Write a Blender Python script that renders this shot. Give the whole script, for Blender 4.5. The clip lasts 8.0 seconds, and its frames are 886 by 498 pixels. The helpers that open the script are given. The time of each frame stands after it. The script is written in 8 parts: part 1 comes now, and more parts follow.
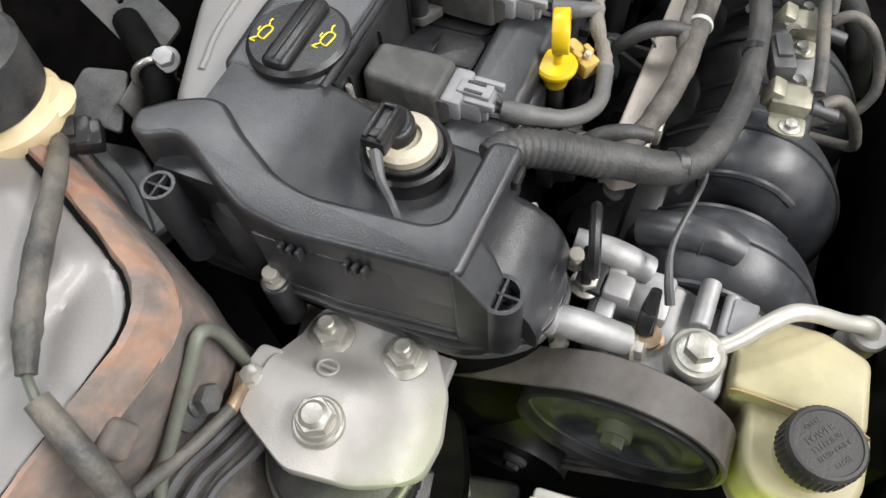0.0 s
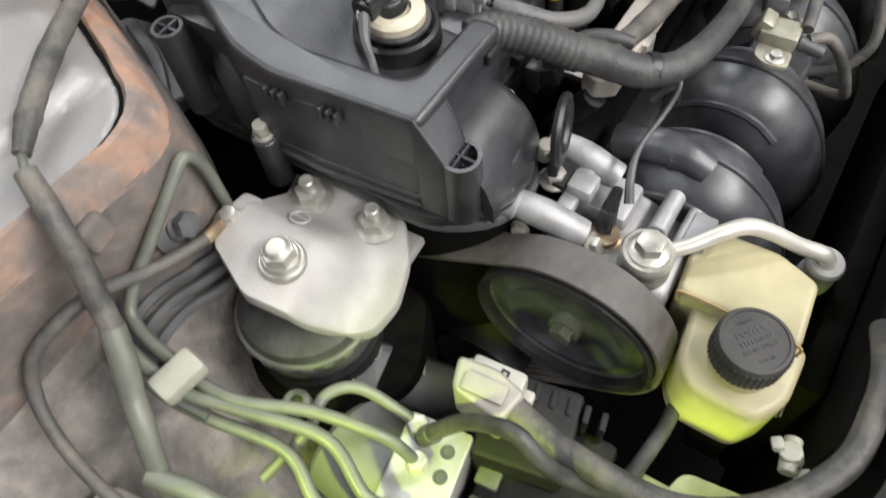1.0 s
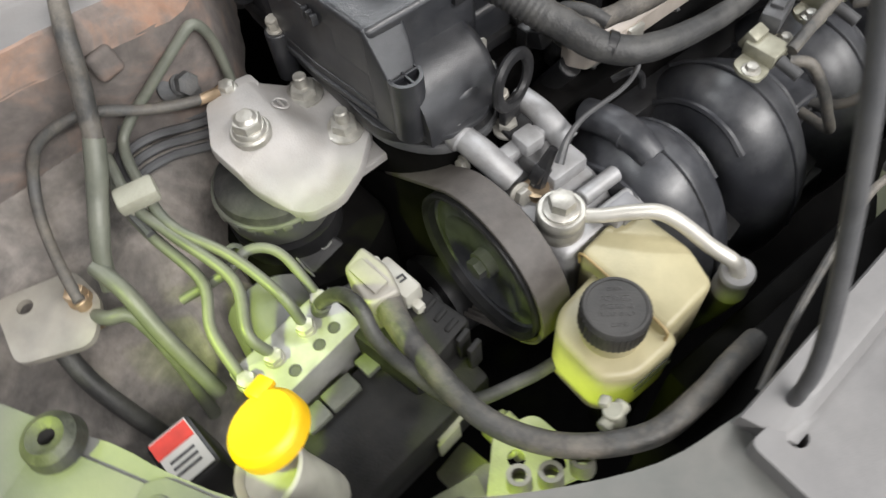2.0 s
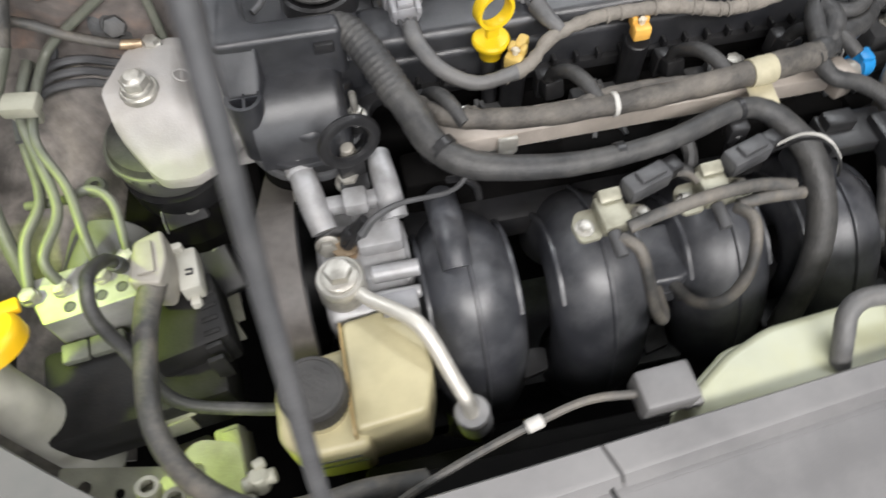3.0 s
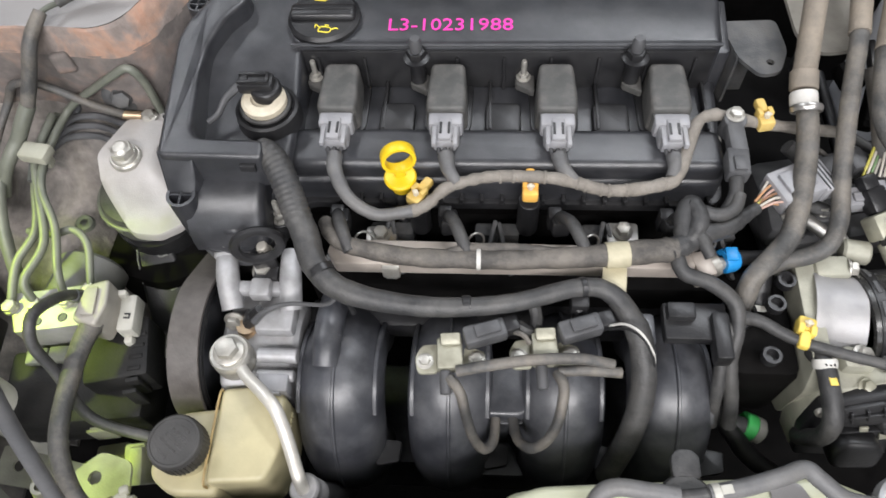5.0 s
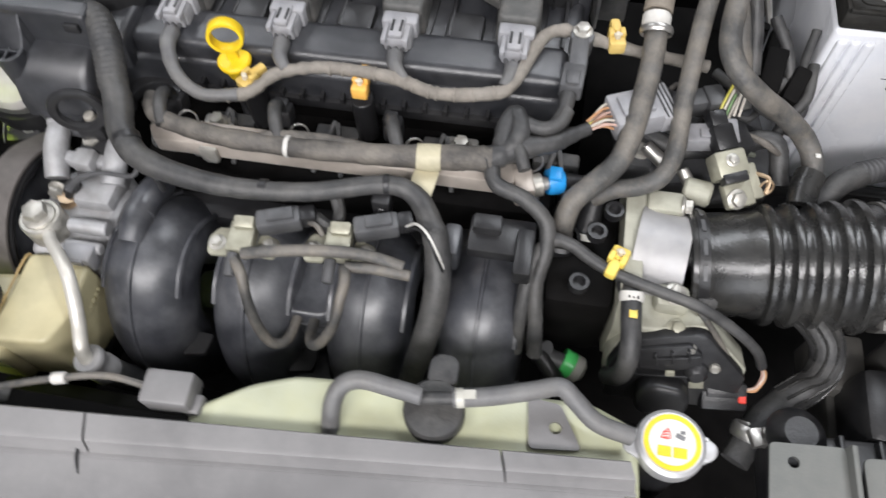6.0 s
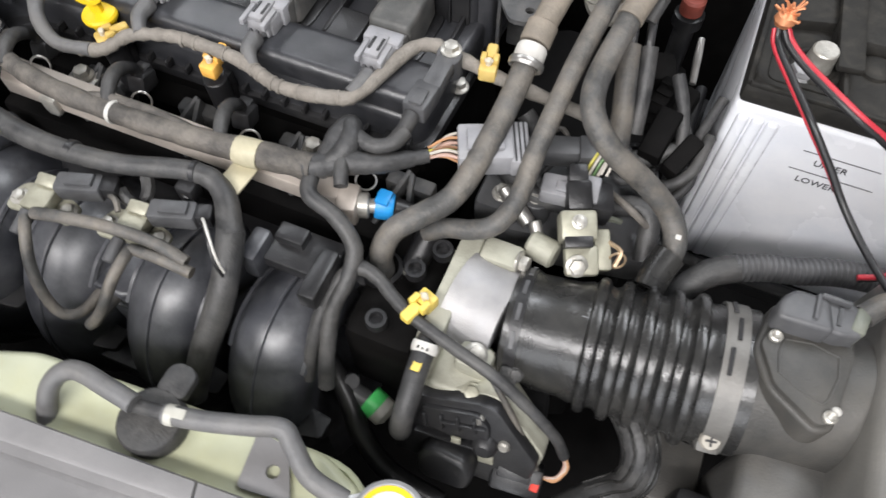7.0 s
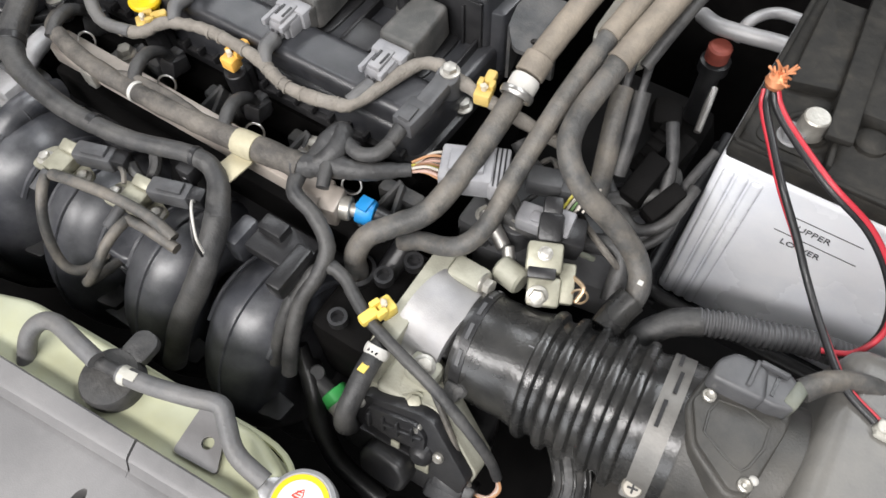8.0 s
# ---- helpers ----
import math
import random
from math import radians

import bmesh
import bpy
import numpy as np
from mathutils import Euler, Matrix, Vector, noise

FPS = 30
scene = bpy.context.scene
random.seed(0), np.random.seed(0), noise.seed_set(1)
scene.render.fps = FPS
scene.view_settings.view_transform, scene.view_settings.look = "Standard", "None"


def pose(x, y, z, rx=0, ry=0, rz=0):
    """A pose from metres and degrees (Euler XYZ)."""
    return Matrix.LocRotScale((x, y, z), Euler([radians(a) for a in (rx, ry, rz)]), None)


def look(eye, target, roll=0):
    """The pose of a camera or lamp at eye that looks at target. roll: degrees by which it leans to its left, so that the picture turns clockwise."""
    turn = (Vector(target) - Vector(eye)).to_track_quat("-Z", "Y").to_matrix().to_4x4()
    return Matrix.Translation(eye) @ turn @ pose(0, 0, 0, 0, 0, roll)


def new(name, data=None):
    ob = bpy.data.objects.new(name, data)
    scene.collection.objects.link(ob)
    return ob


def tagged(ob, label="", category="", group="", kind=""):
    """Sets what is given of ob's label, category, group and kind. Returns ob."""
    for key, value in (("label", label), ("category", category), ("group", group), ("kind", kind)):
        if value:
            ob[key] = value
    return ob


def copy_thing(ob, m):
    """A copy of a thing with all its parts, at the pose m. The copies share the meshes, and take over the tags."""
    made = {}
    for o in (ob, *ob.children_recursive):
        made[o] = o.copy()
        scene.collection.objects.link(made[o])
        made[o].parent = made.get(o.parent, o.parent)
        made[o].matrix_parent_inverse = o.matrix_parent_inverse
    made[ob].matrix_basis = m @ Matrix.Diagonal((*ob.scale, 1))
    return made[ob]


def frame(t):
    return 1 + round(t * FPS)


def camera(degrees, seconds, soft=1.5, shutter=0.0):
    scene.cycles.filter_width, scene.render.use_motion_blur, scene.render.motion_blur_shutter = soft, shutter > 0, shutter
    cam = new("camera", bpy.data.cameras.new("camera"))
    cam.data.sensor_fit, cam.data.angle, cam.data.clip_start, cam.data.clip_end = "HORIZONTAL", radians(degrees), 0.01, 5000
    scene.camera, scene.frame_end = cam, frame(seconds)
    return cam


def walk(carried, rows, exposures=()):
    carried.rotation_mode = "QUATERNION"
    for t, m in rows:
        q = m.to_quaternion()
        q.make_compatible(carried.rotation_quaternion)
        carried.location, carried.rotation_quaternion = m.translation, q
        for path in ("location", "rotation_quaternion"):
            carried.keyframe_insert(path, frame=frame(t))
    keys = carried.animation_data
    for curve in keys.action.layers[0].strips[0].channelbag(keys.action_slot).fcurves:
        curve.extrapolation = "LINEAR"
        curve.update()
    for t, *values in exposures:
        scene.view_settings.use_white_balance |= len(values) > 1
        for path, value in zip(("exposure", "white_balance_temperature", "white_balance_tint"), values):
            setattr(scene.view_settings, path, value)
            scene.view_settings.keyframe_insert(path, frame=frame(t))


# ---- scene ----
cam = camera(62.7, 8.0, soft=1.5, shutter=0.35)
PATH = [
    (0, (-0.284, -0.144, 1.2), (0.588, 0.367, -0.526), -7.7),
    (0.5, (-0.304, -0.167, 1.197), (0.555, 0.403, -0.517), -7.4),
    (1, (-0.336, -0.226, 1.181), (0.479, 0.403, -0.534), -6.6),
    (1.2, (-0.346, -0.249, 1.178), (0.452, 0.406, -0.535), -6.0),
    (2.3, (-0.245, -0.439, 1.216), (0.187, 0.536, -0.475), -7.1),
    (2.5, (-0.194, -0.466, 1.231), (0.152, 0.547, -0.458), -5.7),
    (3, (-0.048, -0.44, 1.224), (0.11, 0.552, -0.506), -3.0),
    (3.5, (0.051, -0.396, 1.279), (0.093, 0.526, -0.495), -2.1),
    (4, (0.09, -0.388, 1.33), (0.047, 0.541, -0.441), -4.0),
    (4.2, (0.097, -0.388, 1.341), (0.032, 0.557, -0.42), -4.6),
    (5.3, (0.177, -0.43, 1.347), (0.027, 0.553, -0.388), -5.2),
    (5.5, (0.217, -0.442, 1.331), (0.051, 0.531, -0.408), -4.8),
    (6, (0.318, -0.444, 1.284), (0.097, 0.507, -0.462), -3.5),
    (6.5, (0.401, -0.386, 1.246), (0.108, 0.558, -0.492), -1.2),
    (7, (0.486, -0.356, 1.246), (0.094, 0.551, -0.493), -0.5),
    (7.5, (0.546, -0.34, 1.256), (0.041, 0.516, -0.48), -1.2),
    (8, (0.556, -0.321, 1.266), (-0.027, 0.489, -0.467), -3.0),
]
walk(cam, [(t, look(eye, target, roll)) for t, eye, target, roll in PATH], [(0, -0.02, 6500, 9.5), (1.2, 0.0, 6500, 9.5), (2.4, -0.24, 6500, 10.5), (4, -0.12, 6400, 11.5), (6.2, -0.17, 6350, 12.0), (7, -0.06, 6400, 11.5), (8, -0.01, 6470, 11.0)])

# ---- world and lamps ----
world = bpy.data.worlds.new("workshop_air")
scene.world = world
world.use_nodes = True
bg = world.node_tree.nodes["Background"]
bg.inputs[0].default_value = (0.9, 0.95, 1.0, 1)
bg.inputs[1].default_value = 0.19


def area_lamp(name, eye, target, sx, sy, watts, color):
    data = bpy.data.lights.new(name, "AREA")
    data.shape, data.size, data.size_y, data.energy, data.color = "RECTANGLE", sx, sy, watts, color
    ob = new(name, data)
    ob.matrix_world = look(eye, target)
    return ob


area_lamp("ceiling_lamp", (-0.5, -1.9, 2.85), (0.1, -0.1, 0.8), 1.6, 0.3, 58, (1.0, 0.975, 0.95))
area_lamp("ceiling_lamp", (0.9, -1.7, 2.85), (0.2, -0.1, 0.8), 1.6, 0.3, 56, (1.0, 0.975, 0.95))
# Rear pair is added, out of view, to give cover and runners a sheen.
area_lamp("ceiling_lamp", (1.0, 1.0, 2.85), (0.2, 0.0, 0.8), 1.6, 0.3, 34, (0.95, 0.98, 1.0))
area_lamp("ceiling_lamp", (-1.3, 1.1, 2.85), (0.1, 0.0, 0.8), 1.6, 0.3, 24, (0.95, 0.98, 1.0))
# Added fill from the front to brighten upright faces; no door is built.
area_lamp("front_fill", (0.4, -3.7, 1.7), (0.2, 0.0, 0.8), 3.0, 1.8, 75, (0.96, 0.98, 1.0))
# Two added spots for the green light at front left; its source is unseen.
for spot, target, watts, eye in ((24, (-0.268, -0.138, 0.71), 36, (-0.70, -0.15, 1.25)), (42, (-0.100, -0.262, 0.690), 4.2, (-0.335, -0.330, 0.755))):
    green = bpy.data.lights.new("green_light_spot", "SPOT")
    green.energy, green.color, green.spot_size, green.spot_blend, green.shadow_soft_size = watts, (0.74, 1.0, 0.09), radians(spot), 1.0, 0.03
    new("green_light_spot", green).matrix_world = look(eye, target)


# ---- materials ----
def material(name, color, rough=0.5, metal=0.0, var=0.25, scale=45.0, fine=500.0, bump=0.12, dust=0.0, dust_color=(0.30, 0.28, 0.25), coat=0.0, spec=0.5):
    """Base colour with two scales of variation, patchy dust and a fine relief."""
    m = bpy.data.materials.new(name)
    m.use_nodes = True
    nt = m.node_tree
    bsdf = nt.nodes["Principled BSDF"]
    co = nt.nodes.new("ShaderNodeTexCoord")
    big = nt.nodes.new("ShaderNodeTexNoise")
    big.inputs["Scale"].default_value, big.inputs["Detail"].default_value = scale, 5
    small = nt.nodes.new("ShaderNodeTexNoise")
    small.inputs["Scale"].default_value, small.inputs["Detail"].default_value = fine, 3
    nt.links.new(co.outputs["Object"], big.inputs["Vector"])
    nt.links.new(co.outputs["Object"], small.inputs["Vector"])
    ramp = nt.nodes.new("ShaderNodeValToRGB")
    lo, hi = ramp.color_ramp.elements
    lo.position, hi.position = 0.3, 0.72
    lo.color = (*[c * (1 - var) for c in color], 1)
    hi.color = (*[min(1, c * (1 + var)) for c in color], 1)
    nt.links.new(big.outputs["Fac"], ramp.inputs["Fac"])
    out = ramp.outputs["Color"]
    if dust:
        soil = nt.nodes.new("ShaderNodeTexNoise")
        soil.inputs["Scale"].default_value, soil.inputs["Detail"].default_value, soil.inputs["Roughness"].default_value = scale * 0.6, 8, 0.7
        nt.links.new(co.outputs["Object"], soil.inputs["Vector"])
        rng = nt.nodes.new("ShaderNodeMapRange")
        rng.inputs["From Min"].default_value, rng.inputs["From Max"].default_value = 0.42, 0.66
        rng.inputs["To Max"].default_value = dust
        nt.links.new(soil.outputs["Fac"], rng.inputs["Value"])
        mix = nt.nodes.new("ShaderNodeMix")
        mix.data_type = "RGBA"
        mix.inputs[7].default_value = (*dust_color, 1)
        nt.links.new(rng.outputs["Result"], mix.inputs[0])
        nt.links.new(out, mix.inputs[6])
        out = mix.outputs[2]
    nt.links.new(out, bsdf.inputs["Base Color"])
    rr = nt.nodes.new("ShaderNodeMapRange")
    rr.inputs["To Min"].default_value, rr.inputs["To Max"].default_value = max(0.02, rough - 0.12), min(1, rough + 0.12)
    nt.links.new(big.outputs["Fac"], rr.inputs["Value"])
    nt.links.new(rr.outputs["Result"], bsdf.inputs["Roughness"])
    bsdf.inputs["Metallic"].default_value = metal
    bsdf.inputs["Coat Weight"].default_value = coat
    bsdf.inputs["Specular IOR Level"].default_value = spec
    if bump:
        bp = nt.nodes.new("ShaderNodeBump")
        bp.inputs["Strength"].default_value, bp.inputs["Distance"].default_value = bump, 0.002
        nt.links.new(small.outputs["Fac"], bp.inputs["Height"])
        nt.links.new(bp.outputs["Normal"], bsdf.inputs["Normal"])
    return m


COVER = material("grained_black_plastic", (0.022, 0.023, 0.027), 0.36, bump=0.14, fine=1100, dust=0.30, dust_color=(0.096, 0.095, 0.099), spec=0.8)
BLACK = material("black_plastic", (0.015, 0.015, 0.0165), 0.38, dust=0.15, dust_color=(0.09, 0.087, 0.083))
RUNNER = material("satin_black_plastic", (0.040, 0.042, 0.050), 0.40, bump=0.08, fine=700, dust=0.5, dust_color=(0.155, 0.158, 0.168), spec=0.9)
COIL = material("coil_plastic", (0.066, 0.066, 0.063), 0.5, bump=0.2, fine=900, scale=70, dust=0.55, dust_color=(0.165, 0.152, 0.142))
GREY = material("grey_connector_plastic", (0.27, 0.27, 0.285), 0.42, dust=0.25)
DARKGREY = material("dark_grey_plastic", (0.075, 0.076, 0.08), 0.45, dust=0.25, dust_color=(0.16, 0.155, 0.15))
RUBBER = material("dusty_rubber", (0.036, 0.036, 0.037), 0.50, scale=55, var=0.35, dust=0.5, dust_color=(0.125, 0.12, 0.112), bump=0.25)
HOSE = material("grey_rubber_hose", (0.070, 0.069, 0.067), 0.55, scale=50, var=0.4, dust=0.7, dust_color=(0.205, 0.180, 0.148), bump=0.35, fine=350)
BOOT = material("shiny_rubber", (0.017, 0.017, 0.017), 0.27, scale=40, var=0.3, dust=0.35, dust_color=(0.085, 0.082, 0.075), bump=0.10, spec=0.6)
TAPE = material("cloth_tape", (0.072, 0.066, 0.060), 0.65, scale=60, var=0.4, dust=0.65, dust_color=(0.21, 0.188, 0.16), bump=0.5)
SLEEVE = material("grey_lead_sleeve", (0.115, 0.115, 0.117), 0.5, var=0.25, scale=60, dust=0.45, dust_color=(0.19, 0.18, 0.165), bump=0.2)
TAPELIGHT = material("dusty_tape", (0.20, 0.18, 0.155), 0.75, scale=90, dust=0.4, bump=0.5)
ALU = material("cast_aluminium", (0.41, 0.41, 0.42), 0.48, 0.3, var=0.25, scale=60, dust=0.45, dust_color=(0.26, 0.245, 0.23), bump=0.14, fine=900)
MACHINED = material("machined_aluminium", (0.55, 0.55, 0.56), 0.42, 0.6, var=0.16, dust=0.3, dust_color=(0.36, 0.35, 0.33), bump=0.08)
ZINC = material("zinc_plated_steel", (0.50, 0.485, 0.445), 0.40, 0.6, var=0.25, scale=90, dust=0.45, dust_color=(0.29, 0.265, 0.22), bump=0.15)
STEEL = material("brushed_steel", (0.50, 0.485, 0.46), 0.36, 0.85, var=0.2, bump=0.1)
PLATE = material("painted_mount_steel", (0.40, 0.385, 0.374), 0.5, 0.12, var=0.14, scale=35, dust=0.45, dust_color=(0.36, 0.325, 0.29), bump=0.2, fine=700)
RAIL = material("warm_plated_rail", (0.50, 0.445, 0.395), 0.45, 0.35, var=0.18, dust=0.4, dust_color=(0.36, 0.31, 0.265))
PANEL = material("grey_shield_plastic", (0.180, 0.176, 0.177), 0.46, var=0.22, scale=9, dust=0.5, dust_color=(0.31, 0.30, 0.294), bump=0.10, fine=900)
SUPPORT = material("primed_body_steel", (0.14, 0.145, 0.136), 0.5, 0.1, var=0.12, scale=20, dust=0.4, dust_color=(0.23, 0.215, 0.20))
TOWER = material("silver_body_paint", (0.31, 0.300, 0.296), 0.52, 0.2, var=0.22, scale=9, dust=0.6, dust_color=(0.27, 0.245, 0.232), bump=0.12, coat=0.12)


def patchy(name, stops, scale, rough, bump, fine):
    """Weathered steel: paint, grime and rust in patches, with a coarse scabby relief."""
    m = bpy.data.materials.new(name)
    m.use_nodes = True
    nt = m.node_tree
    bsdf = nt.nodes["Principled BSDF"]
    co = nt.nodes.new("ShaderNodeTexCoord")
    big = nt.nodes.new("ShaderNodeTexNoise")
    big.inputs["Scale"].default_value, big.inputs["Detail"].default_value, big.inputs["Roughness"].default_value, big.inputs["Distortion"].default_value = scale, 9, 0.62, 0.5
    nt.links.new(co.outputs["Object"], big.inputs["Vector"])
    ramp = nt.nodes.new("ShaderNodeValToRGB")
    while len(ramp.color_ramp.elements) < len(stops):
        ramp.color_ramp.elements.new(0.5)
    for e, (at, c) in zip(ramp.color_ramp.elements, stops):
        e.position, e.color = at, (*c, 1)
    nt.links.new(big.outputs["Fac"], ramp.inputs["Fac"])
    small = nt.nodes.new("ShaderNodeTexNoise")
    small.inputs["Scale"].default_value, small.inputs["Detail"].default_value = fine, 6
    nt.links.new(co.outputs["Object"], small.inputs["Vector"])
    grit = nt.nodes.new("ShaderNodeMapRange")
    grit.inputs["From Min"].default_value, grit.inputs["From Max"].default_value, grit.inputs["To Min"].default_value, grit.inputs["To Max"].default_value = 0.3, 0.7, 0.80, 1.12
    nt.links.new(small.outputs["Fac"], grit.inputs["Value"])
    mix = nt.nodes.new("ShaderNodeVectorMath")
    mix.operation = "MULTIPLY"
    nt.links.new(ramp.outputs["Color"], mix.inputs[0])
    nt.links.new(grit.outputs["Result"], mix.inputs[1])
    nt.links.new(mix.outputs[0], bsdf.inputs["Base Color"])
    bsdf.inputs["Roughness"].default_value = rough
    bp = nt.nodes.new("ShaderNodeBump")
    bp.inputs["Strength"].default_value, bp.inputs["Distance"].default_value = bump, 0.003
    nt.links.new(small.outputs["Fac"], bp.inputs["Height"])
    nt.links.new(bp.outputs["Normal"], bsdf.inputs["Normal"])
    return m


RUST = patchy("scabby_rust_flange", ((0.28, (0.11, 0.098, 0.092)), (0.42, (0.23, 0.19, 0.17)), (0.51, (0.34, 0.22, 0.165)), (0.60, (0.38, 0.205, 0.137)), (0.76, (0.30, 0.25, 0.22))), 15, 0.85, 0.6, 90)
FLANK = patchy("rust_stained_steel", ((0.32, (0.085, 0.076, 0.072)), (0.50, (0.15, 0.130, 0.120)), (0.62, (0.21, 0.155, 0.13)), (0.76, (0.34, 0.20, 0.15))), 20, 0.85, 0.5, 80)
APRON = patchy("dusty_brown_body_steel", ((0.30, (0.070, 0.065, 0.061)), (0.44, (0.160, 0.146, 0.135)), (0.58, (0.260, 0.234, 0.214)), (0.74, (0.37, 0.33, 0.29))), 18, 0.75, 0.7, 110)
# Near-black and barely glossy: the deep shade of the bay put into the colour.
GLOOM = material("near_black_gloom", (0.0045, 0.0042, 0.0042), 0.7, var=0.4, dust=0.12, dust_color=(0.022, 0.020, 0.018), spec=0.08)
YELLOW = material("yellow_plastic", (0.78, 0.53, 0.013), 0.4, var=0.12, bump=0.05)
CAPYELLOW = material("yellow_filler_plastic", (0.78, 0.46, 0.01), 0.42, var=0.10, bump=0.05)
ORANGE = material("amber_clip_plastic", (0.78, 0.43, 0.09), 0.45, var=0.2, bump=0.06)
TANCLIP = material("dusty_amber_plastic", (0.60, 0.42, 0.11), 0.5, var=0.25, dust=0.4, dust_color=(0.52, 0.42, 0.22), bump=0.06)
CLIPY = material("pale_yellow_clip_plastic", (0.80, 0.60, 0.12), 0.45, var=0.15, bump=0.06)
BLUE = material("blue_clip_plastic", (0.02, 0.26, 0.62), 0.4, var=0.15, bump=0.05)
GREEN = material("green_plastic", (0.10, 0.72, 0.18), 0.35, var=0.1, bump=0.05)
BOTTLE = material("aged_fluid_bottle", (0.46, 0.415, 0.255), 0.4, var=0.2, scale=25, dust=0.35, dust_color=(0.35, 0.295, 0.18), bump=0.08)
SEAMBROWN = material("stained_seam", (0.40, 0.29, 0.13), 0.5, var=0.3, bump=0.05)
TANK = material("milky_coolant_tank", (0.45, 0.465, 0.34), 0.36, var=0.22, scale=12, dust=0.45, dust_color=(0.42, 0.40, 0.18), bump=0.05)
NECK = material("milky_washer_neck", (0.46, 0.45, 0.40), 0.4, var=0.15, bump=0.05)
BRAKERES = material("amber_brake_bottle", (0.72, 0.58, 0.36), 0.4, var=0.18, scale=30, bump=0.05)
# The bluish patches given as dust stand in for a reflection on the case.
BATWHITE = material("white_battery_case", (0.70, 0.705, 0.73), 0.28, var=0.08, scale=9, dust=0.5, dust_color=(0.45, 0.49, 0.57), bump=0.04)
BATTOP = patchy("dirty_black_battery_top", ((0.30, (0.006, 0.0055, 0.0046)), (0.50, (0.012, 0.0108, 0.0085)), (0.66, (0.026, 0.023, 0.018)), (0.84, (0.070, 0.062, 0.049))), 55, 0.72, 0.35, 130)
RED = material("red_wire_sleeve", (0.46, 0.03, 0.045), 0.4, var=0.1, bump=0.03)
REDCAP = material("worn_red_cap", (0.25, 0.055, 0.038), 0.65, var=0.35, dust=0.3, dust_color=(0.16, 0.07, 0.05))
COPPER = material("bare_copper_strands", (0.80, 0.33, 0.16), 0.45, 0.5, var=0.3)
BRASS = material("brass_lug", (0.48, 0.36, 0.24), 0.4, 0.8, var=0.3)
IVORY = material("ivory_plastic", (0.60, 0.54, 0.42), 0.5, var=0.2, scale=90, dust=0.4, dust_color=(0.40, 0.35, 0.27))
WHITE = material("white_sleeve", (0.58, 0.565, 0.53), 0.5, var=0.15, dust=0.3, dust_color=(0.40, 0.38, 0.34))
PALE = material("yellowed_paper_tape", (0.47, 0.43, 0.30), 0.55, var=0.2, scale=70, dust=0.3, dust_color=(0.33, 0.30, 0.22))
BRACKET = material("pale_zinc_bracket", (0.36, 0.35, 0.275), 0.45, 0.35, var=0.22, scale=80, dust=0.4, dust_color=(0.25, 0.235, 0.19))
ABSBLOCK = material("machined_valve_block", (0.43, 0.43, 0.41), 0.45, 0.35, var=0.18, scale=60, dust=0.3, dust_color=(0.30, 0.29, 0.24), bump=0.08)
PIPE = material("coated_brake_pipe", (0.130, 0.139, 0.114), 0.45, 0.1, var=0.2, dust=0.35, dust_color=(0.25, 0.245, 0.20))
BELT = material("worn_belt_rubber", (0.095, 0.085, 0.079), 0.55, var=0.2, scale=120, bump=0.15)
PINK = material("pink_paint_marker", (0.92, 0.05, 0.42), 0.5, var=0.08, bump=0)
MARKYELLOW = material("yellow_paint_mark", (0.80, 0.68, 0.06), 0.5, var=0.08, bump=0)
INK = material("dark_print", (0.03, 0.03, 0.035), 0.5, bump=0)
GREYINK = material("raised_grey_print", (0.16, 0.16, 0.165), 0.5, bump=0)
REDINK = material("red_label_print", (0.75, 0.06, 0.04), 0.5, bump=0)
CAPGREY = material("worn_black_cap_plastic", (0.042, 0.041, 0.040), 0.55, dust=0.3, dust_color=(0.10, 0.095, 0.09), bump=0.2)
CAPINK = material("raised_cap_print", (0.085, 0.083, 0.082), 0.5, bump=0)
HOSETAN = material("tan_dusty_hose", (0.19, 0.165, 0.135), 0.7, scale=60, dust=0.5, dust_color=(0.32, 0.27, 0.21), bump=0.25)
IVORYSTEEL = material("pale_dusty_steel", (0.36, 0.34, 0.30), 0.55, 0.3, var=0.2, dust=0.4, dust_color=(0.40, 0.36, 0.30))
PALECAST = material("pale_oxidised_casting", (0.385, 0.38, 0.31), 0.55, 0.15, var=0.22, dust=0.4, dust_color=(0.29, 0.28, 0.235), bump=0.2)
LABEL = material("white_label", (0.62, 0.61, 0.58), 0.5, var=0.08, bump=0)
MATTALU = material("matt_grey_casting", (0.345, 0.34, 0.345), 0.48, 0.35, var=0.16, dust=0.35, dust_color=(0.42, 0.40, 0.37), bump=0.15, fine=900)
AIRBOX = material("dusty_grey_plastic", (0.085, 0.083, 0.079), 0.46, var=0.25, scale=14, dust=0.6, dust_color=(0.165, 0.152, 0.132), bump=0.2, fine=600)
HOUSING = material("dull_black_housing", (0.012, 0.012, 0.0125), 0.6, var=0.3, scale=40, dust=0.3, dust_color=(0.05, 0.047, 0.043), bump=0.2, spec=0.3)
BANDSTEEL = material("dull_band_steel", (0.17, 0.165, 0.155), 0.5, 0.4, var=0.25, scale=60, dust=0.4, dust_color=(0.17, 0.158, 0.14), bump=0.15)
PRESSPIPE = material("pale_zinc_pipe", (0.62, 0.60, 0.55), 0.40, 0.35, var=0.15, dust=0.3, dust_color=(0.50, 0.47, 0.40), bump=0.08)
METER = material("dirty_sensor_plastic", (0.050, 0.049, 0.046), 0.5, var=0.3, scale=22, dust=0.55, dust_color=(0.105, 0.096, 0.082), bump=0.2, fine=600)
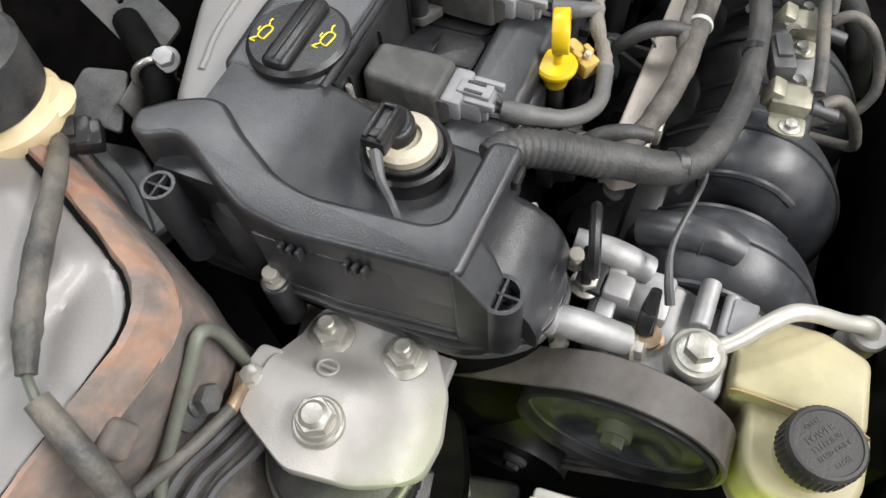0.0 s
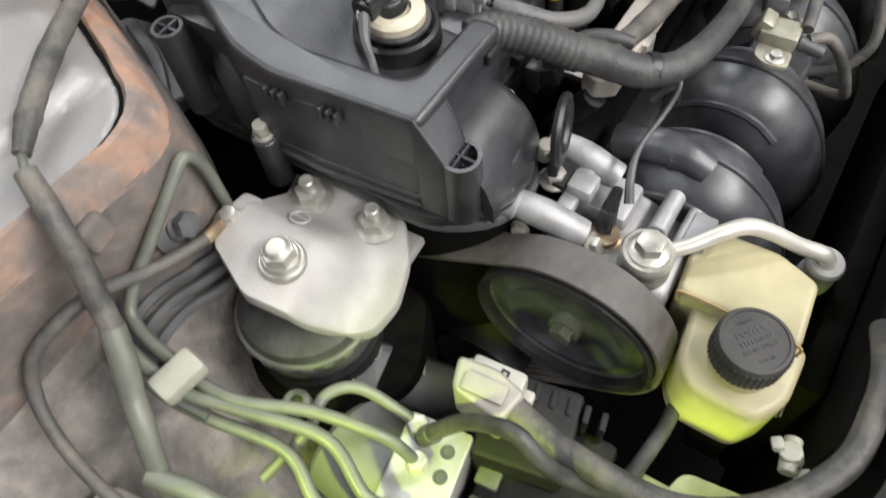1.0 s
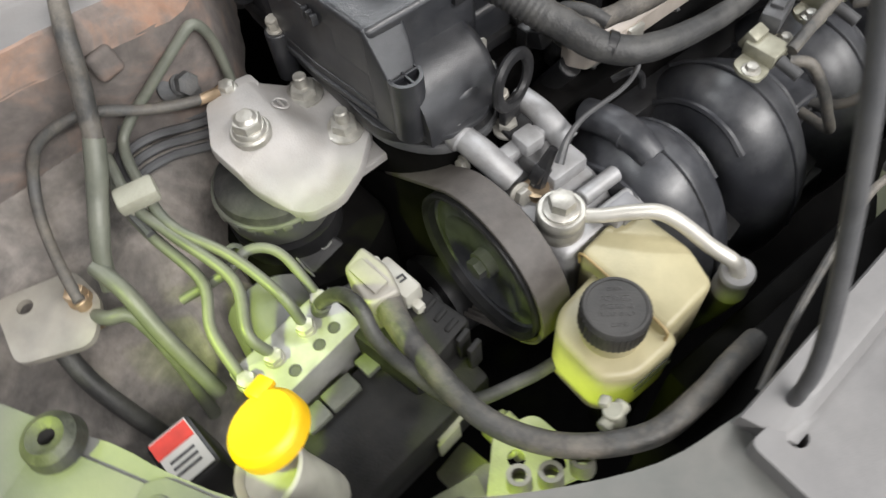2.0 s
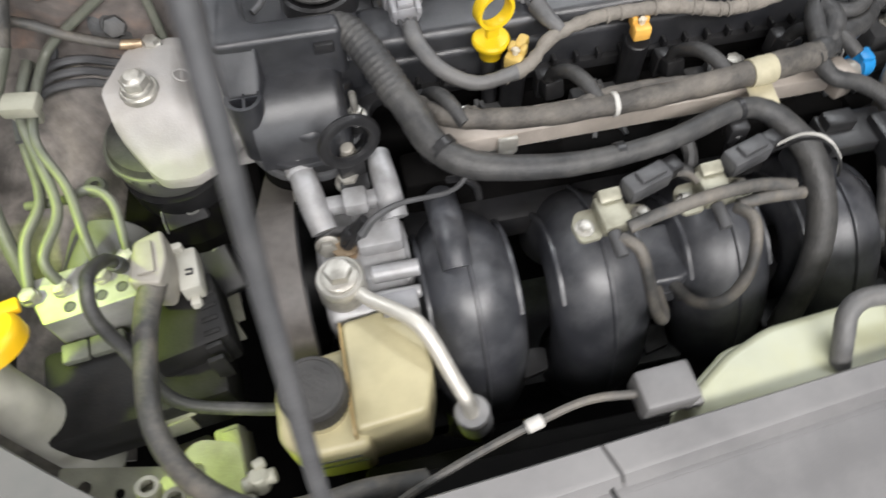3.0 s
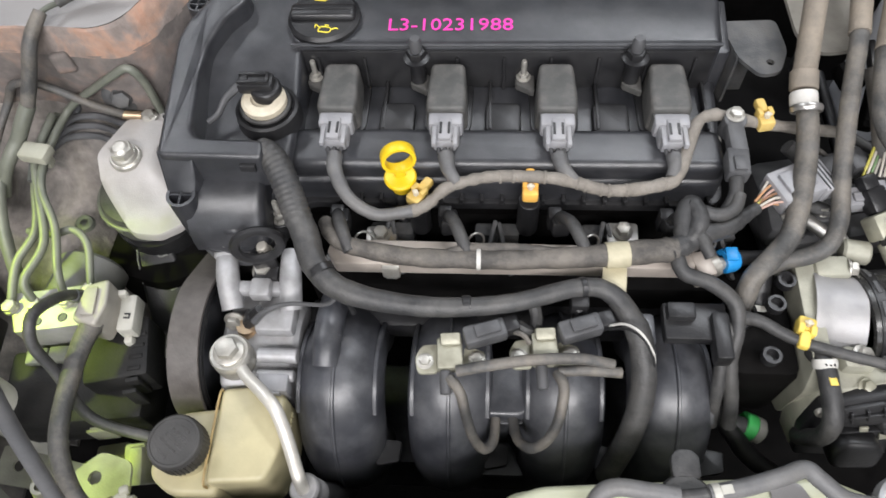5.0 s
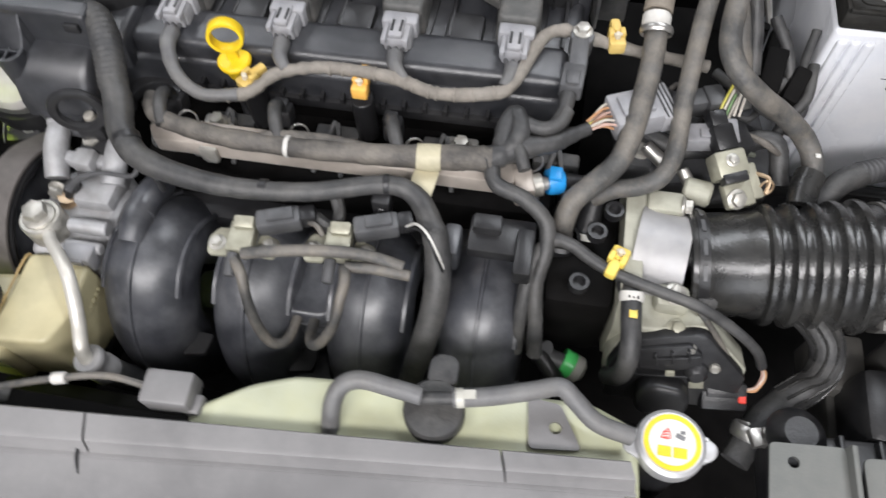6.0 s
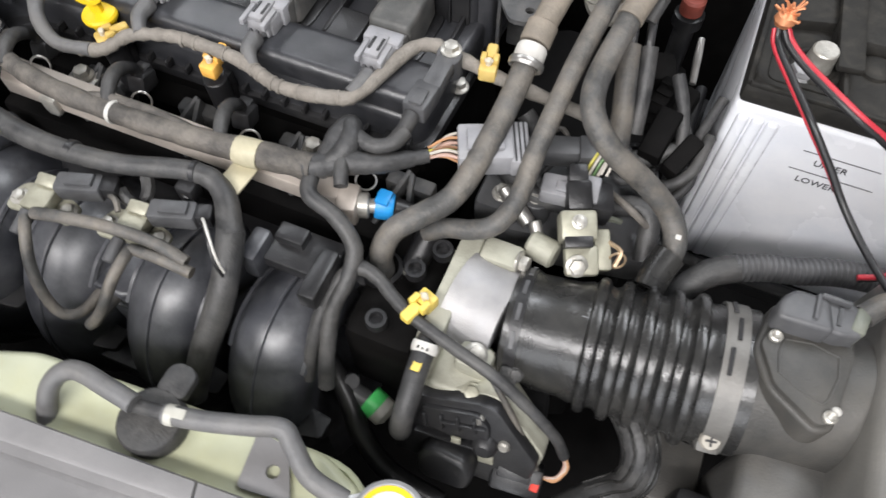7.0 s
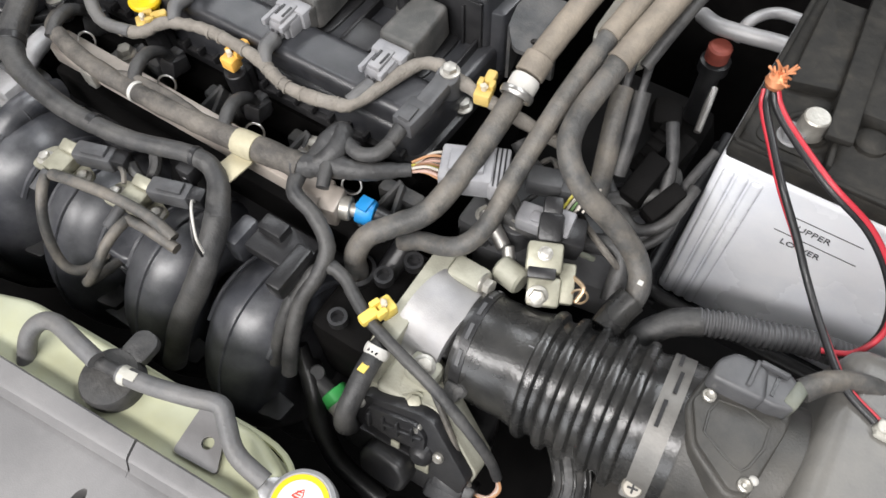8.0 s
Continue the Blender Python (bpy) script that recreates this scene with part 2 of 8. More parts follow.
LID = material("dusty_lid_plastic", (0.135, 0.131, 0.123), 0.42, var=0.3, scale=8, dust=0.6, dust_color=(0.25, 0.235, 0.205), bump=0.12, fine=500)
DIRTYSTEEL = material("dirty_bracket_steel", (0.075, 0.077, 0.080), 0.55, 0.2, var=0.35, scale=60, dust=0.5, dust_color=(0.15, 0.14, 0.128), bump=0.3)
CONCRETE = material("concrete_floor", (0.30, 0.295, 0.28), 0.75, scale=3, fine=80)
WALLPAINT = material("grey_wall_paint", (0.30, 0.30, 0.30), 0.8, scale=2, fine=120)


# ---- mesh helpers ----
def box(cx, cy, cz, sx, sy, sz, bev=0.002, turn=(0, 0, 0), seg=2, taper=1.0):
    bm = bmesh.new()
    bmesh.ops.create_cube(bm, size=1)
    for v in bm.verts:
        k = taper if v.co.z > 0 else 1.0
        v.co = Vector((v.co.x * sx * k, v.co.y * sy * k, v.co.z * sz))
    if bev:
        bmesh.ops.bevel(bm, geom=bm.edges[:], offset=min(bev, 0.45 * min(sx, sy, sz)), segments=seg, profile=0.5, affect="EDGES", clamp_overlap=True)
    bm.transform(pose(cx, cy, cz, *turn))
    return bm


def rounded(points, r, n=4):
    """A plan outline with its corners rounded."""
    out, k = [], len(points)
    for i in range(k):
        p0, p, p1 = (Vector(points[j % k]) for j in (i - 1, i, i + 1))
        a, b = p0 - p, p1 - p
        d = min(r, 0.45 * a.length, 0.45 * b.length)
        s, e = p + a.normalized() * d, p + b.normalized() * d
        for j in range(n + 1):
            t = j / n
            q = s * (1 - t) ** 2 + p * 2 * t * (1 - t) + e * t * t
            out.append((q.x, q.y))
    return out


def prism(points, z0, z1, bev=0.003, r=0.0, m=None, seg=2, taper=1.0):
    pts = rounded(points, r) if r else points
    bm = bmesh.new()
    cx, cy = sum(p[0] for p in pts) / len(pts), sum(p[1] for p in pts) / len(pts)
    face = bm.faces.new([bm.verts.new((x, y, z0)) for x, y in pts])
    top = bmesh.ops.extrude_face_region(bm, geom=[face])
    ups = [g for g in top["geom"] if isinstance(g, bmesh.types.BMVert)]
    for v in ups:
        v.co = Vector((cx + (v.co.x - cx) * taper, cy + (v.co.y - cy) * taper, z1))
    bmesh.ops.recalc_face_normals(bm, faces=bm.faces[:])
    if bev:
        rim = [e for e in bm.edges if all(abs(v.co.z - z1) < 1e-6 for v in e.verts)]
        bmesh.ops.bevel(bm, geom=rim, offset=bev, segments=seg, profile=0.5, affect="EDGES", clamp_overlap=True)
    if m is not None:
        bm.transform(m)
    return bm


def sheet(points, holes, z0, z1):
    """A flat plate with real holes."""
    bm = bmesh.new()
    for loop in (points, *holes):
        vs = [bm.verts.new((x, y, z1)) for x, y in loop]
        for a, b in zip(vs, vs[1:] + vs[:1]):
            bm.edges.new((a, b))
    bmesh.ops.triangle_fill(bm, edges=bm.edges[:], use_beauty=True, normal=(0, 0, 1))
    low = bmesh.ops.extrude_face_region(bm, geom=bm.faces[:])
    for v in [g for g in low["geom"] if isinstance(g, bmesh.types.BMVert)]:
        v.co.z = z0
    bmesh.ops.recalc_face_normals(bm, faces=bm.faces[:])
    return bm


def ring(cx, cy, r, n=20, sx=1.0, sy=1.0):
    return [(cx + r * sx * math.cos(2 * math.pi * i / n), cy + r * sy * math.sin(2 * math.pi * i / n)) for i in range(n)]


def lathe(profile, m, seg=28):
    """Turned form: rows of radius and height about the local z axis."""
    bm = bmesh.new()
    rows = []
    for r, h in profile:
        if r < 1e-6:
            rows.append([bm.verts.new((0, 0, h))])
        else:
            rows.append([bm.verts.new((r * math.cos(2 * math.pi * i / seg), r * math.sin(2 * math.pi * i / seg), h)) for i in range(seg)])
    for a, b in zip(rows, rows[1:]):
        for i in range(seg):
            j = (i + 1) % seg
            if len(a) == 1 and len(b) > 1:
                bm.faces.new((a[0], b[i], b[j]))
            elif len(b) == 1 and len(a) > 1:
                bm.faces.new((a[i], b[0], a[j]))
            elif len(a) > 1:
                bm.faces.new((a[i], b[i], b[j], a[j]))
    bmesh.ops.recalc_face_normals(bm, faces=bm.faces[:])
    bm.transform(m)
    return bm


def along(p0, p1):
    """A pose at p0 whose z axis points to p1."""
    d = Vector(p1) - Vector(p0)
    return Matrix.Translation(p0) @ d.to_track_quat("Z", "Y").to_matrix().to_4x4()


def rod(p0, p1, r, seg=16, bev=0.0008, r1=None):
    h = (Vector(p1) - Vector(p0)).length
    q = r if r1 is None else r1
    b = min(bev, r * 0.4, h * 0.3)
    return lathe([(0, 0), (r - b, 0), (r, b), (q, h - b), (q - b, h), (0, h)], along(p0, p1), seg)


def smooth_line(points, res=6):
    """Catmull-Rom through the points."""
    p = [Vector(q) for q in points]
    p = [p[0] * 2 - p[1], *p, p[-1] * 2 - p[-2]]
    out = []
    for i in range(1, len(p) - 2):
        a, b, c, d = p[i - 1 : i + 3]
        for j in range(res):
            t = j / res
            out.append(0.5 * (2 * b + (c - a) * t + (2 * a - 5 * b + 4 * c - d) * t * t + (3 * b - a - 3 * c + d) * t**3))
    return [*out, p[-2]]


def tube(points, r, seg=12, res=6, ridge=None, flat=1.0, wobble=0.0):
    """A swept hose or wire. r: one radius or one for each point. ridge: pitch and depth of corrugations. wobble: uneven wrap."""
    line = smooth_line(points, res)
    n = len(line)
    radii = [r] * n if not isinstance(r, (list, tuple)) else [float(np.interp(i / (n - 1), np.linspace(0, 1, len(r)), r)) for i in range(n)]
    if ridge:
        pitch, depth = ridge
        dist = [0.0]
        for a, b in zip(line, line[1:]):
            dist.append(dist[-1] + (b - a).length)
        steps = int(dist[-1] / pitch * 4)
        ds = np.linspace(0, dist[-1], steps)
        xyz = np.array([tuple(q) for q in line])
        line = [Vector((np.interp(d, dist, xyz[:, 0]), np.interp(d, dist, xyz[:, 1]), np.interp(d, dist, xyz[:, 2]))) for d in ds]
        base = [float(np.interp(d, dist, radii)) for d in ds]
        radii = [b + (depth if i % 4 in (1, 2) else 0.0) for i, b in enumerate(base)]
        n = steps
    if wobble:
        radii = [q * (1 + wobble * noise.noise(line[i] * 220)) for i, q in enumerate(radii)]
    bm = bmesh.new()
    rows = []
    up = Vector((0, 0, 1))
    for i, q in enumerate(line):
        d = (line[min(i + 1, n - 1)] - line[max(i - 1, 0)]).normalized()
        side = d.cross(up)
        if side.length < 0.05:
            side = rows_side if rows else d.orthogonal()
        side.normalize()
        if rows and side.dot(rows_side) < 0:
            side.negate()
        rows_side = side.copy()
        top = side.cross(d).normalized()
        rows.append([bm.verts.new(q + radii[i] * (math.cos(2 * math.pi * k / seg) * side + flat * math.sin(2 * math.pi * k / seg) * top)) for k in range(seg)])
    for a, b in zip(rows, rows[1:]):
        for k in range(seg):
            bm.faces.new((a[k], a[(k + 1) % seg], b[(k + 1) % seg], b[k]))
    bm.faces.new(rows[0])
    bm.faces.new(rows[-1])
    bmesh.ops.recalc_face_normals(bm, faces=bm.faces[:])
    return bm


def torus(m, R, r, n=28, k=10, flat=1.0):
    bm = bmesh.new()
    rows = []
    for i in range(n):
        a = 2 * math.pi * i / n
        rows.append([bm.verts.new(((R + r * math.cos(2 * math.pi * j / k)) * math.cos(a), (R + r * math.cos(2 * math.pi * j / k)) * math.sin(a), flat * r * math.sin(2 * math.pi * j / k))) for j in range(k)])
    for i in range(n):
        a, b = rows[i], rows[(i + 1) % n]
        for j in range(k):
            bm.faces.new((a[j], b[j], b[(j + 1) % k], a[(j + 1) % k]))
    bm.transform(m)
    return bm


def hexbolt(p, up, r, h, flange=1.35, stud=0.0):
    """A flanged hex head on p along up, with a threaded end if stud is given."""
    p, up = Vector(p), Vector(up).normalized()
    m = along(p, p + up)
    bm = lathe([(0, 0), (r * flange, 0), (r * flange, h * 0.18), (r * 1.0, h * 0.34), (0, h * 0.36)], m, 20)
    hexa = prism(ring(0, 0, r, 6), 0, h, bev=r * 0.18, m=m)
    bm = joined(bm, hexa)
    if stud:
        bm = joined(bm, lathe([(0, h), (r * 0.5, h), (r * 0.5, h + stud * 0.9), (r * 0.38, h + stud), (0, h + stud)], m, 14))
    return bm


def moved(bm, m):
    bm.transform(m)
    return bm


def joined(*bms):
    me = bpy.data.meshes.new("join")
    out = bmesh.new()
    for b in bms:
        b.to_mesh(me)
        out.from_mesh(me)
        b.free()
    bpy.data.meshes.remove(me)
    return out


def mesh_of(name, bm, mat, off=(0, 0, 0), sharp=38):
    bm.transform(Matrix.Translation(-Vector(off)))
    me = bpy.data.meshes.new(name)
    bm.to_mesh(me)
    bm.free()
    me.materials.append(mat)
    me.shade_smooth()
    me.set_sharp_from_angle(angle=radians(sharp))
    return me


def thing(name, at, label, category, group=""):
    ob = new(name)
    ob.empty_display_size = 0.02
    ob.location = at
    return tagged(ob, label, category, group)


def root(ob):
    while ob.parent:
        ob = ob.parent
    return ob


def part(name, bm, mat, parent, label=""):
    ob = new(name, mesh_of(name, bm, mat, root(parent).location))
    ob.parent = parent
    return tagged(ob, label)


def single(name, bm, mat, at, label, category, group="", kind=""):
    ob = new(name, mesh_of(name, bm, mat, at))
    ob.location = at
    return tagged(ob, label, category, group, kind)


def lettering(name, text, size, m, mat, parent, depth=0.0004, label=""):
    """Raised or printed words as a mesh under a thing."""
    curve = bpy.data.curves.new(name, "FONT")
    curve.body, curve.size, curve.extrude, curve.align_x, curve.align_y = text, size, depth, "CENTER", "CENTER"
    curve.resolution_u = 2
    tmp = new(name + "_tmp", curve)
    bpy.context.view_layer.update()
    me = bpy.data.meshes.new_from_object(tmp)
    bpy.data.objects.remove(tmp)
    bpy.data.curves.remove(curve)
    me.transform(Matrix.Translation(-root(parent).location) @ m)
    me.name = name
    me.materials.clear()
    me.materials.append(mat)
    ob = new(name, me)
    ob.parent = parent
    return tagged(ob, label)


# ---- the workshop round the car ----
def slab(name, cx, cy, cz, sx, sy, sz, mat, label):
    return single(name, box(cx, cy, cz, sx, sy, sz, 0), mat, (cx, cy, cz), label, "structure", kind="structure")


for nm, a in (("floor", (0, 0, -0.05, 8, 8, 0.1)), ("ceiling", (0, 0, 3.05, 8, 8, 0.1)), ("wall_north", (0, 4.05, 1.5, 8.2, 0.1, 3.2)),
              ("wall_south", (0, -4.05, 1.5, 8.2, 0.1, 3.2)), ("wall_east", (4.05, 0, 1.5, 0.1, 8, 3.2)), ("wall_west", (-4.05, 0, 1.5, 0.1, 8, 3.2))):
    slab(nm, *a, CONCRETE if nm == "floor" else WALLPAINT, "plain workshop " + nm.split("_")[0])

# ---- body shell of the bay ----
# Unseen tray added to hide the floor, near-black like the shade below.
slab("undertray", 0.15, 0.0, 0.30, 1.5, 1.1, 0.02, GLOOM, "near-black tray added to close the bay under the engine")
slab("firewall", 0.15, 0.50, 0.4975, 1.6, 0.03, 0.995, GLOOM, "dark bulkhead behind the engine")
slab("side_wall_near_battery", 0.90, -0.02, 0.44, 0.03, 1.0, 0.88, APRON, "dusty inner wing beside the battery")
slab("side_wall_near_strut", -0.81, -0.065, 0.41, 0.03, 1.09, 0.82, APRON, "dusty inner wing beside the strut tower")


def smoothstep(a, b, x):
    t = min(1, max(0, (x - a) / (b - a)))
    return t * t * (3 - 2 * t)


def tower_in(x, y):
    """How far a plan point lies inside the strut tower's edge."""
    front = y - (0.073 + 0.04 * max(0.0, -0.24 - x))
    side = (-0.199 + (y - 0.09) * 0.42 - x) * 0.92
    k = 0.03
    h = max(0.0, min(1.0, 0.5 + 0.5 * (side - front) / k))
    return side * (1 - h) + front * h - k * h * (1 - h)


def apron_height(x, y):
    """The dusty inner wing: falls from the strut tower to the frame rail."""
    s = tower_in(x, y)
    z = 0.880 - 0.110 * smoothstep(0.004, -0.012, s) - 0.065 * smoothstep(-0.012, -0.09, s) - 0.10 * smoothstep(-0.30, -0.20, x) * smoothstep(-0.01, -0.05, s)
    z -= 0.09 * smoothstep(-0.03, -0.16, y)
    return z + 0.004 * noise.noise(Vector((x * 22, y * 22, 1.7)))


def lifted(points, r):
    """Cable points raised clear of the inner wing."""
    return [(x, y, max(z, apron_height(x, y) + r, 0.886 + r if tower_in(x, y) > -0.002 else 0.0)) for x, y, z in points]


def height_mesh(xs, ys, height, keep):
    bm = bmesh.new()
    grid = {}
    for i, x in enumerate(xs):
        for j, y in enumerate(ys):
            if keep(x, y):
                grid[i, j] = bm.verts.new((x, y, height(x, y)))
    for i in range(len(xs) - 1):
        for j in range(len(ys) - 1):
            q = [grid.get(k) for k in ((i, j), (i + 1, j), (i + 1, j + 1), (i, j + 1))]
            if all(q):
                bm.faces.new(q)
    low = bmesh.ops.extrude_face_region(bm, geom=bm.faces[:])
    for v in [g for g in low["geom"] if isinstance(g, bmesh.types.BMVert)]:
        v.co.z -= 0.004
    bmesh.ops.recalc_face_normals(bm, faces=bm.faces[:])
    return bm


single("inner_fender", height_mesh(np.linspace(-0.79, -0.085, 95), np.linspace(-0.34, 0.49, 110), apron_height, lambda x, y: tower_in(x, y) < 0.030 and x < -0.165 + 0.6 * min(0.0, y + 0.03)),
       APRON, (-0.4, 0.0, 0.7), "dusty brown inner wing panel under the strut tower", "panel", kind="structure")


def tower_height(x, y):
    s = tower_in(x, y)
    step = 0.011 * smoothstep(-0.008, 0.004, y - 0.118 + 0.12 * (x + 0.235)) * smoothstep(0.0, 0.02, s)
    return 0.887 + step + 0.012 * smoothstep(0.03, 0.16, s) - 0.014 * smoothstep(0.003, -0.004, s)


single("strut_tower", height_mesh(np.linspace(-0.79, -0.05, 190), np.linspace(0.06, 0.49, 130), tower_height, lambda x, y: tower_in(x, y) > -0.004),
       TOWER, (-0.4, 0.3, 0.9), "silver painted strut tower top with a dull sheen", "panel", kind="structure")


def tower_edge(offset, n=64):
    """Plan points that follow the tower's edge, drawn in where the front wall stands steep."""
    out = []
    for i in range(n):
        a = radians(-104 + 172 * i / (n - 1))
        d = Vector((math.cos(a), math.sin(a)))
        k = 0.35 + 0.75 * smoothstep(radians(-80), radians(-35), a)
        c, near, far = Vector((-0.34, 0.26)), 0.0, 0.6
        for _ in range(26):
            mid = (near + far) / 2
            q = c + d * mid
            near, far = (mid, far) if tower_in(q.x, q.y) > (offset if offset > 0 else offset * k) else (near, mid)
        out.append(c + d * near)
    return out


def flange(name, rows_of, mat, label, rough=0.002):
    """A pressed band round the tower, from rows of (offset, height)."""
    bm = bmesh.new()
    rows = []
    for off, z in rows_of:
        rows.append([bm.verts.new((p.x + rough * noise.noise(Vector((p.x * 70, p.y * 70, z * 90))), p.y, z + rough * noise.noise(Vector((p.x * 60, p.y * 60, off * 90))))) for p in tower_edge(off)])
    for a, b in zip(rows, rows[1:]):
        for k in range(len(a) - 1):
            bm.faces.new((a[k], a[k + 1], b[k + 1], b[k]))
    bmesh.ops.recalc_face_normals(bm, faces=bm.faces[:])
    return single(name, bm, mat, (-0.2, 0.1, 0.86), label, "panel", kind="structure")


flange("tower_seam", ((0.0022, 0.886), (0.0012, 0.8888), (-0.0008, 0.8893), (-0.003, 0.884)), GLOOM, "black sealed seam round the strut tower top", 0.0008)
flange("tower_flange", ((0.0005, 0.880), (-0.0005, 0.8885), (-0.003, 0.8915), (-0.008, 0.8895), (-0.012, 0.881), (-0.017, 0.862)), RUST, "rusty welded flange round the strut tower")
flange("tower_flank", ((-0.0165, 0.864), (-0.020, 0.846), (-0.022, 0.828), (-0.0235, 0.800), (-0.0245, 0.765)), FLANK, "rust-stained flank below the tower flange", 0.003)


# front panels
holes_left = [ring(-0.342, -0.264, 0.006), ring(-0.097, -0.393, 0.006), ring(-0.384, -0.208, 0.004, 8)]
left_edge = smooth_line([(-0.80, 0.10, 0), (-0.50, -0.02, 0), (-0.404, -0.13, 0), (-0.373, -0.186, 0), (-0.343, -0.231, 0), (-0.282, -0.281, 0), (-0.224, -0.322, 0), (-0.165, -0.352, 0), (-0.11, -0.362, 0)], 4)
support_plan = [(p.x, p.y) for p in left_edge] + [(-0.072, -0.362), (-0.072, -0.62), (-0.30, -0.56), (-0.55, -0.40), (-0.80, -0.15)]
single("radiator_support", sheet(support_plan, holes_left, 0.772, 0.797), SUPPORT, (-0.35, -0.25, 0.78), "grey steel radiator support with bolt holes", "panel", kind="structure")
single("support_plate", prism([(-0.418, -0.172), (-0.376, -0.186), (-0.352, -0.228), (-0.360, -0.262), (-0.398, -0.278), (-0.440, -0.235)], 0.7965, 0.8005, 0.0012, 0.006), SUPPORT, (-0.39, -0.22, 0.797), "pressed grey corner plate on the radiator support", "panel", kind="structure")
screw = thing("panel_screw", (-0.388, -0.201, 0.80), "flat cross-head screw in the grey corner plate", "fastener")
part("head", lathe([(0, 0.0016), (0.0075, 0.0016), (0.0088, 0.0008), (0.0092, 0), (0, 0)], pose(-0.388, -0.201, 0.8005), 24), SUPPORT, screw)
part("cross", joined(box(-0.388, -0.201, 0.8022, 0.007, 0.0014, 0.0006, 0, (0, 0, 20)), box(-0.388, -0.201, 0.8022, 0.0014, 0.007, 0.0006, 0, (0, 0, 20))), BLACK, screw)
single("support_rib", tube([(-0.352, -0.231, 0.8005), (-0.370, -0.227, 0.8005), (-0.388, -0.224, 0.8005), (-0.400, -0.236, 0.8005), (-0.408, -0.252, 0.8005)], 0.006, flat=0.35), SUPPORT, (-0.40, -0.24, 0.797), "pressed rib in the grey radiator support", "panel", kind="structure")
single("support_boss", lathe([(0, 0.003), (0.007, 0.003), (0.0085, 0.0015), (0.009, 0), (0, 0)], pose(-0.376, -0.240, 0.8005), 20), SUPPORT, (-0.392, -0.232, 0.8005), "round pressed boss in the grey radiator support", "panel", kind="structure")
def shield_back(x):
    return -0.362 + (x + 0.11) * 0.078


def shield_lip(x0, x1, end):
    """The raised rear lip: a flat strip that narrows towards the cap, with a slope down to the deck; end: it sinks at its start."""
    bm = bmesh.new()
    rows = []
    for x in np.linspace(x0, x1, 15):
        w = 0.0205 - 0.020 * max(0.0, x + 0.05)
        up = smoothstep(-0.122, -0.098, x) if end else 1.0
        lift = 0.0115 * up + 0.0006 * noise.noise(Vector((x * 40, 3.1, 0)))
        y = shield_back(x)
        rows.append([bm.verts.new((x + (0.010 * q / 0.03), y - q, z)) for q, z in ((0, 0.790), (0, 0.8095 + lift * 0.9), (0.0012, 0.8105 + lift), (w - 0.003, 0.8110 + lift), (w, 0.8100 + lift), (w + 0.0025, 0.8118 + 0.35 * lift), (w + 0.005, 0.8122), (w + 0.008, 0.8124), (w + 0.008, 0.797))])
    for a, b in zip(rows, rows[1:]):
        for k in range(len(a) - 1):
            bm.faces.new((a[k], a[k + 1], b[k + 1], b[k]))
        bm.faces.new((a[-1], a[0], b[0], b[-1]))
    bm.faces.new(rows[0])
    bm.faces.new(rows[-1])
    bmesh.ops.recalc_face_normals(bm, faces=bm.faces[:])
    return bm


shield = thing("radiator_cover", (0.14, -0.40, 0.80), "dusty grey plastic shield panel over the radiator", "panel")
deck_plan = rounded([(-0.128, shield_back(-0.128) - 0.012), (-0.090, shield_back(-0.09) - 0.016), (0.400, shield_back(0.400) - 0.010), (0.402, -0.75), (-0.128, -0.75)], 0.006)
part("deck", sheet(deck_plan, [ring(-0.034, -0.414, 0.0085), ring(-0.107, -0.389, 0.0058), ring(0.311, -0.376, 0.0055, 16, 0.75, 1.5)], 0.797, 0.812), PANEL, shield)
for x0, x1 in ((-0.120, 0.0475), (0.0495, 0.3195), (0.3212, 0.401)):
    part("lip", shield_lip(x0, x1, x0 < -0.1), PANEL, shield)
part("boss", joined(torus(pose(-0.034, -0.414, 0.8122), 0.0150, 0.0030, flat=0.7), torus(pose(-0.034, -0.414, 0.8122), 0.0105, 0.0022, flat=0.6)), PANEL, shield)
part("joint_flap", joined(tube([(0.0485, shield_back(0.0485) - 0.020, 0.8135), (0.050, shield_back(0.05) - 0.028, 0.8130), (0.055, shield_back(0.055) - 0.038, 0.8122)], [0.0014, 0.0013, 0.0006], 6, 4)), BLACK, shield, "dark joint between two lengths")
part("crease", tube([(-0.024, -0.404, 0.8115), (-0.010, -0.425, 0.8117), (0.004, -0.445, 0.8112), (0.02, -0.47, 0.811)], 0.0022, 8, 5, flat=0.5), PANEL, shield)

# hood stay
stay = thing("hood_stay", (-0.097, -0.384, 0.79), "thin black steel hood prop rod standing in the panel", "rod")
part("rod", tube([(-0.096, -0.376, 0.793), (-0.096, -0.370, 0.87), (-0.090, -0.329, 1.0), (-0.085, -0.287, 1.1), (-0.073, -0.195, 1.32), (-0.06, -0.09, 1.58)], 0.0043, 10), DARKGREY, stay)
part("grommet", lathe([(0.006, 0), (0.011, 0), (0.011, 0.006), (0.0065, 0.010)], pose(-0.096, -0.376, 0.797)), RUBBER, stay)

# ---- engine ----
# Block, case and gearbox are coloured near-black to stand for shade.
block = thing("engine_block", (0.10, 0.05, 0.35), "engine block below the valve cover, near-black for the shade there", "engine")
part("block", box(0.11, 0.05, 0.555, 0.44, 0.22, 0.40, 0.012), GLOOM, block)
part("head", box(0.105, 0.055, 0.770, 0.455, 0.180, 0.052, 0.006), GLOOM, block)
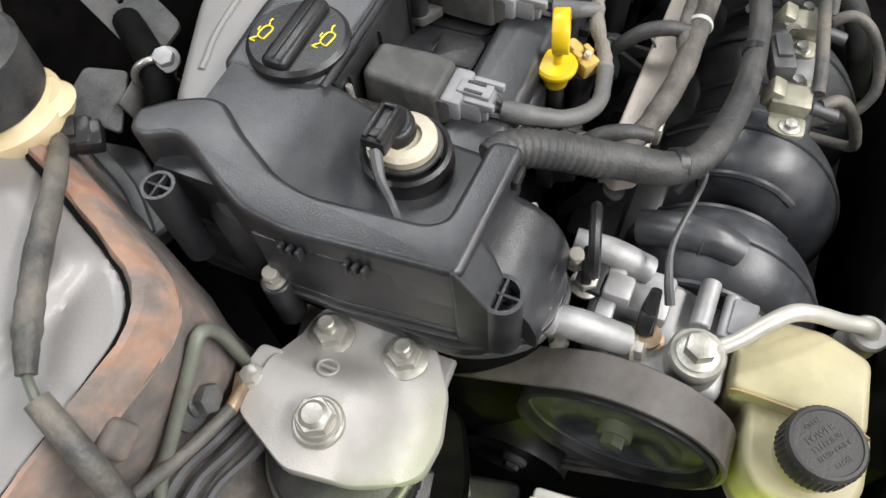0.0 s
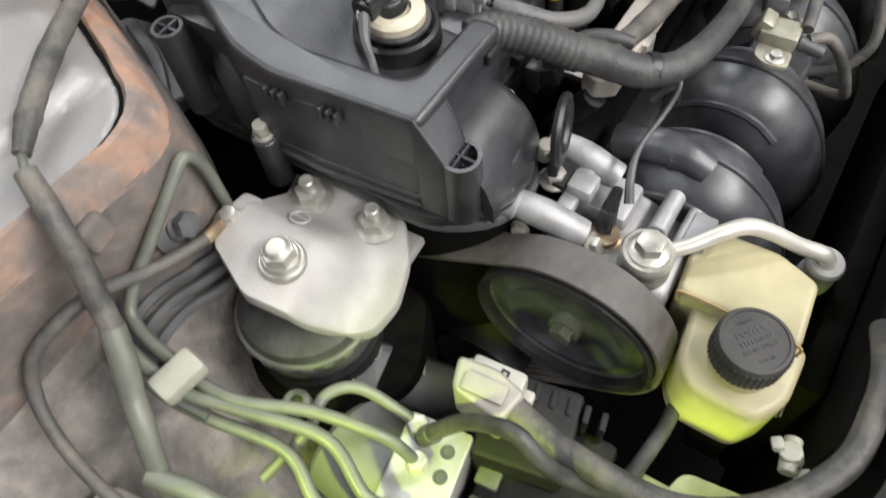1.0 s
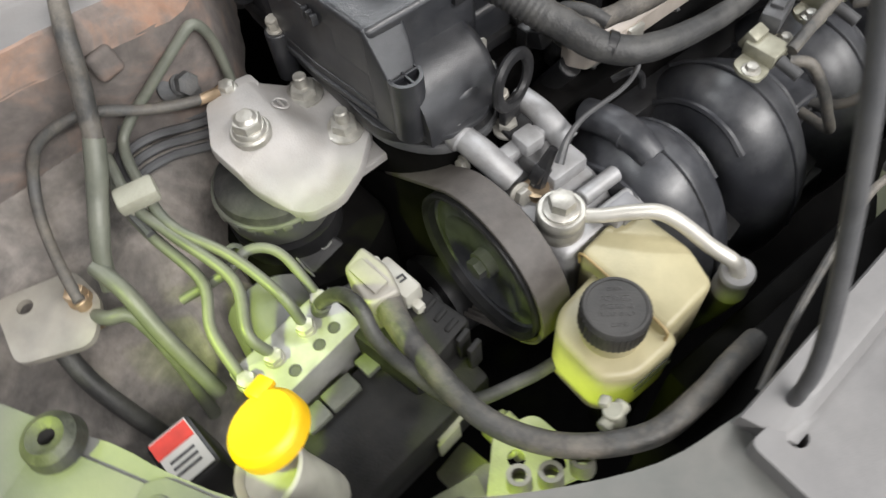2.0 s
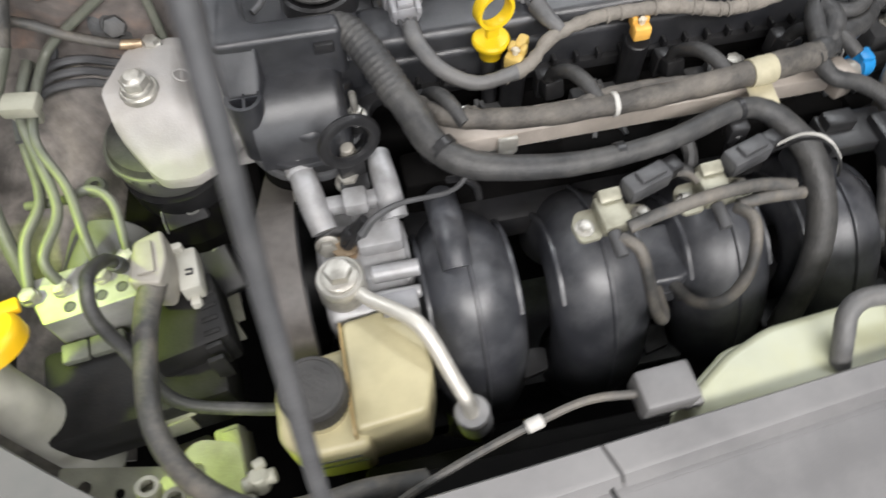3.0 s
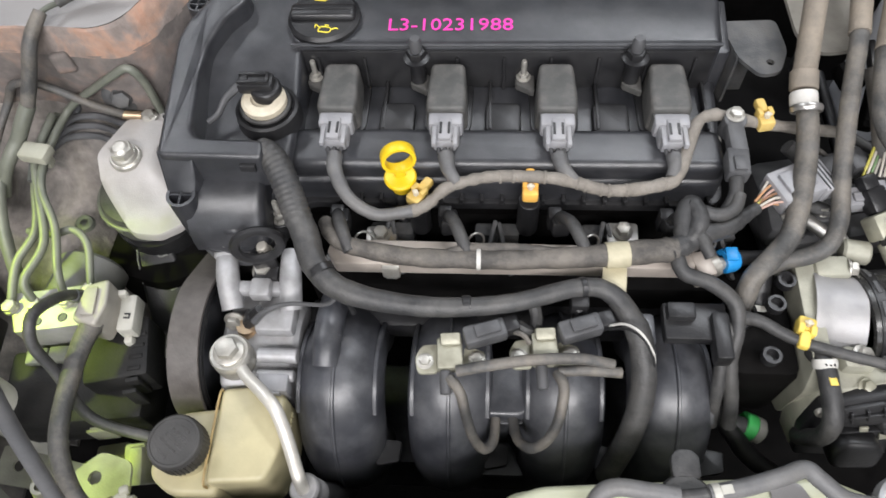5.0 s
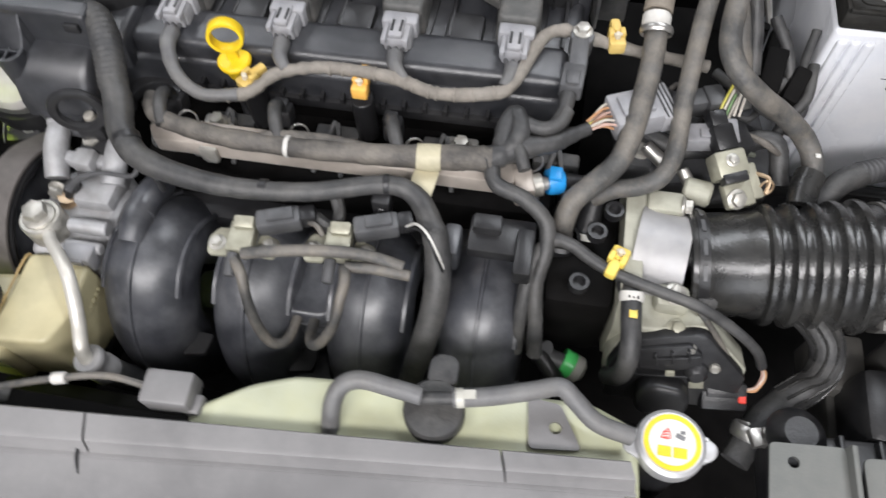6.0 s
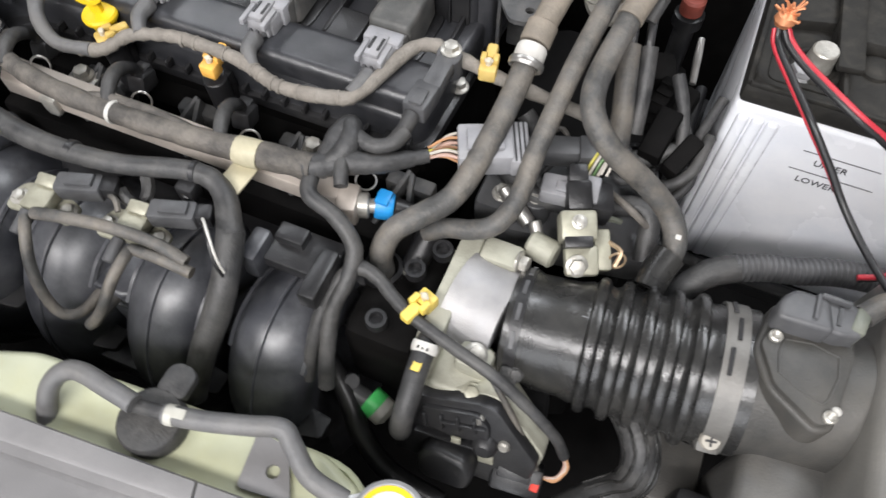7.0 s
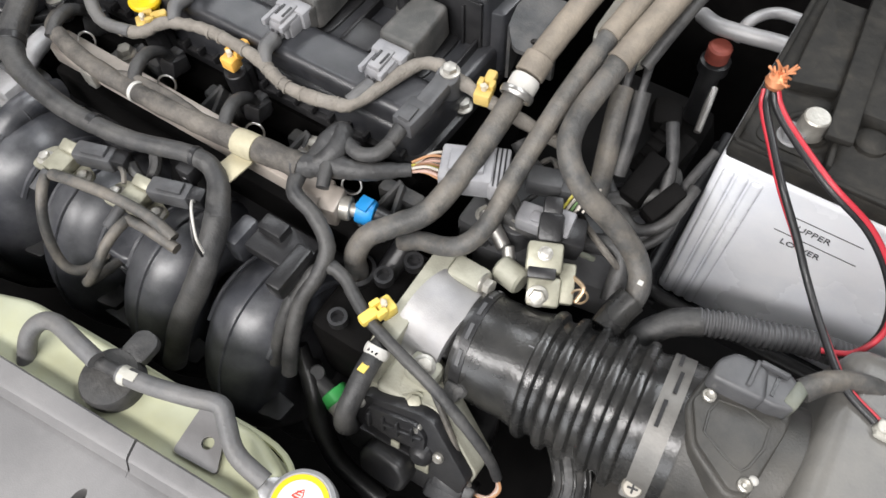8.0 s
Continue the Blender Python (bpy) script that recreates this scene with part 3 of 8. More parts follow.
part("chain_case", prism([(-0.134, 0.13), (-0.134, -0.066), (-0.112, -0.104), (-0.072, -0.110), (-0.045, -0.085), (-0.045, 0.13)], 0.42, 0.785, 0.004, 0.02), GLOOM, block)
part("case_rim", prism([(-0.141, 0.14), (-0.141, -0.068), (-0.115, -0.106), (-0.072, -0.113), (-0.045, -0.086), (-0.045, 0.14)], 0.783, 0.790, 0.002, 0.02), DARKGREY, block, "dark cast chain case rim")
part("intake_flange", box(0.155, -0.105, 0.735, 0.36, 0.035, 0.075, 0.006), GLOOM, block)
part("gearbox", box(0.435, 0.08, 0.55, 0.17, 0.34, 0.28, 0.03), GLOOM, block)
part("mount_foot", prism([(-0.165, 0.050), (-0.125, 0.060), (-0.106, -0.020), (-0.107, -0.053), (-0.162, -0.056)], 0.750, 0.757, 0.002, 0.004), PLATE, block, "silver bracket foot bolted to the block")

cover = thing("valve_cover", (0.10, 0.07, 0.80), "black grained plastic valve cover with a moulded cable duct", "engine cover")
part("base", prism([(-0.137, 0.140), (-0.137, -0.062), (-0.112, -0.096), (-0.076, -0.103), (-0.060, -0.082), (-0.046, -0.046), (0.336, -0.046), (0.344, 0.140)], 0.795, 0.826, 0.006, 0.016, seg=3), COVER, cover)
part("skirt", prism([(-0.142, 0.145), (-0.142, -0.066), (-0.114, -0.102), (-0.072, -0.110), (-0.045, -0.084), (-0.036, -0.051), (0.341, -0.051), (0.349, 0.145)], 0.789, 0.798, 0.002, 0.018), BLACK, cover)
SIDEWAYS = Matrix(((0, 0, 1, 0), (1, 0, 0, 0), (0, 1, 0, 0), (0, 0, 0, 1)))
part("timing_end", prism([(-0.054, 0.815), (-0.053, 0.842), (-0.044, 0.851), (0.000, 0.853), (0.030, 0.860), (0.058, 0.873), (0.080, 0.877), (0.128, 0.877), (0.134, 0.868), (0.134, 0.815)], -0.130, -0.036, 0.006, m=SIDEWAYS, seg=3), COVER, cover)
part("front_lobe", prism([(-0.103, 0.797), (-0.1025, 0.812), (-0.098, 0.826), (-0.090, 0.838), (-0.078, 0.847), (-0.064, 0.851), (-0.044, 0.852), (-0.044, 0.797)], -0.122, -0.055, 0.009, m=SIDEWAYS, seg=4), COVER, cover)
part("rear_deck", prism([(-0.050, 0.135), (-0.048, 0.074), (-0.040, 0.064), (0.335, 0.064), (0.340, 0.138), (0.0, 0.138)], 0.822, 0.878, 0.006, 0.008, seg=3), COVER, cover)
part("front_shoulder", prism([(-0.040, -0.042), (0.334, -0.042), (0.332, 0.000), (-0.040, 0.000)], 0.822, 0.843, 0.013, 0.01, seg=4), COVER, cover)
part("deck_step", prism([(0.332, 0.068), (0.346, 0.070), (0.350, 0.136), (0.332, 0.136)], 0.800, 0.862, 0.004, 0.004), COVER, cover)
# Wells, ribs and pads are black to paint the recess floor's shade.
for x in (-0.048, 0.048, 0.144, 0.240):
    part("coil_well", prism([(x + 0.027, 0.004), (x + 0.069, 0.004), (x + 0.071, 0.066), (x + 0.025, 0.066)], 0.820, 0.8285, 0.002, 0.012), BLACK, cover)
    part("rib", box(x + 0.086, 0.034, 0.829, 0.003, 0.058, 0.012, 0.001), BLACK, cover)
for x in (0.048, 0.144, 0.240):
    part("pad", prism([(x - 0.014, 0.002), (x + 0.018, 0.002), (x + 0.018, 0.036), (x - 0.014, 0.036)], 0.824, 0.834, 0.003, 0.006), BLACK, cover)
# Thin black sheet before the deck's front wall, painting in the shade there.
part("recess_shade", box(0.147, 0.0622, 0.849, 0.366, 0.0030, 0.046, 0.001), BLACK, cover)
for k in range(9):
    part("wall_rib", box(-0.022 + 0.042 * k, 0.0598, 0.846, 0.0026, 0.004, 0.040, 0.0008), BLACK, cover)
# cable duct round the timing end
duct = prism([(-0.048, -0.066), (-0.050, -0.047), (-0.106, -0.045), (-0.113, -0.036), (-0.119, 0.030), (-0.116, 0.052), (-0.103, 0.078), (-0.087, 0.100), (-0.087, 0.112), (-0.096, 0.130), (-0.110, 0.146), (-0.124, 0.141), (-0.126, 0.130), (-0.117, 0.114), (-0.123, 0.100), (-0.136, 0.076), (-0.144, 0.058), (-0.145, 0.030), (-0.136, -0.064)],
             0.845, 0.884, 0.0075, 0.006, seg=4)
for v in duct.verts:
    if v.co.z > 0.86:
        v.co.z += 0.013 * smoothstep(0.030, 0.085, v.co.y)
part("cable_duct", duct, COVER, cover)
part("duct_wall", prism([(-0.146, 0.058), (-0.144, 0.008), (-0.135, -0.062), (-0.124, -0.062), (-0.134, 0.010), (-0.135, 0.058)], 0.798, 0.868, 0.003, 0.003), COVER, cover)
part("rear_bulge", lathe([(0, 0), (0.026, 0), (0.026, 0.05), (0.020, 0.058), (0, 0.06)], pose(-0.116, 0.080, 0.798), 28), COVER, cover)
slope = prism([(-0.137, -0.058), (-0.106, -0.058), (-0.108, -0.072), (-0.113, -0.082), (-0.134, -0.082)], 0.800, 0.884, 0.003, 0.003)
for v in slope.verts:
    if v.co.z > 0.83:
        v.co.z -= 0.034 * smoothstep(-0.060, -0.082, v.co.y)
part("duct_front", slope, COVER, cover)


def mouth(x, y, z, deep, r=0.0125):
    return joined(lathe([(r * 0.68, -deep), (r, -deep), (r, 0.0), (r * 0.79, 0.0), (r * 0.74, -0.012), (0.0, -0.012)], pose(x, y, z), 24),
                  box(x, y, z - 0.002, 0.0018, r * 1.57, 0.004, 0.0004), box(x, y, z - 0.002, r * 1.57, 0.0018, 0.004, 0.0004))


for z, out in ((0.8035, 0.0030), (0.8125, 0.0015)):
    part("wall_ridge", prism([(-0.1445 - out, 0.052), (-0.1435 - out, 0.008), (-0.1345 - out, -0.060), (-0.130, -0.060), (-0.138, 0.052)], z, z + 0.0032, 0.001), COVER, cover)
part("lobe_flange", prism([(-0.128, -0.062), (-0.126, -0.094), (-0.108, -0.1075), (-0.074, -0.1085), (-0.058, -0.092), (-0.054, -0.062)], 0.7985, 0.803, 0.0015, 0.012), COVER, cover)
part("deck_ridge", tube([(-0.044, 0.0640, 0.8765), (-0.030, 0.0635, 0.878), (0.10, 0.0635, 0.878), (0.334, 0.0635, 0.878)], 0.0020, 8, 4), COVER, cover)
part("duct_mouth", mouth(-0.1225, -0.0815, 0.853, 0.055), COVER, cover)
part("rear_mouth", mouth(-0.142, 0.117, 0.878, 0.07, 0.0100), COVER, cover)
for p in ((-0.1435, -0.008, 0.868), (-0.1465, 0.030, 0.868)):
    part("latch", joined(*[box(p[0] - 0.001, p[1] + q, p[2], 0.005, 0.0026, 0.009, 0.0008, (0, 0, -6)) for q in (-0.0055, 0.0, 0.0055)], box(p[0], p[1], p[2] - 0.002, 0.004, 0.013, 0.0026, 0.0006, (0, 0, -6))), COVER, cover)
part("latch", box(-0.062, -0.0675, 0.872, 0.013, 0.004, 0.008, 0.001), BLACK, cover)
part("bolt_boss", rod((-0.1475, 0.056, 0.770), (-0.1475, 0.056, 0.8165), 0.0095, 18, 0.001), COVER, cover)
for p in ((-0.1475, 0.056, 0.8165), (-0.060, -0.106, 0.800)):
    part("bolt", joined(hexbolt(p, (-0.1, 0, 1), 0.0056, 0.009, 1.25), rod((p[0], p[1], p[2] + 0.007), (p[0] - 0.001, p[1], p[2] + 0.012), 0.0050, 14)), IVORYSTEEL, cover, "tarnished bolt head")
for x, y in ((0.339, 0.02), (0.343, 0.16)):
    part("bolt", hexbolt((x, y, 0.800), (0, 0, 1), 0.006, 0.008), ZINC, cover)
for i in range(19):
    part("edge_tab", box(0.002 + 0.018 * i, -0.0495, 0.803, 0.0035, 0.008, 0.007, 0.0008), BLACK, cover)
lettering("engine_mark", "L3-10231988", 0.0215, pose(0.097, 0.0870, 0.8786), PINK, cover, 0.0002, "pink handwritten paint marker code")

cap = thing("oil_filler_cap", (-0.018, 0.098, 0.875), "black oil filler cap with a grip bar and yellow marks", "cap")
part("disc", lathe([(0, 0), (0.032, 0), (0.033, 0.002), (0.033, 0.008), (0.030, 0.0105), (0, 0.011)], pose(-0.018, 0.095, 0.874), 40), BLACK, cap)
part("grip", joined(box(-0.018, 0.095, 0.8865, 0.060, 0.017, 0.009, 0.004, (0, 0, 0), 3), box(-0.018, 0.095, 0.8915, 0.054, 0.002, 0.0012, 0.0005)), BLACK, cap)
for sgn in (-1, 1):
    mm = pose(-0.018 - 0.004 * sgn, 0.095 + sgn * 0.020, 0.8852, 0, 0, -8)
    part("mark", moved(joined(tube([(-0.006, -0.003, 0), (0.003, -0.003, 0), (0.005, 0.0, 0), (0.003, 0.003, 0), (-0.004, 0.003, 0), (-0.006, 0.0, 0), (-0.006, -0.003, 0)], 0.0006, 6, 3),
                              tube([(0.005, 0.001, 0), (0.009, 0.003, 0), (0.011, 0.0025, 0)], 0.0006, 6, 3), tube([(-0.006, 0.002, 0), (-0.010, 0.005, 0), (-0.010, 0.001, 0)], 0.0006, 6, 3),
                              tube([(-0.001, 0.003, 0), (-0.001, 0.0055, 0), (0.002, 0.0055, 0)], 0.0005, 6, 3)), mm), MARKYELLOW, cap, "yellow oil can mark")

sensor = thing("valve_timing_sensor", (-0.064, 0.008, 0.86), "ivory ring sensor with a black plug in the valve cover", "sensor")
part("collar", lathe([(0.0, -0.004), (0.029, -0.004), (0.0275, 0.012), (0.025, 0.0135), (0.0225, 0.012), (0.0225, 0.004), (0, 0.004)], pose(-0.064, 0.007, 0.852), 36), BLACK, sensor)
part("seal", torus(pose(-0.064, 0.007, 0.868), 0.0205, 0.0022), RUBBER, sensor)
part("ring", lathe([(0.012, 0.0), (0.0195, 0.0), (0.0195, 0.009), (0.017, 0.011), (0.011, 0.011), (0.010, 0.008), (0.0, 0.008)], pose(-0.064, 0.007, 0.866), 36), IVORY, sensor, "ivory plastic ring")
plug = part("plug", prism(ring(0, 0, 0.0135, 22), 0, 0.016, 0.003, m=pose(-0.062, 0.0145, 0.868), seg=3), BLACK, sensor)
part("socket", joined(box(-0.069, 0.0155, 0.885, 0.031, 0.016, 0.012, 0.003), box(-0.070, 0.0110, 0.892, 0.026, 0.003, 0.003, 0.0008), box(-0.070, 0.0200, 0.892, 0.026, 0.003, 0.003, 0.0008), box(-0.058, 0.0155, 0.892, 0.003, 0.011, 0.003, 0.0008), box(-0.078, 0.0155, 0.8915, 0.006, 0.006, 0.002, 0.0006)), BLACK, sensor)
part("lead", tube([(-0.084, 0.014, 0.884), (-0.096, 0.006, 0.877), (-0.104, -0.004, 0.868), (-0.112, -0.012, 0.866)], [0.0042, 0.0032, 0.0026, 0.0026], 8), DARKGREY, sensor)
for k in (-1, 1):
    part("wire", tube([(-0.0835, 0.0155 + 0.003 * k, 0.885), (-0.088, 0.013 + 0.002 * k, 0.8835), (-0.092, 0.009, 0.881)], 0.0011, 6), IVORY, sensor)

sensor.location += Vector((0.0035, -0.004, 0.0))

# ignition coils
coil = thing("ignition_coil", (0.0, 0.02, 0.83), "dusty dark grey ignition coil with a light grey plug", "ignition coil", "ignition coils")
part("body", joined(prism([(-0.0185, 0.002), (0.0185, 0.002), (0.0180, 0.030), (0.0158, 0.058), (-0.0158, 0.058), (-0.0180, 0.030)], 0.836, 0.864, 0.004, 0.006, seg=3, taper=0.94),
                    prism([(-0.015, -0.006), (0.015, -0.006), (0.016, 0.006), (-0.016, 0.006)], 0.838, 0.858, 0.003, 0.003)), COIL, coil)
part("ear", joined(prism([(-0.036, 0.050), (-0.018, 0.040), (-0.018, 0.062), (-0.034, 0.066)], 0.836, 0.843, 0.002, 0.004)), COIL, coil)
conn = part("connector", box(0, -0.010, 0.850, 0.024, 0.028, 0.016, 0.0025), GREY, coil, "light grey three-wire plug")
part("collar", box(0, -0.004, 0.8505, 0.030, 0.014, 0.018, 0.003), GREY, conn)
part("latch", box(0.0, -0.016, 0.859, 0.011, 0.022, 0.004, 0.001), GREY, conn)
part("wire_seal", box(0, -0.0245, 0.850, 0.020, 0.006, 0.014, 0.002), GREY, conn)
for x in (-0.009, 0.009):
    part("cheek", box(x, -0.022, 0.857, 0.004, 0.020, 0.006, 0.001), GREY, conn)
part("slot", joined(box(0.0035, -0.016, 0.8612, 0.002, 0.012, 0.001, 0), box(-0.0035, -0.016, 0.8612, 0.002, 0.012, 0.001, 0)), BLACK, conn)
for k in (-1, 0, 1):
    part("pin_lead", tube([(0.006 * k, -0.026, 0.848), (0.005 * k, -0.031, 0.8465), (0.003 * k, -0.036, 0.845)], 0.0018, 6), DARKGREY, conn)
for i in (1, 2, 3):
    copy_thing(coil, pose(0.096 * i, 0.02, 0.83, 0, 0, 0))
for i, tall in enumerate((0, 1, 0, 1)):
    x = 0.096 * i - 0.028
    st = thing("coil_stud", (x, 0.058, 0.843), "tall black nut post on a coil ear" if tall else "bare zinc stud on a coil ear", "fastener")
    if tall:
        part("post", joined(lathe([(0, 0), (0.0075, 0), (0.0065, 0.026), (0.0, 0.026)], pose(x, 0.056, 0.843)), hexbolt((x, 0.056, 0.869), (0, 0, 1), 0.0085, 0.010, 1.4)), BLACK, st)
        part("tip", lathe([(0, 0), (0.0055, 0), (0.0055, 0.010), (0.004, 0.014), (0, 0.014)], pose(x, 0.056, 0.879)), DARKGREY, st)
    else:
        part("nut", hexbolt((x, 0.058, 0.843), (0, 0, 1), 0.0052, 0.005, 1.3, 0.016), ZINC, st)

dip = thing("oil_dipstick", (0.057, -0.052, 0.82), "yellow plastic oil dipstick with a ring handle", "dipstick")
part("plug", lathe([(0, -0.010), (0.0085, -0.010), (0.0105, 0.0), (0.0138, 0.003), (0.0142, 0.006), (0.0128, 0.008), (0.007, 0.0095), (0, 0.010)], pose(0.058, -0.050, 0.831), 32), YELLOW, dip)
part("handle", lathe([(0.0118, -0.005), (0.0142, -0.0052), (0.0147, -0.0044), (0.0147, 0.0044), (0.0142, 0.0052), (0.0118, 0.005), (0.0114, 0.004), (0.0114, -0.004), (0.0118, -0.005)], along((0.059, -0.051, 0.8655), (0.059 + 0.26, -0.051 - 0.966, 0.8655 + 0.08)), 40), YELLOW, dip)
part("stem", box(0.0585, -0.0505, 0.846, 0.010, 0.006, 0.014, 0.002, (0, 0, 15)), YELLOW, dip)
part("tube", rod((0.057, -0.062, 0.70), (0.057, -0.050, 0.826), 0.006), BLACK, dip)

# ---- coil harness ----
harness = thing("coil_harness", (0.15, -0.06, 0.83), "dusty taped wiring loom that feeds the ignition coils", "cable")
part("trunk", tube([(0.060, -0.083, 0.829), (0.080, -0.077, 0.832), (0.100, -0.064, 0.842), (0.133, -0.056, 0.846), (0.165, -0.055, 0.846), (0.197, -0.058, 0.846), (0.233, -0.067, 0.844), (0.274, -0.062, 0.845), (0.291, -0.052, 0.847),
                    (0.308, -0.006, 0.852), (0.324, 0.006, 0.853), (0.346, 0.004, 0.850), (0.384, 0.003, 0.842), (0.445, 0.004, 0.832)], 0.0052, 10, wobble=0.25), TAPELIGHT, harness)
part("branch", tube([(0.001, -0.034, 0.846), (0.003, -0.051, 0.846), (0.016, -0.073, 0.838), (0.040, -0.085, 0.831), (0.070, -0.081, 0.831)], [0.0070, 0.0064, 0.0058, 0.0055, 0.0055], 10, wobble=0.1), SLEEVE, harness)
trunk_line = smooth_line([(0.133, -0.056, 0.846), (0.165, -0.055, 0.846), (0.197, -0.058, 0.846), (0.233, -0.067, 0.844), (0.274, -0.062, 0.845), (0.291, -0.052, 0.847)], 6)
for k in (2, 4, 9, 12, 14, 15, 17, 18, 20, 22, 25):
    part("tape_wrap", torus(along(trunk_line[k], trunk_line[k + 1]) @ Matrix.Diagonal((1, 1, 1.6, 1)), 0.0051, 0.0009, 16, 6), TAPELIGHT, harness)
for i, pts in enumerate((((0.097, -0.034, 0.846), (0.100, -0.050, 0.848), (0.108, -0.062, 0.845)), ((0.193, -0.034, 0.846), (0.196, -0.048, 0.848), (0.206, -0.060, 0.846)), ((0.289, -0.034, 0.846), (0.288, -0.046, 0.848), (0.284, -0.056, 0.847)))):
    part("branch", tube(pts, [0.0072, 0.0062, 0.0048], 10), SLEEVE, harness)


def loom_clip(at, mat, label, rz=0.0, size=1.0):
    """A fir-tree cable clip: a moulded cup with a strap round the loom."""
    x, y, z = at
    ob = thing("loom_clip", at, label, "cable clip", "loom clips")
    m = pose(x, y, z, 0, 0, rz)
    part("cup", moved(joined(box(0, -0.002, 0.000, 0.0135 * size, 0.0120 * size, 0.012, 0.0022), box(-0.0045 * size, 0.004, 0.005, 0.0045 * size, 0.008 * size, 0.009, 0.0012), box(0.0045 * size, 0.004, 0.005, 0.0045 * size, 0.008 * size, 0.009, 0.0012)), m), mat, ob)
    part("strap", moved(box(0, 0.012 * size, 0.004, 0.0085 * size, 0.0145 * size, 0.0085, 0.0025), m), mat, ob)
    part("barb", moved(joined(rod((0, -0.001, 0.004), (0, -0.001, 0.0115), 0.0024 * size, 10), box(0, -0.001, 0.0095, 0.0065 * size, 0.0022, 0.0022, 0.0005)), m), IVORY, ob, "pale worn pin")
    return ob


loom_clip((0.073, -0.066, 0.829), TANCLIP, "dusty amber plastic clip holding the coil loom", -35)
loom_clip((0.169, -0.062, 0.834), ORANGE, "bright amber plastic clip holding the coil loom")
loom_clip((0.368, 0.004, 0.848), TANCLIP, "pale amber clip on the loom past the last coil", 10)
for x in (0.073, 0.169):
    single("clip_post", joined(rod((x, -0.062, 0.775), (x, -0.064, 0.824), 0.0095), box(x, -0.056, 0.80, 0.012, 0.014, 0.04, 0.002)), BLACK, (x, -0.062, 0.775), "black plastic post under a loom clip", "bracket")

# cam sensor and plug at the far end of the cover
cs = thing("cam_sensor", (0.338, -0.02, 0.84), "dusty grey cam sensor with its plug", "sensor")
part("body", joined(rod((0.340, 0.000, 0.838), (0.340, -0.004, 0.860), 0.0095), box(0.339, -0.020, 0.853, 0.015, 0.036, 0.014, 0.003)), DARKGREY, cs)
part("connector", joined(box(0.3365, -0.046, 0.852, 0.018, 0.026, 0.016, 0.0025, (0, 0, -4)), box(0.3365, -0.050, 0.861, 0.010, 0.014, 0.003, 0.001)), DARKGREY, cs, "grey sensor plug")
part("lead", tube([(0.335, -0.058, 0.851), (0.333, -0.072, 0.846), (0.325, -0.085, 0.838), (0.312, -0.095, 0.832)], [0.0062, 0.0055, 0.0058, 0.0058], 10), RUBBER, cs)
part("bolt", hexbolt((0.340, 0.000, 0.860), (0, 0, 1), 0.0058, 0.006), ZINC, cs)

plugbox = thing("loom_plug", (0.385, -0.058, 0.835), "large grey multi-pin loom plug with coloured wires", "connector")
pm = pose(0.388, -0.052, 0.830, 0, 0, 24) @ Matrix.Diagonal((0.86, 0.95, 0.8, 1))
part("housing", moved(joined(box(0, 0, 0, 0.046, 0.034, 0.026, 0.003), box(0.0, 0.0, 0.0145, 0.030, 0.020, 0.005, 0.001), box(0.028, 0, 0.0, 0.016, 0.038, 0.022, 0.002)), pm), GREY, plugbox)
part("groove", moved(joined(*[box(0.024 + 0.004 * k, 0, 0.0112, 0.0015, 0.036, 0.001, 0) for k in range(3)]), pm), BLACK, plugbox)
WIREC = [material("wire_" + n, c, 0.45, var=0.1, bump=0) for n, c in (("yellow", (0.50, 0.45, 0.08)), ("pink", (0.50, 0.33, 0.27)), ("white", (0.52, 0.48, 0.42)), ("brown", (0.26, 0.14, 0.08)), ("green", (0.14, 0.24, 0.10)), ("orange", (0.50, 0.27, 0.14)))]
for k in range(11):
    y = -0.012 + 0.0024 * k
    a, b = pm @ Vector((-0.021, y, 0.006 - 0.010 * (k % 2))), Vector((0.352 + 0.001 * (k % 4), -0.078 + 0.0009 * k, 0.832 + 0.002 * (k % 3)))
    part("wire", tube([a, a.lerp(b, 0.45) + Vector((0, 0, 0.004)), b], 0.0011, 6), WIREC[(1, 5, 2, 1, 3, 0, 1, 2, 5, 1, 2)[k]], plugbox)
part("sleeve", tube([(0.354, -0.075, 0.833), (0.342, -0.084, 0.834), (0.325, -0.097, 0.836), (0.305, -0.104, 0.836), (0.290, -0.112, 0.835), (0.278, -0.118, 0.834)], [0.005, 0.006, 0.0075, 0.009, 0.0095, 0.0095], 12, wobble=0.15), RUBBER, plugbox, "black taped sleeve")

# ---- fuel rail ----
rail = thing("fuel_rail", (0.16, -0.118, 0.80), "warm plated fuel rail bar with brackets", "fuel rail")
part("bar", prism([(-0.002, -0.112), (0.006, -0.1245), (0.300, -0.1245), (0.306, -0.120), (0.304, -0.104), (0.002, -0.100)], 0.8015, 0.8165, 0.0022, 0.003, seg=2), RAIL, rail)
for x, y in ((0.038, -0.079), (0.253, -0.072)):
    part("bracket", prism([(x - 0.013, y - 0.034), (x + 0.013, y - 0.034), (x + 0.014, y + 0.010), (x - 0.014, y + 0.010)], 0.781, 0.786, 0.001, 0.004), STEEL, rail, "bright steel rail foot")
    part("bolt", hexbolt((x, y, 0.786), (0, 0, 1), 0.0066, 0.009), ZINC, rail)
part("clip", joined(box(0.053, -0.1262, 0.807, 0.015, 0.005, 0.016, 0.0015), box(0.053, -0.1275, 0.8005, 0.010, 0.003, 0.006, 0.001)), ZINC, rail)
part("bolt", hexbolt((0.0505, -0.112, 0.751), (0, -0.5, 1), 0.0064, 0.008, 1.35), ZINC, rail)
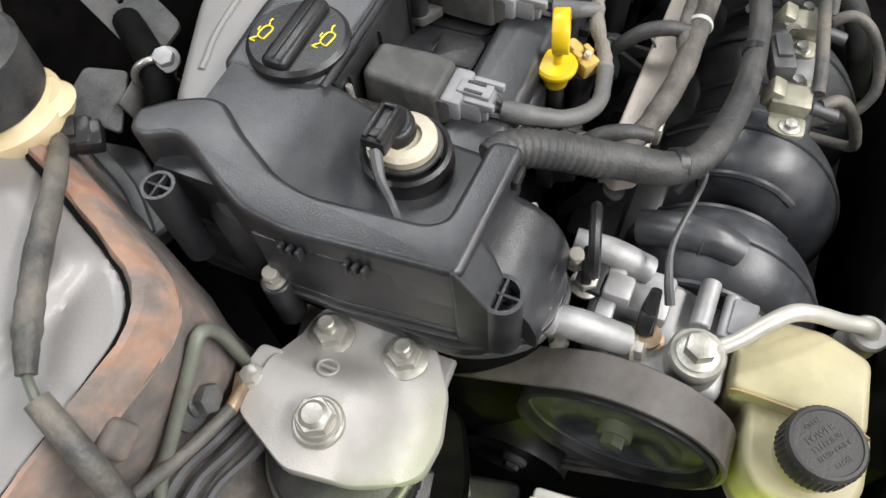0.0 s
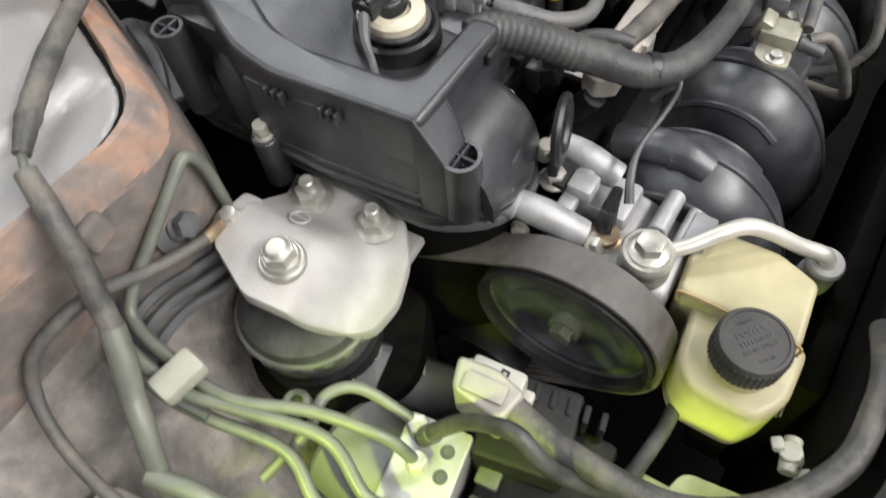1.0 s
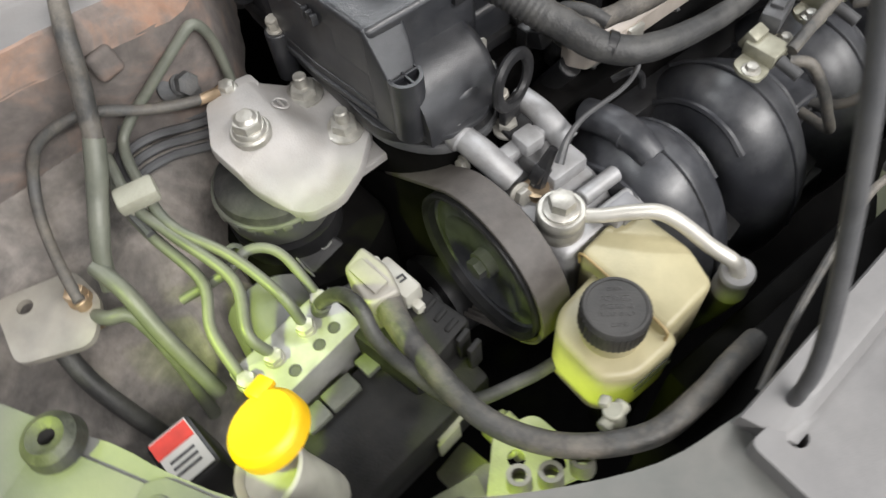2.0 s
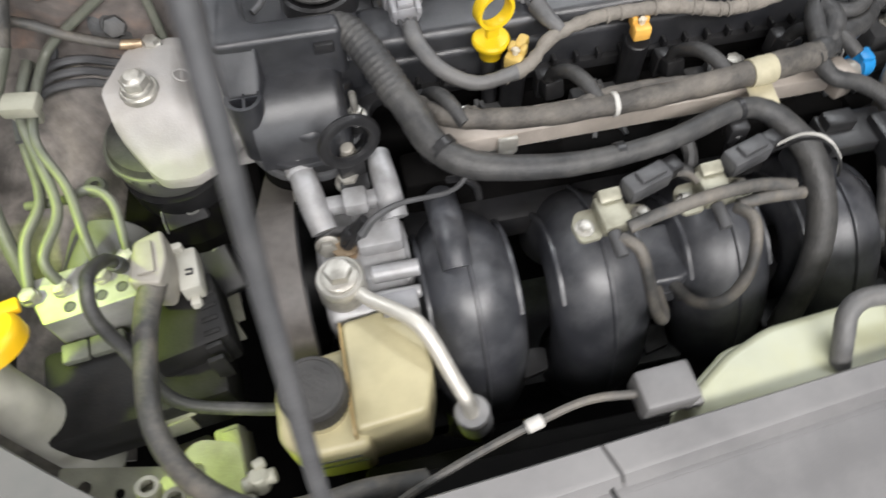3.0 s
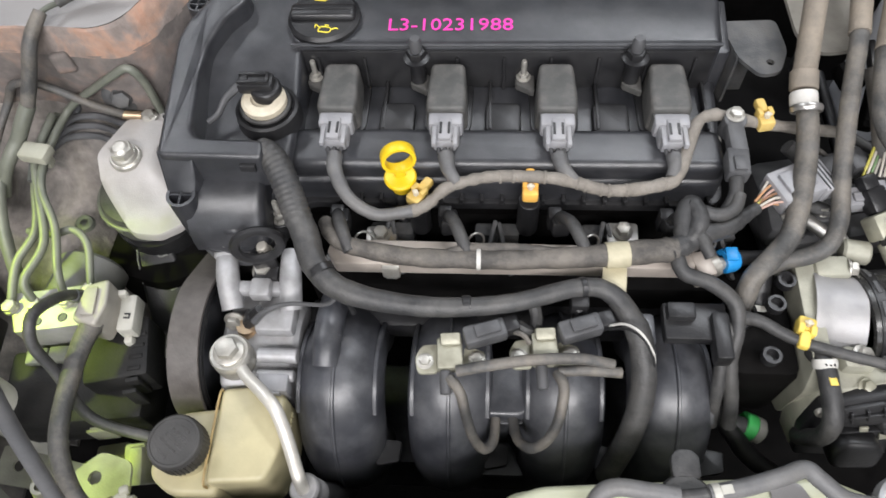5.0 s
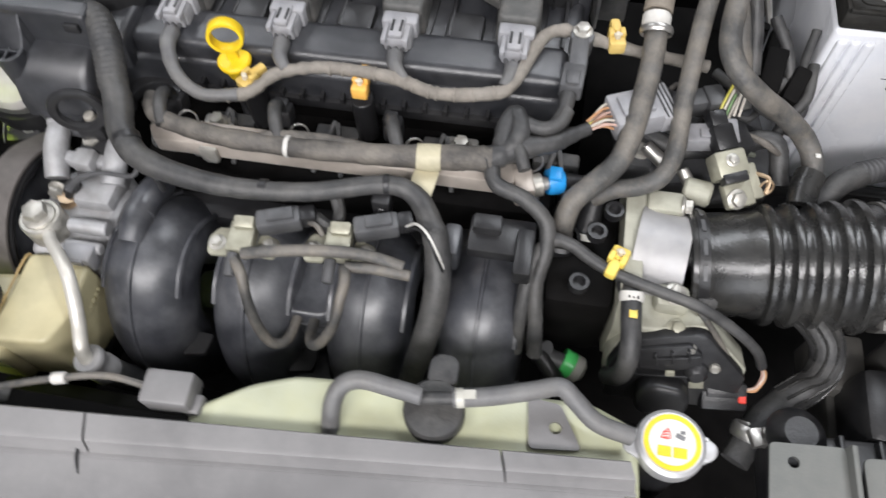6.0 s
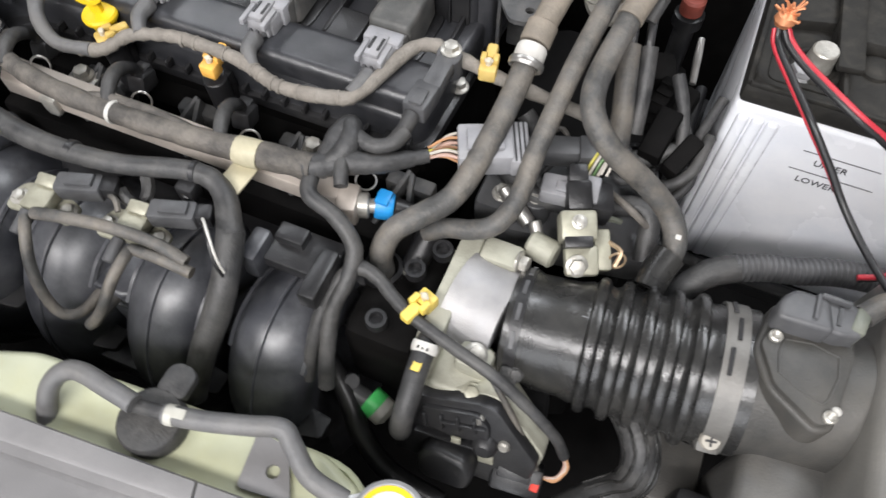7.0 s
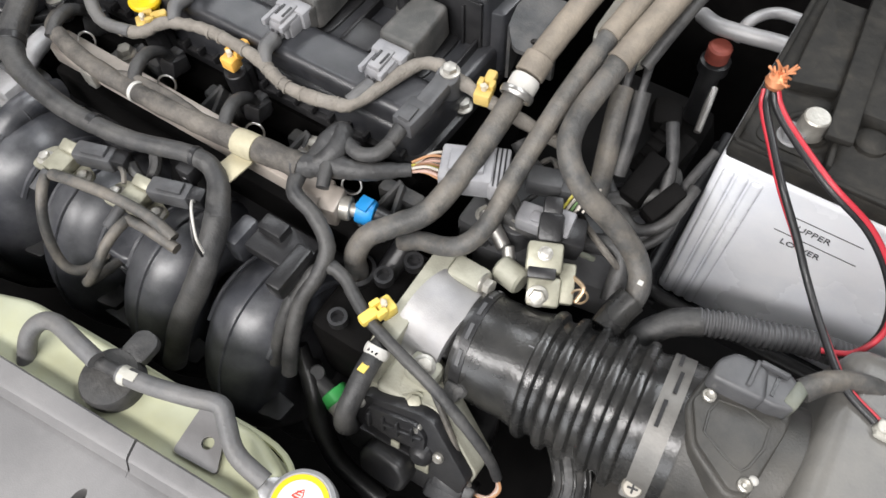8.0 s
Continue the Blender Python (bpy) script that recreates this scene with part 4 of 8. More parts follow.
part("end_block", box(0.310, -0.119, 0.807, 0.016, 0.024, 0.022, 0.003, (0, 0, 14)), RAIL, rail, "cream plated end block")
part("end_collar", rod((0.314, -0.118, 0.807), (0.324, -0.114, 0.8065), 0.0095, 20, 0.001), ZINC, rail)
part("end_fitting", rod((0.316, -0.118, 0.807), (0.329, -0.112, 0.806), 0.0055), ZINC, rail)
part("lock_collar", joined(lathe([(0.0055, 0), (0.010, 0), (0.0105, 0.003), (0.0105, 0.010), (0.009, 0.013), (0.005, 0.013)], along((0.328, -0.111, 0.806), (0.345, -0.106, 0.804))), box(0.334, -0.109, 0.8155, 0.010, 0.012, 0.004, 0.001)), BLUE, rail, "bright blue quick-lock collar")
part("supply_stub", tube([(0.341, -0.107, 0.804), (0.354, -0.104, 0.801), (0.375, -0.100, 0.795)], [0.0075, 0.006, 0.0065], 10), BLACK, rail)
for i in range(4):
    x = 0.002 + 0.096 * i
    inj = thing("fuel_injector", (x, -0.095, 0.78), "black fuel injector with its plug and lead under the rail", "injector", "fuel injectors")
    part("body", rod((x, -0.112, 0.80), (x, -0.083, 0.752), 0.009), BLACK, inj)
    part("connector", joined(box(x + 0.002, -0.074, 0.802, 0.016, 0.020, 0.016, 0.003, (-20, 0, 8)), box(x - 0.002, -0.066, 0.798, 0.012, 0.012, 0.022, 0.002)), BLACK, inj)
    part("lead", tube([(x + 0.020, -0.124, 0.836), (x + 0.014, -0.110, 0.840), (x + 0.008, -0.094, 0.836), (x + 0.002, -0.078, 0.820), (x + 0.001, -0.074, 0.808)], [0.005, 0.0055, 0.0055, 0.005, 0.005], 10, 6), RUBBER, inj)
    part("retainer", torus(pose(x + 0.026, -0.101, 0.816, 60, 0, 30), 0.0075, 0.0009, 18, 6), STEEL, inj, "thin steel retaining clip")
for i in range(4):
    x = 0.040 + 0.096 * i
    part("casting_rib", joined(box(x, -0.082, 0.768, 0.004, 0.050, 0.030, 0.001, (18, 0, -14)), box(x + 0.012, -0.084, 0.768, 0.004, 0.050, 0.030, 0.001, (18, 0, 14)), box(x + 0.006, -0.066, 0.764, 0.040, 0.014, 0.030, 0.003)), DIRTYSTEEL, block, "dirty cast rib of the head")

loom = thing("injector_loom", (0.15, -0.128, 0.835), "dusty taped injector loom lying along the fuel rail", "cable")
part("trunk", tube([(-0.004, -0.090, 0.826), (0.004, -0.106, 0.832), (0.020, -0.117, 0.834), (0.068, -0.127, 0.835), (0.130, -0.129, 0.835), (0.196, -0.126, 0.835), (0.253, -0.120, 0.835), (0.284, -0.116, 0.834)], [0.0062, 0.0062, 0.0070, 0.0078, 0.0078, 0.0084, 0.0100, 0.0100], 12, 8, wobble=0.12), TAPE, loom)
part("side_run", tube([(0.096, -0.127, 0.834), (0.116, -0.121, 0.836), (0.140, -0.1195, 0.836), (0.170, -0.1205, 0.836), (0.205, -0.125, 0.835)], 0.0050, 10, 6, wobble=0.15), TAPE, loom)
part("white_band", torus(pose(0.127, -0.129, 0.835, 0, 90, 0) @ Matrix.Diagonal((1, 1, 2.2, 1)), 0.0081, 0.0009, 20, 6), WHITE, loom, "white marking band")
part("pale_tape", joined(tube([(0.228, -0.1232, 0.835), (0.237, -0.1225, 0.835), (0.246, -0.1215, 0.835)], [0.0104, 0.0109, 0.0105], 14), prism([(0.224, -0.152), (0.232, -0.156), (0.243, -0.154), (0.246, -0.128), (0.227, -0.126)], 0.826, 0.8275, 0.0003, 0.003)), PALE, loom, "yellowed tape tag")
part("branch", tube([(0.284, -0.116, 0.834), (0.296, -0.108, 0.838), (0.303, -0.094, 0.845), (0.297, -0.080, 0.846), (0.291, -0.090, 0.842), (0.290, -0.110, 0.836)], 0.0075, 10, 8, wobble=0.1), RUBBER, loom)
part("branch", tube([(0.284, -0.118, 0.832), (0.290, -0.134, 0.828), (0.312, -0.140, 0.822), (0.331, -0.152, 0.812), (0.334, -0.170, 0.800), (0.330, -0.190, 0.785), (0.334, -0.214, 0.760), (0.337, -0.228, 0.735)], 0.0062, 10, 8, wobble=0.1), RUBBER, loom)
part("branch", tube([(0.300, -0.085, 0.846), (0.318, -0.090, 0.845), (0.331, -0.084, 0.846), (0.336, -0.072, 0.848)], 0.0055, 10, 8), RUBBER, loom)

# main corrugated conduit
conduit = thing("main_conduit", (0.1, -0.16, 0.84), "black corrugated main loom conduit sweeping over the intake", "cable")
part("ribbed_end", tube([(-0.056, -0.048, 0.871), (-0.044, -0.056, 0.871), (-0.032, -0.076, 0.865), (-0.019, -0.105, 0.853)], [0.0104, 0.0110, 0.0112, 0.0112], 20, 12, ridge=(0.0046, 0.0006)), RUBBER, conduit)
part("sleeve", tube([(-0.021, -0.101, 0.855), (-0.013, -0.116, 0.849), (-0.002, -0.142, 0.841), (0.025, -0.161, 0.836), (0.085, -0.170, 0.832), (0.150, -0.166, 0.832), (0.207, -0.151, 0.833), (0.233, -0.155, 0.828), (0.252, -0.180, 0.818)],
                    [0.0114, 0.0112, 0.0106, 0.0096, 0.0080, 0.0073, 0.0072, 0.0080, 0.0098], 16, 8, wobble=0.06), RUBBER, conduit)
part("drop", tube([(0.250, -0.176, 0.820), (0.256, -0.196, 0.808), (0.257, -0.222, 0.786), (0.250, -0.246, 0.756), (0.238, -0.266, 0.705)], [0.0098, 0.0100, 0.0102, 0.0100, 0.0096], 16, 8, wobble=0.04), RUBBER, conduit)
for p, q in (((0.115, -0.1685, 0.832), (0.122, -0.168, 0.832)), ((0.207, -0.151, 0.833), (0.212, -0.150, 0.833)), ((0.0, -0.142, 0.841), (0.004, -0.148, 0.8395))):
    part("tie", rod(p, q, 0.0080 if p[0] > 0.05 else 0.0110, 16), BLACK, conduit)
part("clip", joined(box(0.207, -0.160, 0.822, 0.014, 0.012, 0.016, 0.002), rod((0.207, -0.166, 0.800), (0.207, -0.162, 0.822), 0.005)), BLACK, conduit)
part("thin_lead", tube([(-0.062, -0.168, 0.790), (-0.050, -0.162, 0.800), (-0.030, -0.158, 0.806), (0.0, -0.162, 0.814), (0.012, -0.163, 0.826), (0.016, -0.158, 0.834)], [0.0034, 0.0028, 0.0020, 0.0018, 0.0018, 0.0018], 8), DARKGREY, conduit)


# ---- intake manifold ----
manifold = thing("intake_manifold", (0.15, -0.20, 0.55), "satin black plastic intake manifold with four curved runners", "intake manifold")
for i, x in enumerate((0.008, 0.104, 0.200, 0.290)):
    r = (0.0385, 0.0375, 0.036, 0.0355)[i]
    path = [(x, -0.122, 0.660), (x, -0.146, 0.706), (x, -0.176, 0.737), (x, -0.206, 0.739), (x, -0.230, 0.712), (x, -0.239, 0.670), (x, -0.229, 0.620), (x, -0.198, 0.57)]
    run = part("runner", tube(path, [r * q for q in (0.84, 0.92, 0.97, 1.0, 1.0, 0.99, 0.97, 0.95)], 26, 7, flat=0.96), RUNNER, manifold)
    line = smooth_line(path, 5)
    for name, turn, rr in (("seam", 0.0, 0.0016), ("side_rib", 58.0, 0.0028), ("side_rib", -58.0, 0.0028)):
        pts = []
        for k in range(7, 27 if turn == 0 else 19, 2):
            d = (line[k + 1] - line[k - 1]).normalized()
            out = Vector((0, d.z, -d.y))
            a = radians(turn)
            pts.append(line[k] + r * (1.01 if turn == 0 else 1.0) * (0.96 * out * math.cos(a) + Vector((math.sin(a), 0, 0))))
        part(name, tube(pts, rr, 6, 4), RUNNER, run)
    part("tab", prism([(x + 0.030, -0.262), (x + 0.050, -0.258), (x + 0.052, -0.240), (x + 0.032, -0.238)], 0.690, 0.696, 0.001, 0.003), BLACK, run)
part("plenum", box(0.15, -0.185, 0.555, 0.36, 0.12, 0.11, 0.03), RUNNER, manifold)
part("rear_rail", box(0.15, -0.132, 0.722, 0.36, 0.028, 0.030, 0.006), BLACK, manifold)
part("nose", joined(tube([(0.000, -0.136, 0.768), (0.000, -0.160, 0.778), (0.000, -0.182, 0.780), (0.000, -0.200, 0.774)], [0.0125, 0.0125, 0.0120, 0.0110], 18, 4), torus(along((0.000, -0.176, 0.779), (0.000, -0.19, 0.779)), 0.0118, 0.0012, 20, 6)), RUNNER, manifold)
part("hook", tube([(0.004, -0.150, 0.812), (0.014, -0.156, 0.818), (0.022, -0.160, 0.812), (0.024, -0.162, 0.800)], 0.0026, 8, 5), BLACK, manifold)
part("tower", box(0.262, -0.172, 0.790, 0.014, 0.028, 0.030, 0.004), RUNNER, manifold)
part("latch_box", joined(box(0.300, -0.166, 0.802, 0.050, 0.032, 0.012, 0.002), box(0.318, -0.180, 0.805, 0.014, 0.040, 0.018, 0.003), box(0.288, -0.160, 0.810, 0.022, 0.014, 0.012, 0.002)), BLACK, manifold)


def solenoid(x, y, z, rz, label):
    m = pose(x, y, z, 0, 0, rz)

    def put(b):
        b.transform(m)
        return b
    ob = thing("vacuum_solenoid", (x, y, z), label, "valve", "vacuum solenoids")
    part("bracket", put(joined(prism([(-0.026, -0.012), (-0.010, -0.012), (-0.008, 0.012), (-0.022, 0.012), (-0.028, 0.002)], 0, 0.003, 0.0006, 0.004), box(0.0, 0.001, 0.007, 0.020, 0.026, 0.012, 0.002),
                               box(0.001, 0.013, 0.010, 0.016, 0.010, 0.016, 0.002, (20, 0, 0)), prism([(0.008, -0.010), (0.026, -0.012), (0.028, 0.004), (0.012, 0.010)], 0, 0.003, 0.0006, 0.004))), BRACKET, ob, "pale zinc bracket")
    for bx in (-0.020, 0.021):
        part("bolt", put(hexbolt((bx, -0.002, 0.003), (0, 0, 1), 0.0045, 0.005, 1.5)), ZINC, ob)
    part("coil_body", put(joined(box(0.028, 0.014, 0.016, 0.034, 0.016, 0.016, 0.003, (0, 0, 14)), box(0.030, 0.0145, 0.025, 0.020, 0.010, 0.004, 0.001, (0, 0, 14)), rod((-0.004, -0.012, 0.008), (-0.004, -0.030, 0.004), 0.0045))), DARKGREY, ob)
    part("plug", put(box(0.049, 0.020, 0.016, 0.012, 0.013, 0.013, 0.002, (0, 0, 14))), BLACK, ob)
    return ob


solenoid(0.106, -0.202, 0.803, 4, "vacuum solenoid on a pale zinc bracket over the intake runners")
solenoid(0.180, -0.196, 0.803, 4, "second vacuum solenoid on a duller bracket beside its twin")
vac = [("vacuum_hose", [(0.112, -0.216, 0.815), (0.135, -0.213, 0.820), (0.170, -0.208, 0.822), (0.205, -0.205, 0.819), (0.232, -0.207, 0.813)], 0.0046),
       ("vacuum_hose", [(0.190, -0.213, 0.812), (0.210, -0.212, 0.813), (0.238, -0.212, 0.810)], 0.0044),
       ("vacuum_hose", [(0.106, -0.220, 0.812), (0.115, -0.232, 0.811), (0.120, -0.246, 0.793), (0.126, -0.256, 0.769), (0.134, -0.259, 0.752), (0.141, -0.250, 0.743), (0.143, -0.230, 0.741)], 0.0042),
       ("vacuum_hose", [(0.189, -0.214, 0.811), (0.193, -0.226, 0.816), (0.192, -0.239, 0.811), (0.188, -0.252, 0.796), (0.180, -0.260, 0.781), (0.170, -0.261, 0.768), (0.161, -0.250, 0.752), (0.157, -0.230, 0.741)], 0.0042)]
chamber = thing("vacuum_chamber", (0.15, -0.21, 0.72), "black plastic vacuum chamber between two intake runners", "vacuum chamber")
part("body", prism([(0.128, -0.180), (0.172, -0.180), (0.172, -0.224), (0.164, -0.230), (0.136, -0.230), (0.128, -0.224)], 0.712, 0.748, 0.004, 0.006, seg=3), RUNNER, chamber)
part("rim", prism([(0.126, -0.178), (0.174, -0.178), (0.174, -0.225), (0.165, -0.232), (0.135, -0.232), (0.126, -0.225)], 0.728, 0.732, 0.001, 0.006), RUNNER, chamber)
for x in (0.143, 0.157):
    part("nipple", rod((x, -0.226, 0.741), (x, -0.243, 0.741), 0.0032), BLACK, chamber)
part("flap", prism([(0.140, -0.232), (0.156, -0.232), (0.170, -0.262), (0.128, -0.262)], 0.668, 0.674, 0.001, 0.004), RUNNER, chamber)
part("stay", box(0.148, -0.225, 0.690, 0.014, 0.010, 0.05, 0.002), RUNNER, chamber)
for nm, pts, r in vac:
    single(nm, tube(pts, r, 10, 8), HOSE, pts[0], "thin dusty grey vacuum hose from a solenoid", "hose", "vacuum hoses")
lead = thing("solenoid_lead", (0.235, -0.178, 0.815), "pale bare-ended lead from a solenoid plug", "cable")
part("wire", tube([(0.229, -0.178, 0.822), (0.239, -0.184, 0.838), (0.249, -0.193, 0.842), (0.258, -0.203, 0.832), (0.262, -0.206, 0.818)], 0.0011, 6, 8), WHITE, lead)
part("wire", tube([(0.229, -0.181, 0.821), (0.240, -0.187, 0.836), (0.250, -0.196, 0.840), (0.258, -0.206, 0.830), (0.262, -0.208, 0.816)], 0.0011, 6, 8), BLACK, lead)
lead = thing("solenoid_lead", (0.16, -0.18, 0.815), "short grey wired lead between the solenoids", "cable")
part("wire", tube([(0.156, -0.184, 0.819), (0.163, -0.187, 0.820), (0.168, -0.193, 0.817)], 0.0022, 6, 8), HOSE, lead)
part("wire", tube([(0.158, -0.176, 0.815), (0.166, -0.180, 0.812), (0.172, -0.178, 0.805), (0.174, -0.168, 0.812), (0.170, -0.158, 0.824)], 0.005, 8, 8), RUBBER, lead)

# ---- steering pump, belt and pulley ----
pump = thing("power_steering_pump", (-0.07, -0.14, 0.70), "cast aluminium power steering pump with its fittings", "pump")
part("body", joined(prism([(-0.096, -0.215), (-0.034, -0.215), (-0.030, -0.150), (-0.040, -0.120), (-0.092, -0.120), (-0.100, -0.165)], 0.690, 0.758, 0.008, 0.01, seg=3),
                    rod((-0.098, -0.165, 0.722), (-0.030, -0.165, 0.722), 0.042, 28, 0.004), box(-0.050, -0.150, 0.766, 0.034, 0.040, 0.020, 0.004)), ALU, pump)
part("arm", joined(tube([(-0.098, -0.098, 0.792), (-0.094, -0.125, 0.787), (-0.088, -0.150, 0.775)], [0.0095, 0.0105, 0.010], 12, 4), lathe([(0, 0), (0.0115, 0), (0.012, 0.012), (0.010, 0.014), (0, 0.014)], along((-0.099, -0.094, 0.793), (-0.096, -0.108, 0.790)))), ALU, pump)
part("arm", joined(tube([(-0.040, -0.100, 0.790), (-0.038, -0.125, 0.787), (-0.036, -0.150, 0.776)], [0.009, 0.010, 0.010], 12, 4), box(-0.066, -0.132, 0.780, 0.052, 0.012, 0.012, 0.003)), ALU, pump)
part("lug", box(-0.062, -0.136, 0.787, 0.018, 0.018, 0.014, 0.003), ALU, pump)
part("lug", rod((-0.060, -0.190, 0.770), (-0.026, -0.190, 0.770), 0.0065), ALU, pump)
part("lug", rod((-0.060, -0.206, 0.764), (-0.028, -0.206, 0.764), 0.005), ALU, pump)
part("plug", joined(box(-0.044, -0.214, 0.762, 0.026, 0.016, 0.018, 0.002), box(-0.044, -0.2225, 0.766, 0.014, 0.002, 0.008, 0.0005)), GREY, pump, "light grey pump plug")
part("bolt", hexbolt((-0.064, -0.116, 0.783), (0, 0, 1), 0.0078, 0.010), ZINC, pump)
part("bolt", hexbolt((-0.088, -0.156, 0.766), (0, -1, 0.35), 0.007, 0.008), ZINC, pump)
part("bolt", hexbolt((-0.102, -0.112, 0.772), (-1, 0, 0.3), 0.005, 0.006), ZINC, pump)
part("pressure_switch", joined(lathe([(0, 0), (0.0125, 0), (0.0125, 0.006), (0.0095, 0.007), (0.0095, 0.012), (0, 0.012)], pose(-0.076, -0.161, 0.757))), BRASS, pump, "brown pressure switch")
part("switch_boot", joined(tube([(-0.074, -0.160, 0.768), (-0.066, -0.158, 0.782), (-0.058, -0.158, 0.795)], [0.006, 0.0055, 0.0035], 8, 5), box(-0.070, -0.158, 0.776, 0.012, 0.010, 0.014, 0.002, (0, 35, 0))), BLACK, pump)
banjo = part("banjo", joined(lathe([(0, 0), (0.0165, 0), (0.0175, 0.002), (0.0175, 0.008), (0.0165, 0.010), (0.0165, 0.012), (0.0175, 0.014), (0.0175, 0.022), (0.016, 0.024), (0, 0.024)], pose(-0.082, -0.192, 0.757)),), ZINC, pump, "dull banjo fitting")
part("banjo_bolt", hexbolt((-0.082, -0.192, 0.781), (0, 0, 1), 0.0098, 0.012, 1.35), ZINC, banjo)
part("pressure_pipe", tube([(-0.074, -0.200, 0.774), (-0.064, -0.212, 0.777), (-0.048, -0.226, 0.781), (-0.036, -0.238, 0.782), (-0.028, -0.252, 0.776), (-0.020, -0.272, 0.764), (-0.013, -0.290, 0.756), (-0.011, -0.296, 0.742)], [0.0052, 0.0052, 0.0054, 0.0056, 0.0056, 0.0056, 0.0056, 0.0056], 12, 8), PRESSPIPE, pump, "bare aluminium pressure pipe")
part("hose_ferrule", joined(lathe([(0, 0), (0.011, 0), (0.0125, 0.002), (0.0125, 0.006), (0.011, 0.008), (0.011, 0.018), (0.0125, 0.020), (0.0125, 0.030), (0, 0.030)], along((-0.011, -0.294, 0.748), (-0.006, -0.292, 0.70)))), MATTALU, pump)
part("hose", tube([(-0.008, -0.293, 0.722), (-0.004, -0.288, 0.69), (0.0, -0.27, 0.62), (-0.02, -0.24, 0.55)], 0.0115, 12, 6), RUBBER, pump)
lift = thing("lifting_eye", (-0.055, -0.112, 0.80), "flat black oval lifting eye beside the pump", "bracket")
part("loop", torus(along((-0.058, -0.115, 0.828), (-0.058 - 0.268, -0.115 + 0.96, 0.828 - 0.09)) @ Matrix.Diagonal((1.0, 1.0, 0.8, 1)), 0.0190, 0.0046, 32, 8), BLACK, lift)
part("foot", joined(box(-0.060, -0.114, 0.797, 0.020, 0.007, 0.024, 0.002, (0, 0, 15)), box(-0.060, -0.120, 0.787, 0.022, 0.014, 0.006, 0.002)), BLACK, lift)
stud = thing("cover_stud", (-0.050, -0.074, 0.80), "zinc stud bolt standing on the cover edge", "fastener")
part("boss", rod((-0.050, -0.074, 0.785), (-0.050, -0.074, 0.806), 0.010), BLACK, stud)
part("stud", hexbolt((-0.050, -0.074, 0.806), (0, 0, 1), 0.0055, 0.008, 1.5, 0.018), ZINC, stud)

pulley = thing("pump_pulley", (-0.132, -0.163, 0.722), "black pressed steel pump pulley with a hex hub", "pulley")
pm = pose(-0.136, -0.163, 0.722, 0, 90, 0)
part("rim", lathe([(0.063, 0.030), (0.0655, 0.030), (0.0655, 0.0), (0.0635, -0.001), (0.060, 0.002), (0.060, 0.030)], pm, 56), BLACK, pulley)
part("disc", lathe([(0, 0.012), (0.014, 0.012), (0.026, 0.014), (0.044, 0.006), (0.058, 0.010), (0.0605, 0.008), (0.0605, 0.012), (0, 0.020)], pm, 48), RUNNER, pulley)
part("hub", joined(lathe([(0, 0.012), (0.012, 0.012), (0.0115, 0.004), (0, 0.004)], pm, 20), prism(ring(0, 0, 0.0085, 6), -0.003, 0.006, 0.001, m=pm)), DARKGREY, pulley)


def belt_loop(section):
    """A belt strip of the given section: round the pump pulley, and back to the crank pulley below."""
    pts = []
    cy, cz, r = -0.163, 0.722, 0.0672
    for i in range(30):
        a = radians(55 + (231 - 55) * i / 29)
        pts.append((cy + r * math.cos(a), cz + r * math.sin(a)))
    qy, qz, s = 0.007, 0.585, 0.082
    for i in range(24):
        a = radians(231 + (415 - 231) * i / 23)
        pts.append((qy + s * math.cos(a), qz + s * math.sin(a)))
    bm = bmesh.new()
    rows = []
    n = len(pts)
    for k in range(n):
        y, z = pts[k]
        (ya, za), (yb, zb) = pts[k - 1], pts[(k + 1) % n]
        t = Vector((0, yb - ya, zb - za)).normalized()
        nrm = Vector((0, t.z, -t.y))
        c = Vector((0, y, z))
        rows.append([bm.verts.new(Vector((x, 0, 0)) + c + nrm * h) for x, h in section])
    for k in range(n):
        a, b = rows[k], rows[(k + 1) % n]
        m = len(section)
        for j in range(m):
            bm.faces.new((a[j], a[(j + 1) % m], b[(j + 1) % m], b[j]))
    bmesh.ops.recalc_face_normals(bm, faces=bm.faces[:])
    return bm


belt = thing("drive_belt", (-0.12, -0.1, 0.62), "worn grey-brown drive belt round the pump pulley", "belt")
part("back", belt_loop(((-0.134, 0.0012), (-0.134, 0.0035), (-0.1335, 0.004), (-0.1075, 0.004), (-0.107, 0.0035), (-0.107, 0.0012))), BELT, belt)
for k in range(6):
    x = -0.1335 + 0.0045 * k
    part("rib", belt_loop(((x, 0.0014), (x + 0.0036, 0.0014), (x + 0.0024, -0.0008), (x + 0.0012, -0.0008))), BELT, belt)
# Pulley colour carries the shade of the lower bay.
single("crank_pulley", lathe([(0, 0.0), (0.020, 0.0), (0.028, 0.008), (0.060, 0.012), (0.074, 0.004), (0.080, 0.004), (0.081, 0.030), (0, 0.03)], pose(-0.136, 0.007, 0.585, 0, 90, 0), 40), GLOOM, (-0.136, 0.007, 0.585), "crank pulley deep in the bay, near-black for the shade there", "pulley")
idler = thing("idler_pulley", (-0.140, -0.098, 0.585), "dark idler pulley below the pump pulley", "pulley")
part("wheel", lathe([(0.011, 0.004), (0.030, 0.006), (0.044, 0.002), (0.046, 0.030), (0.011, 0.030)], pose(-0.140, -0.098, 0.585, 0, 90, 0), 36), BLACK, idler)
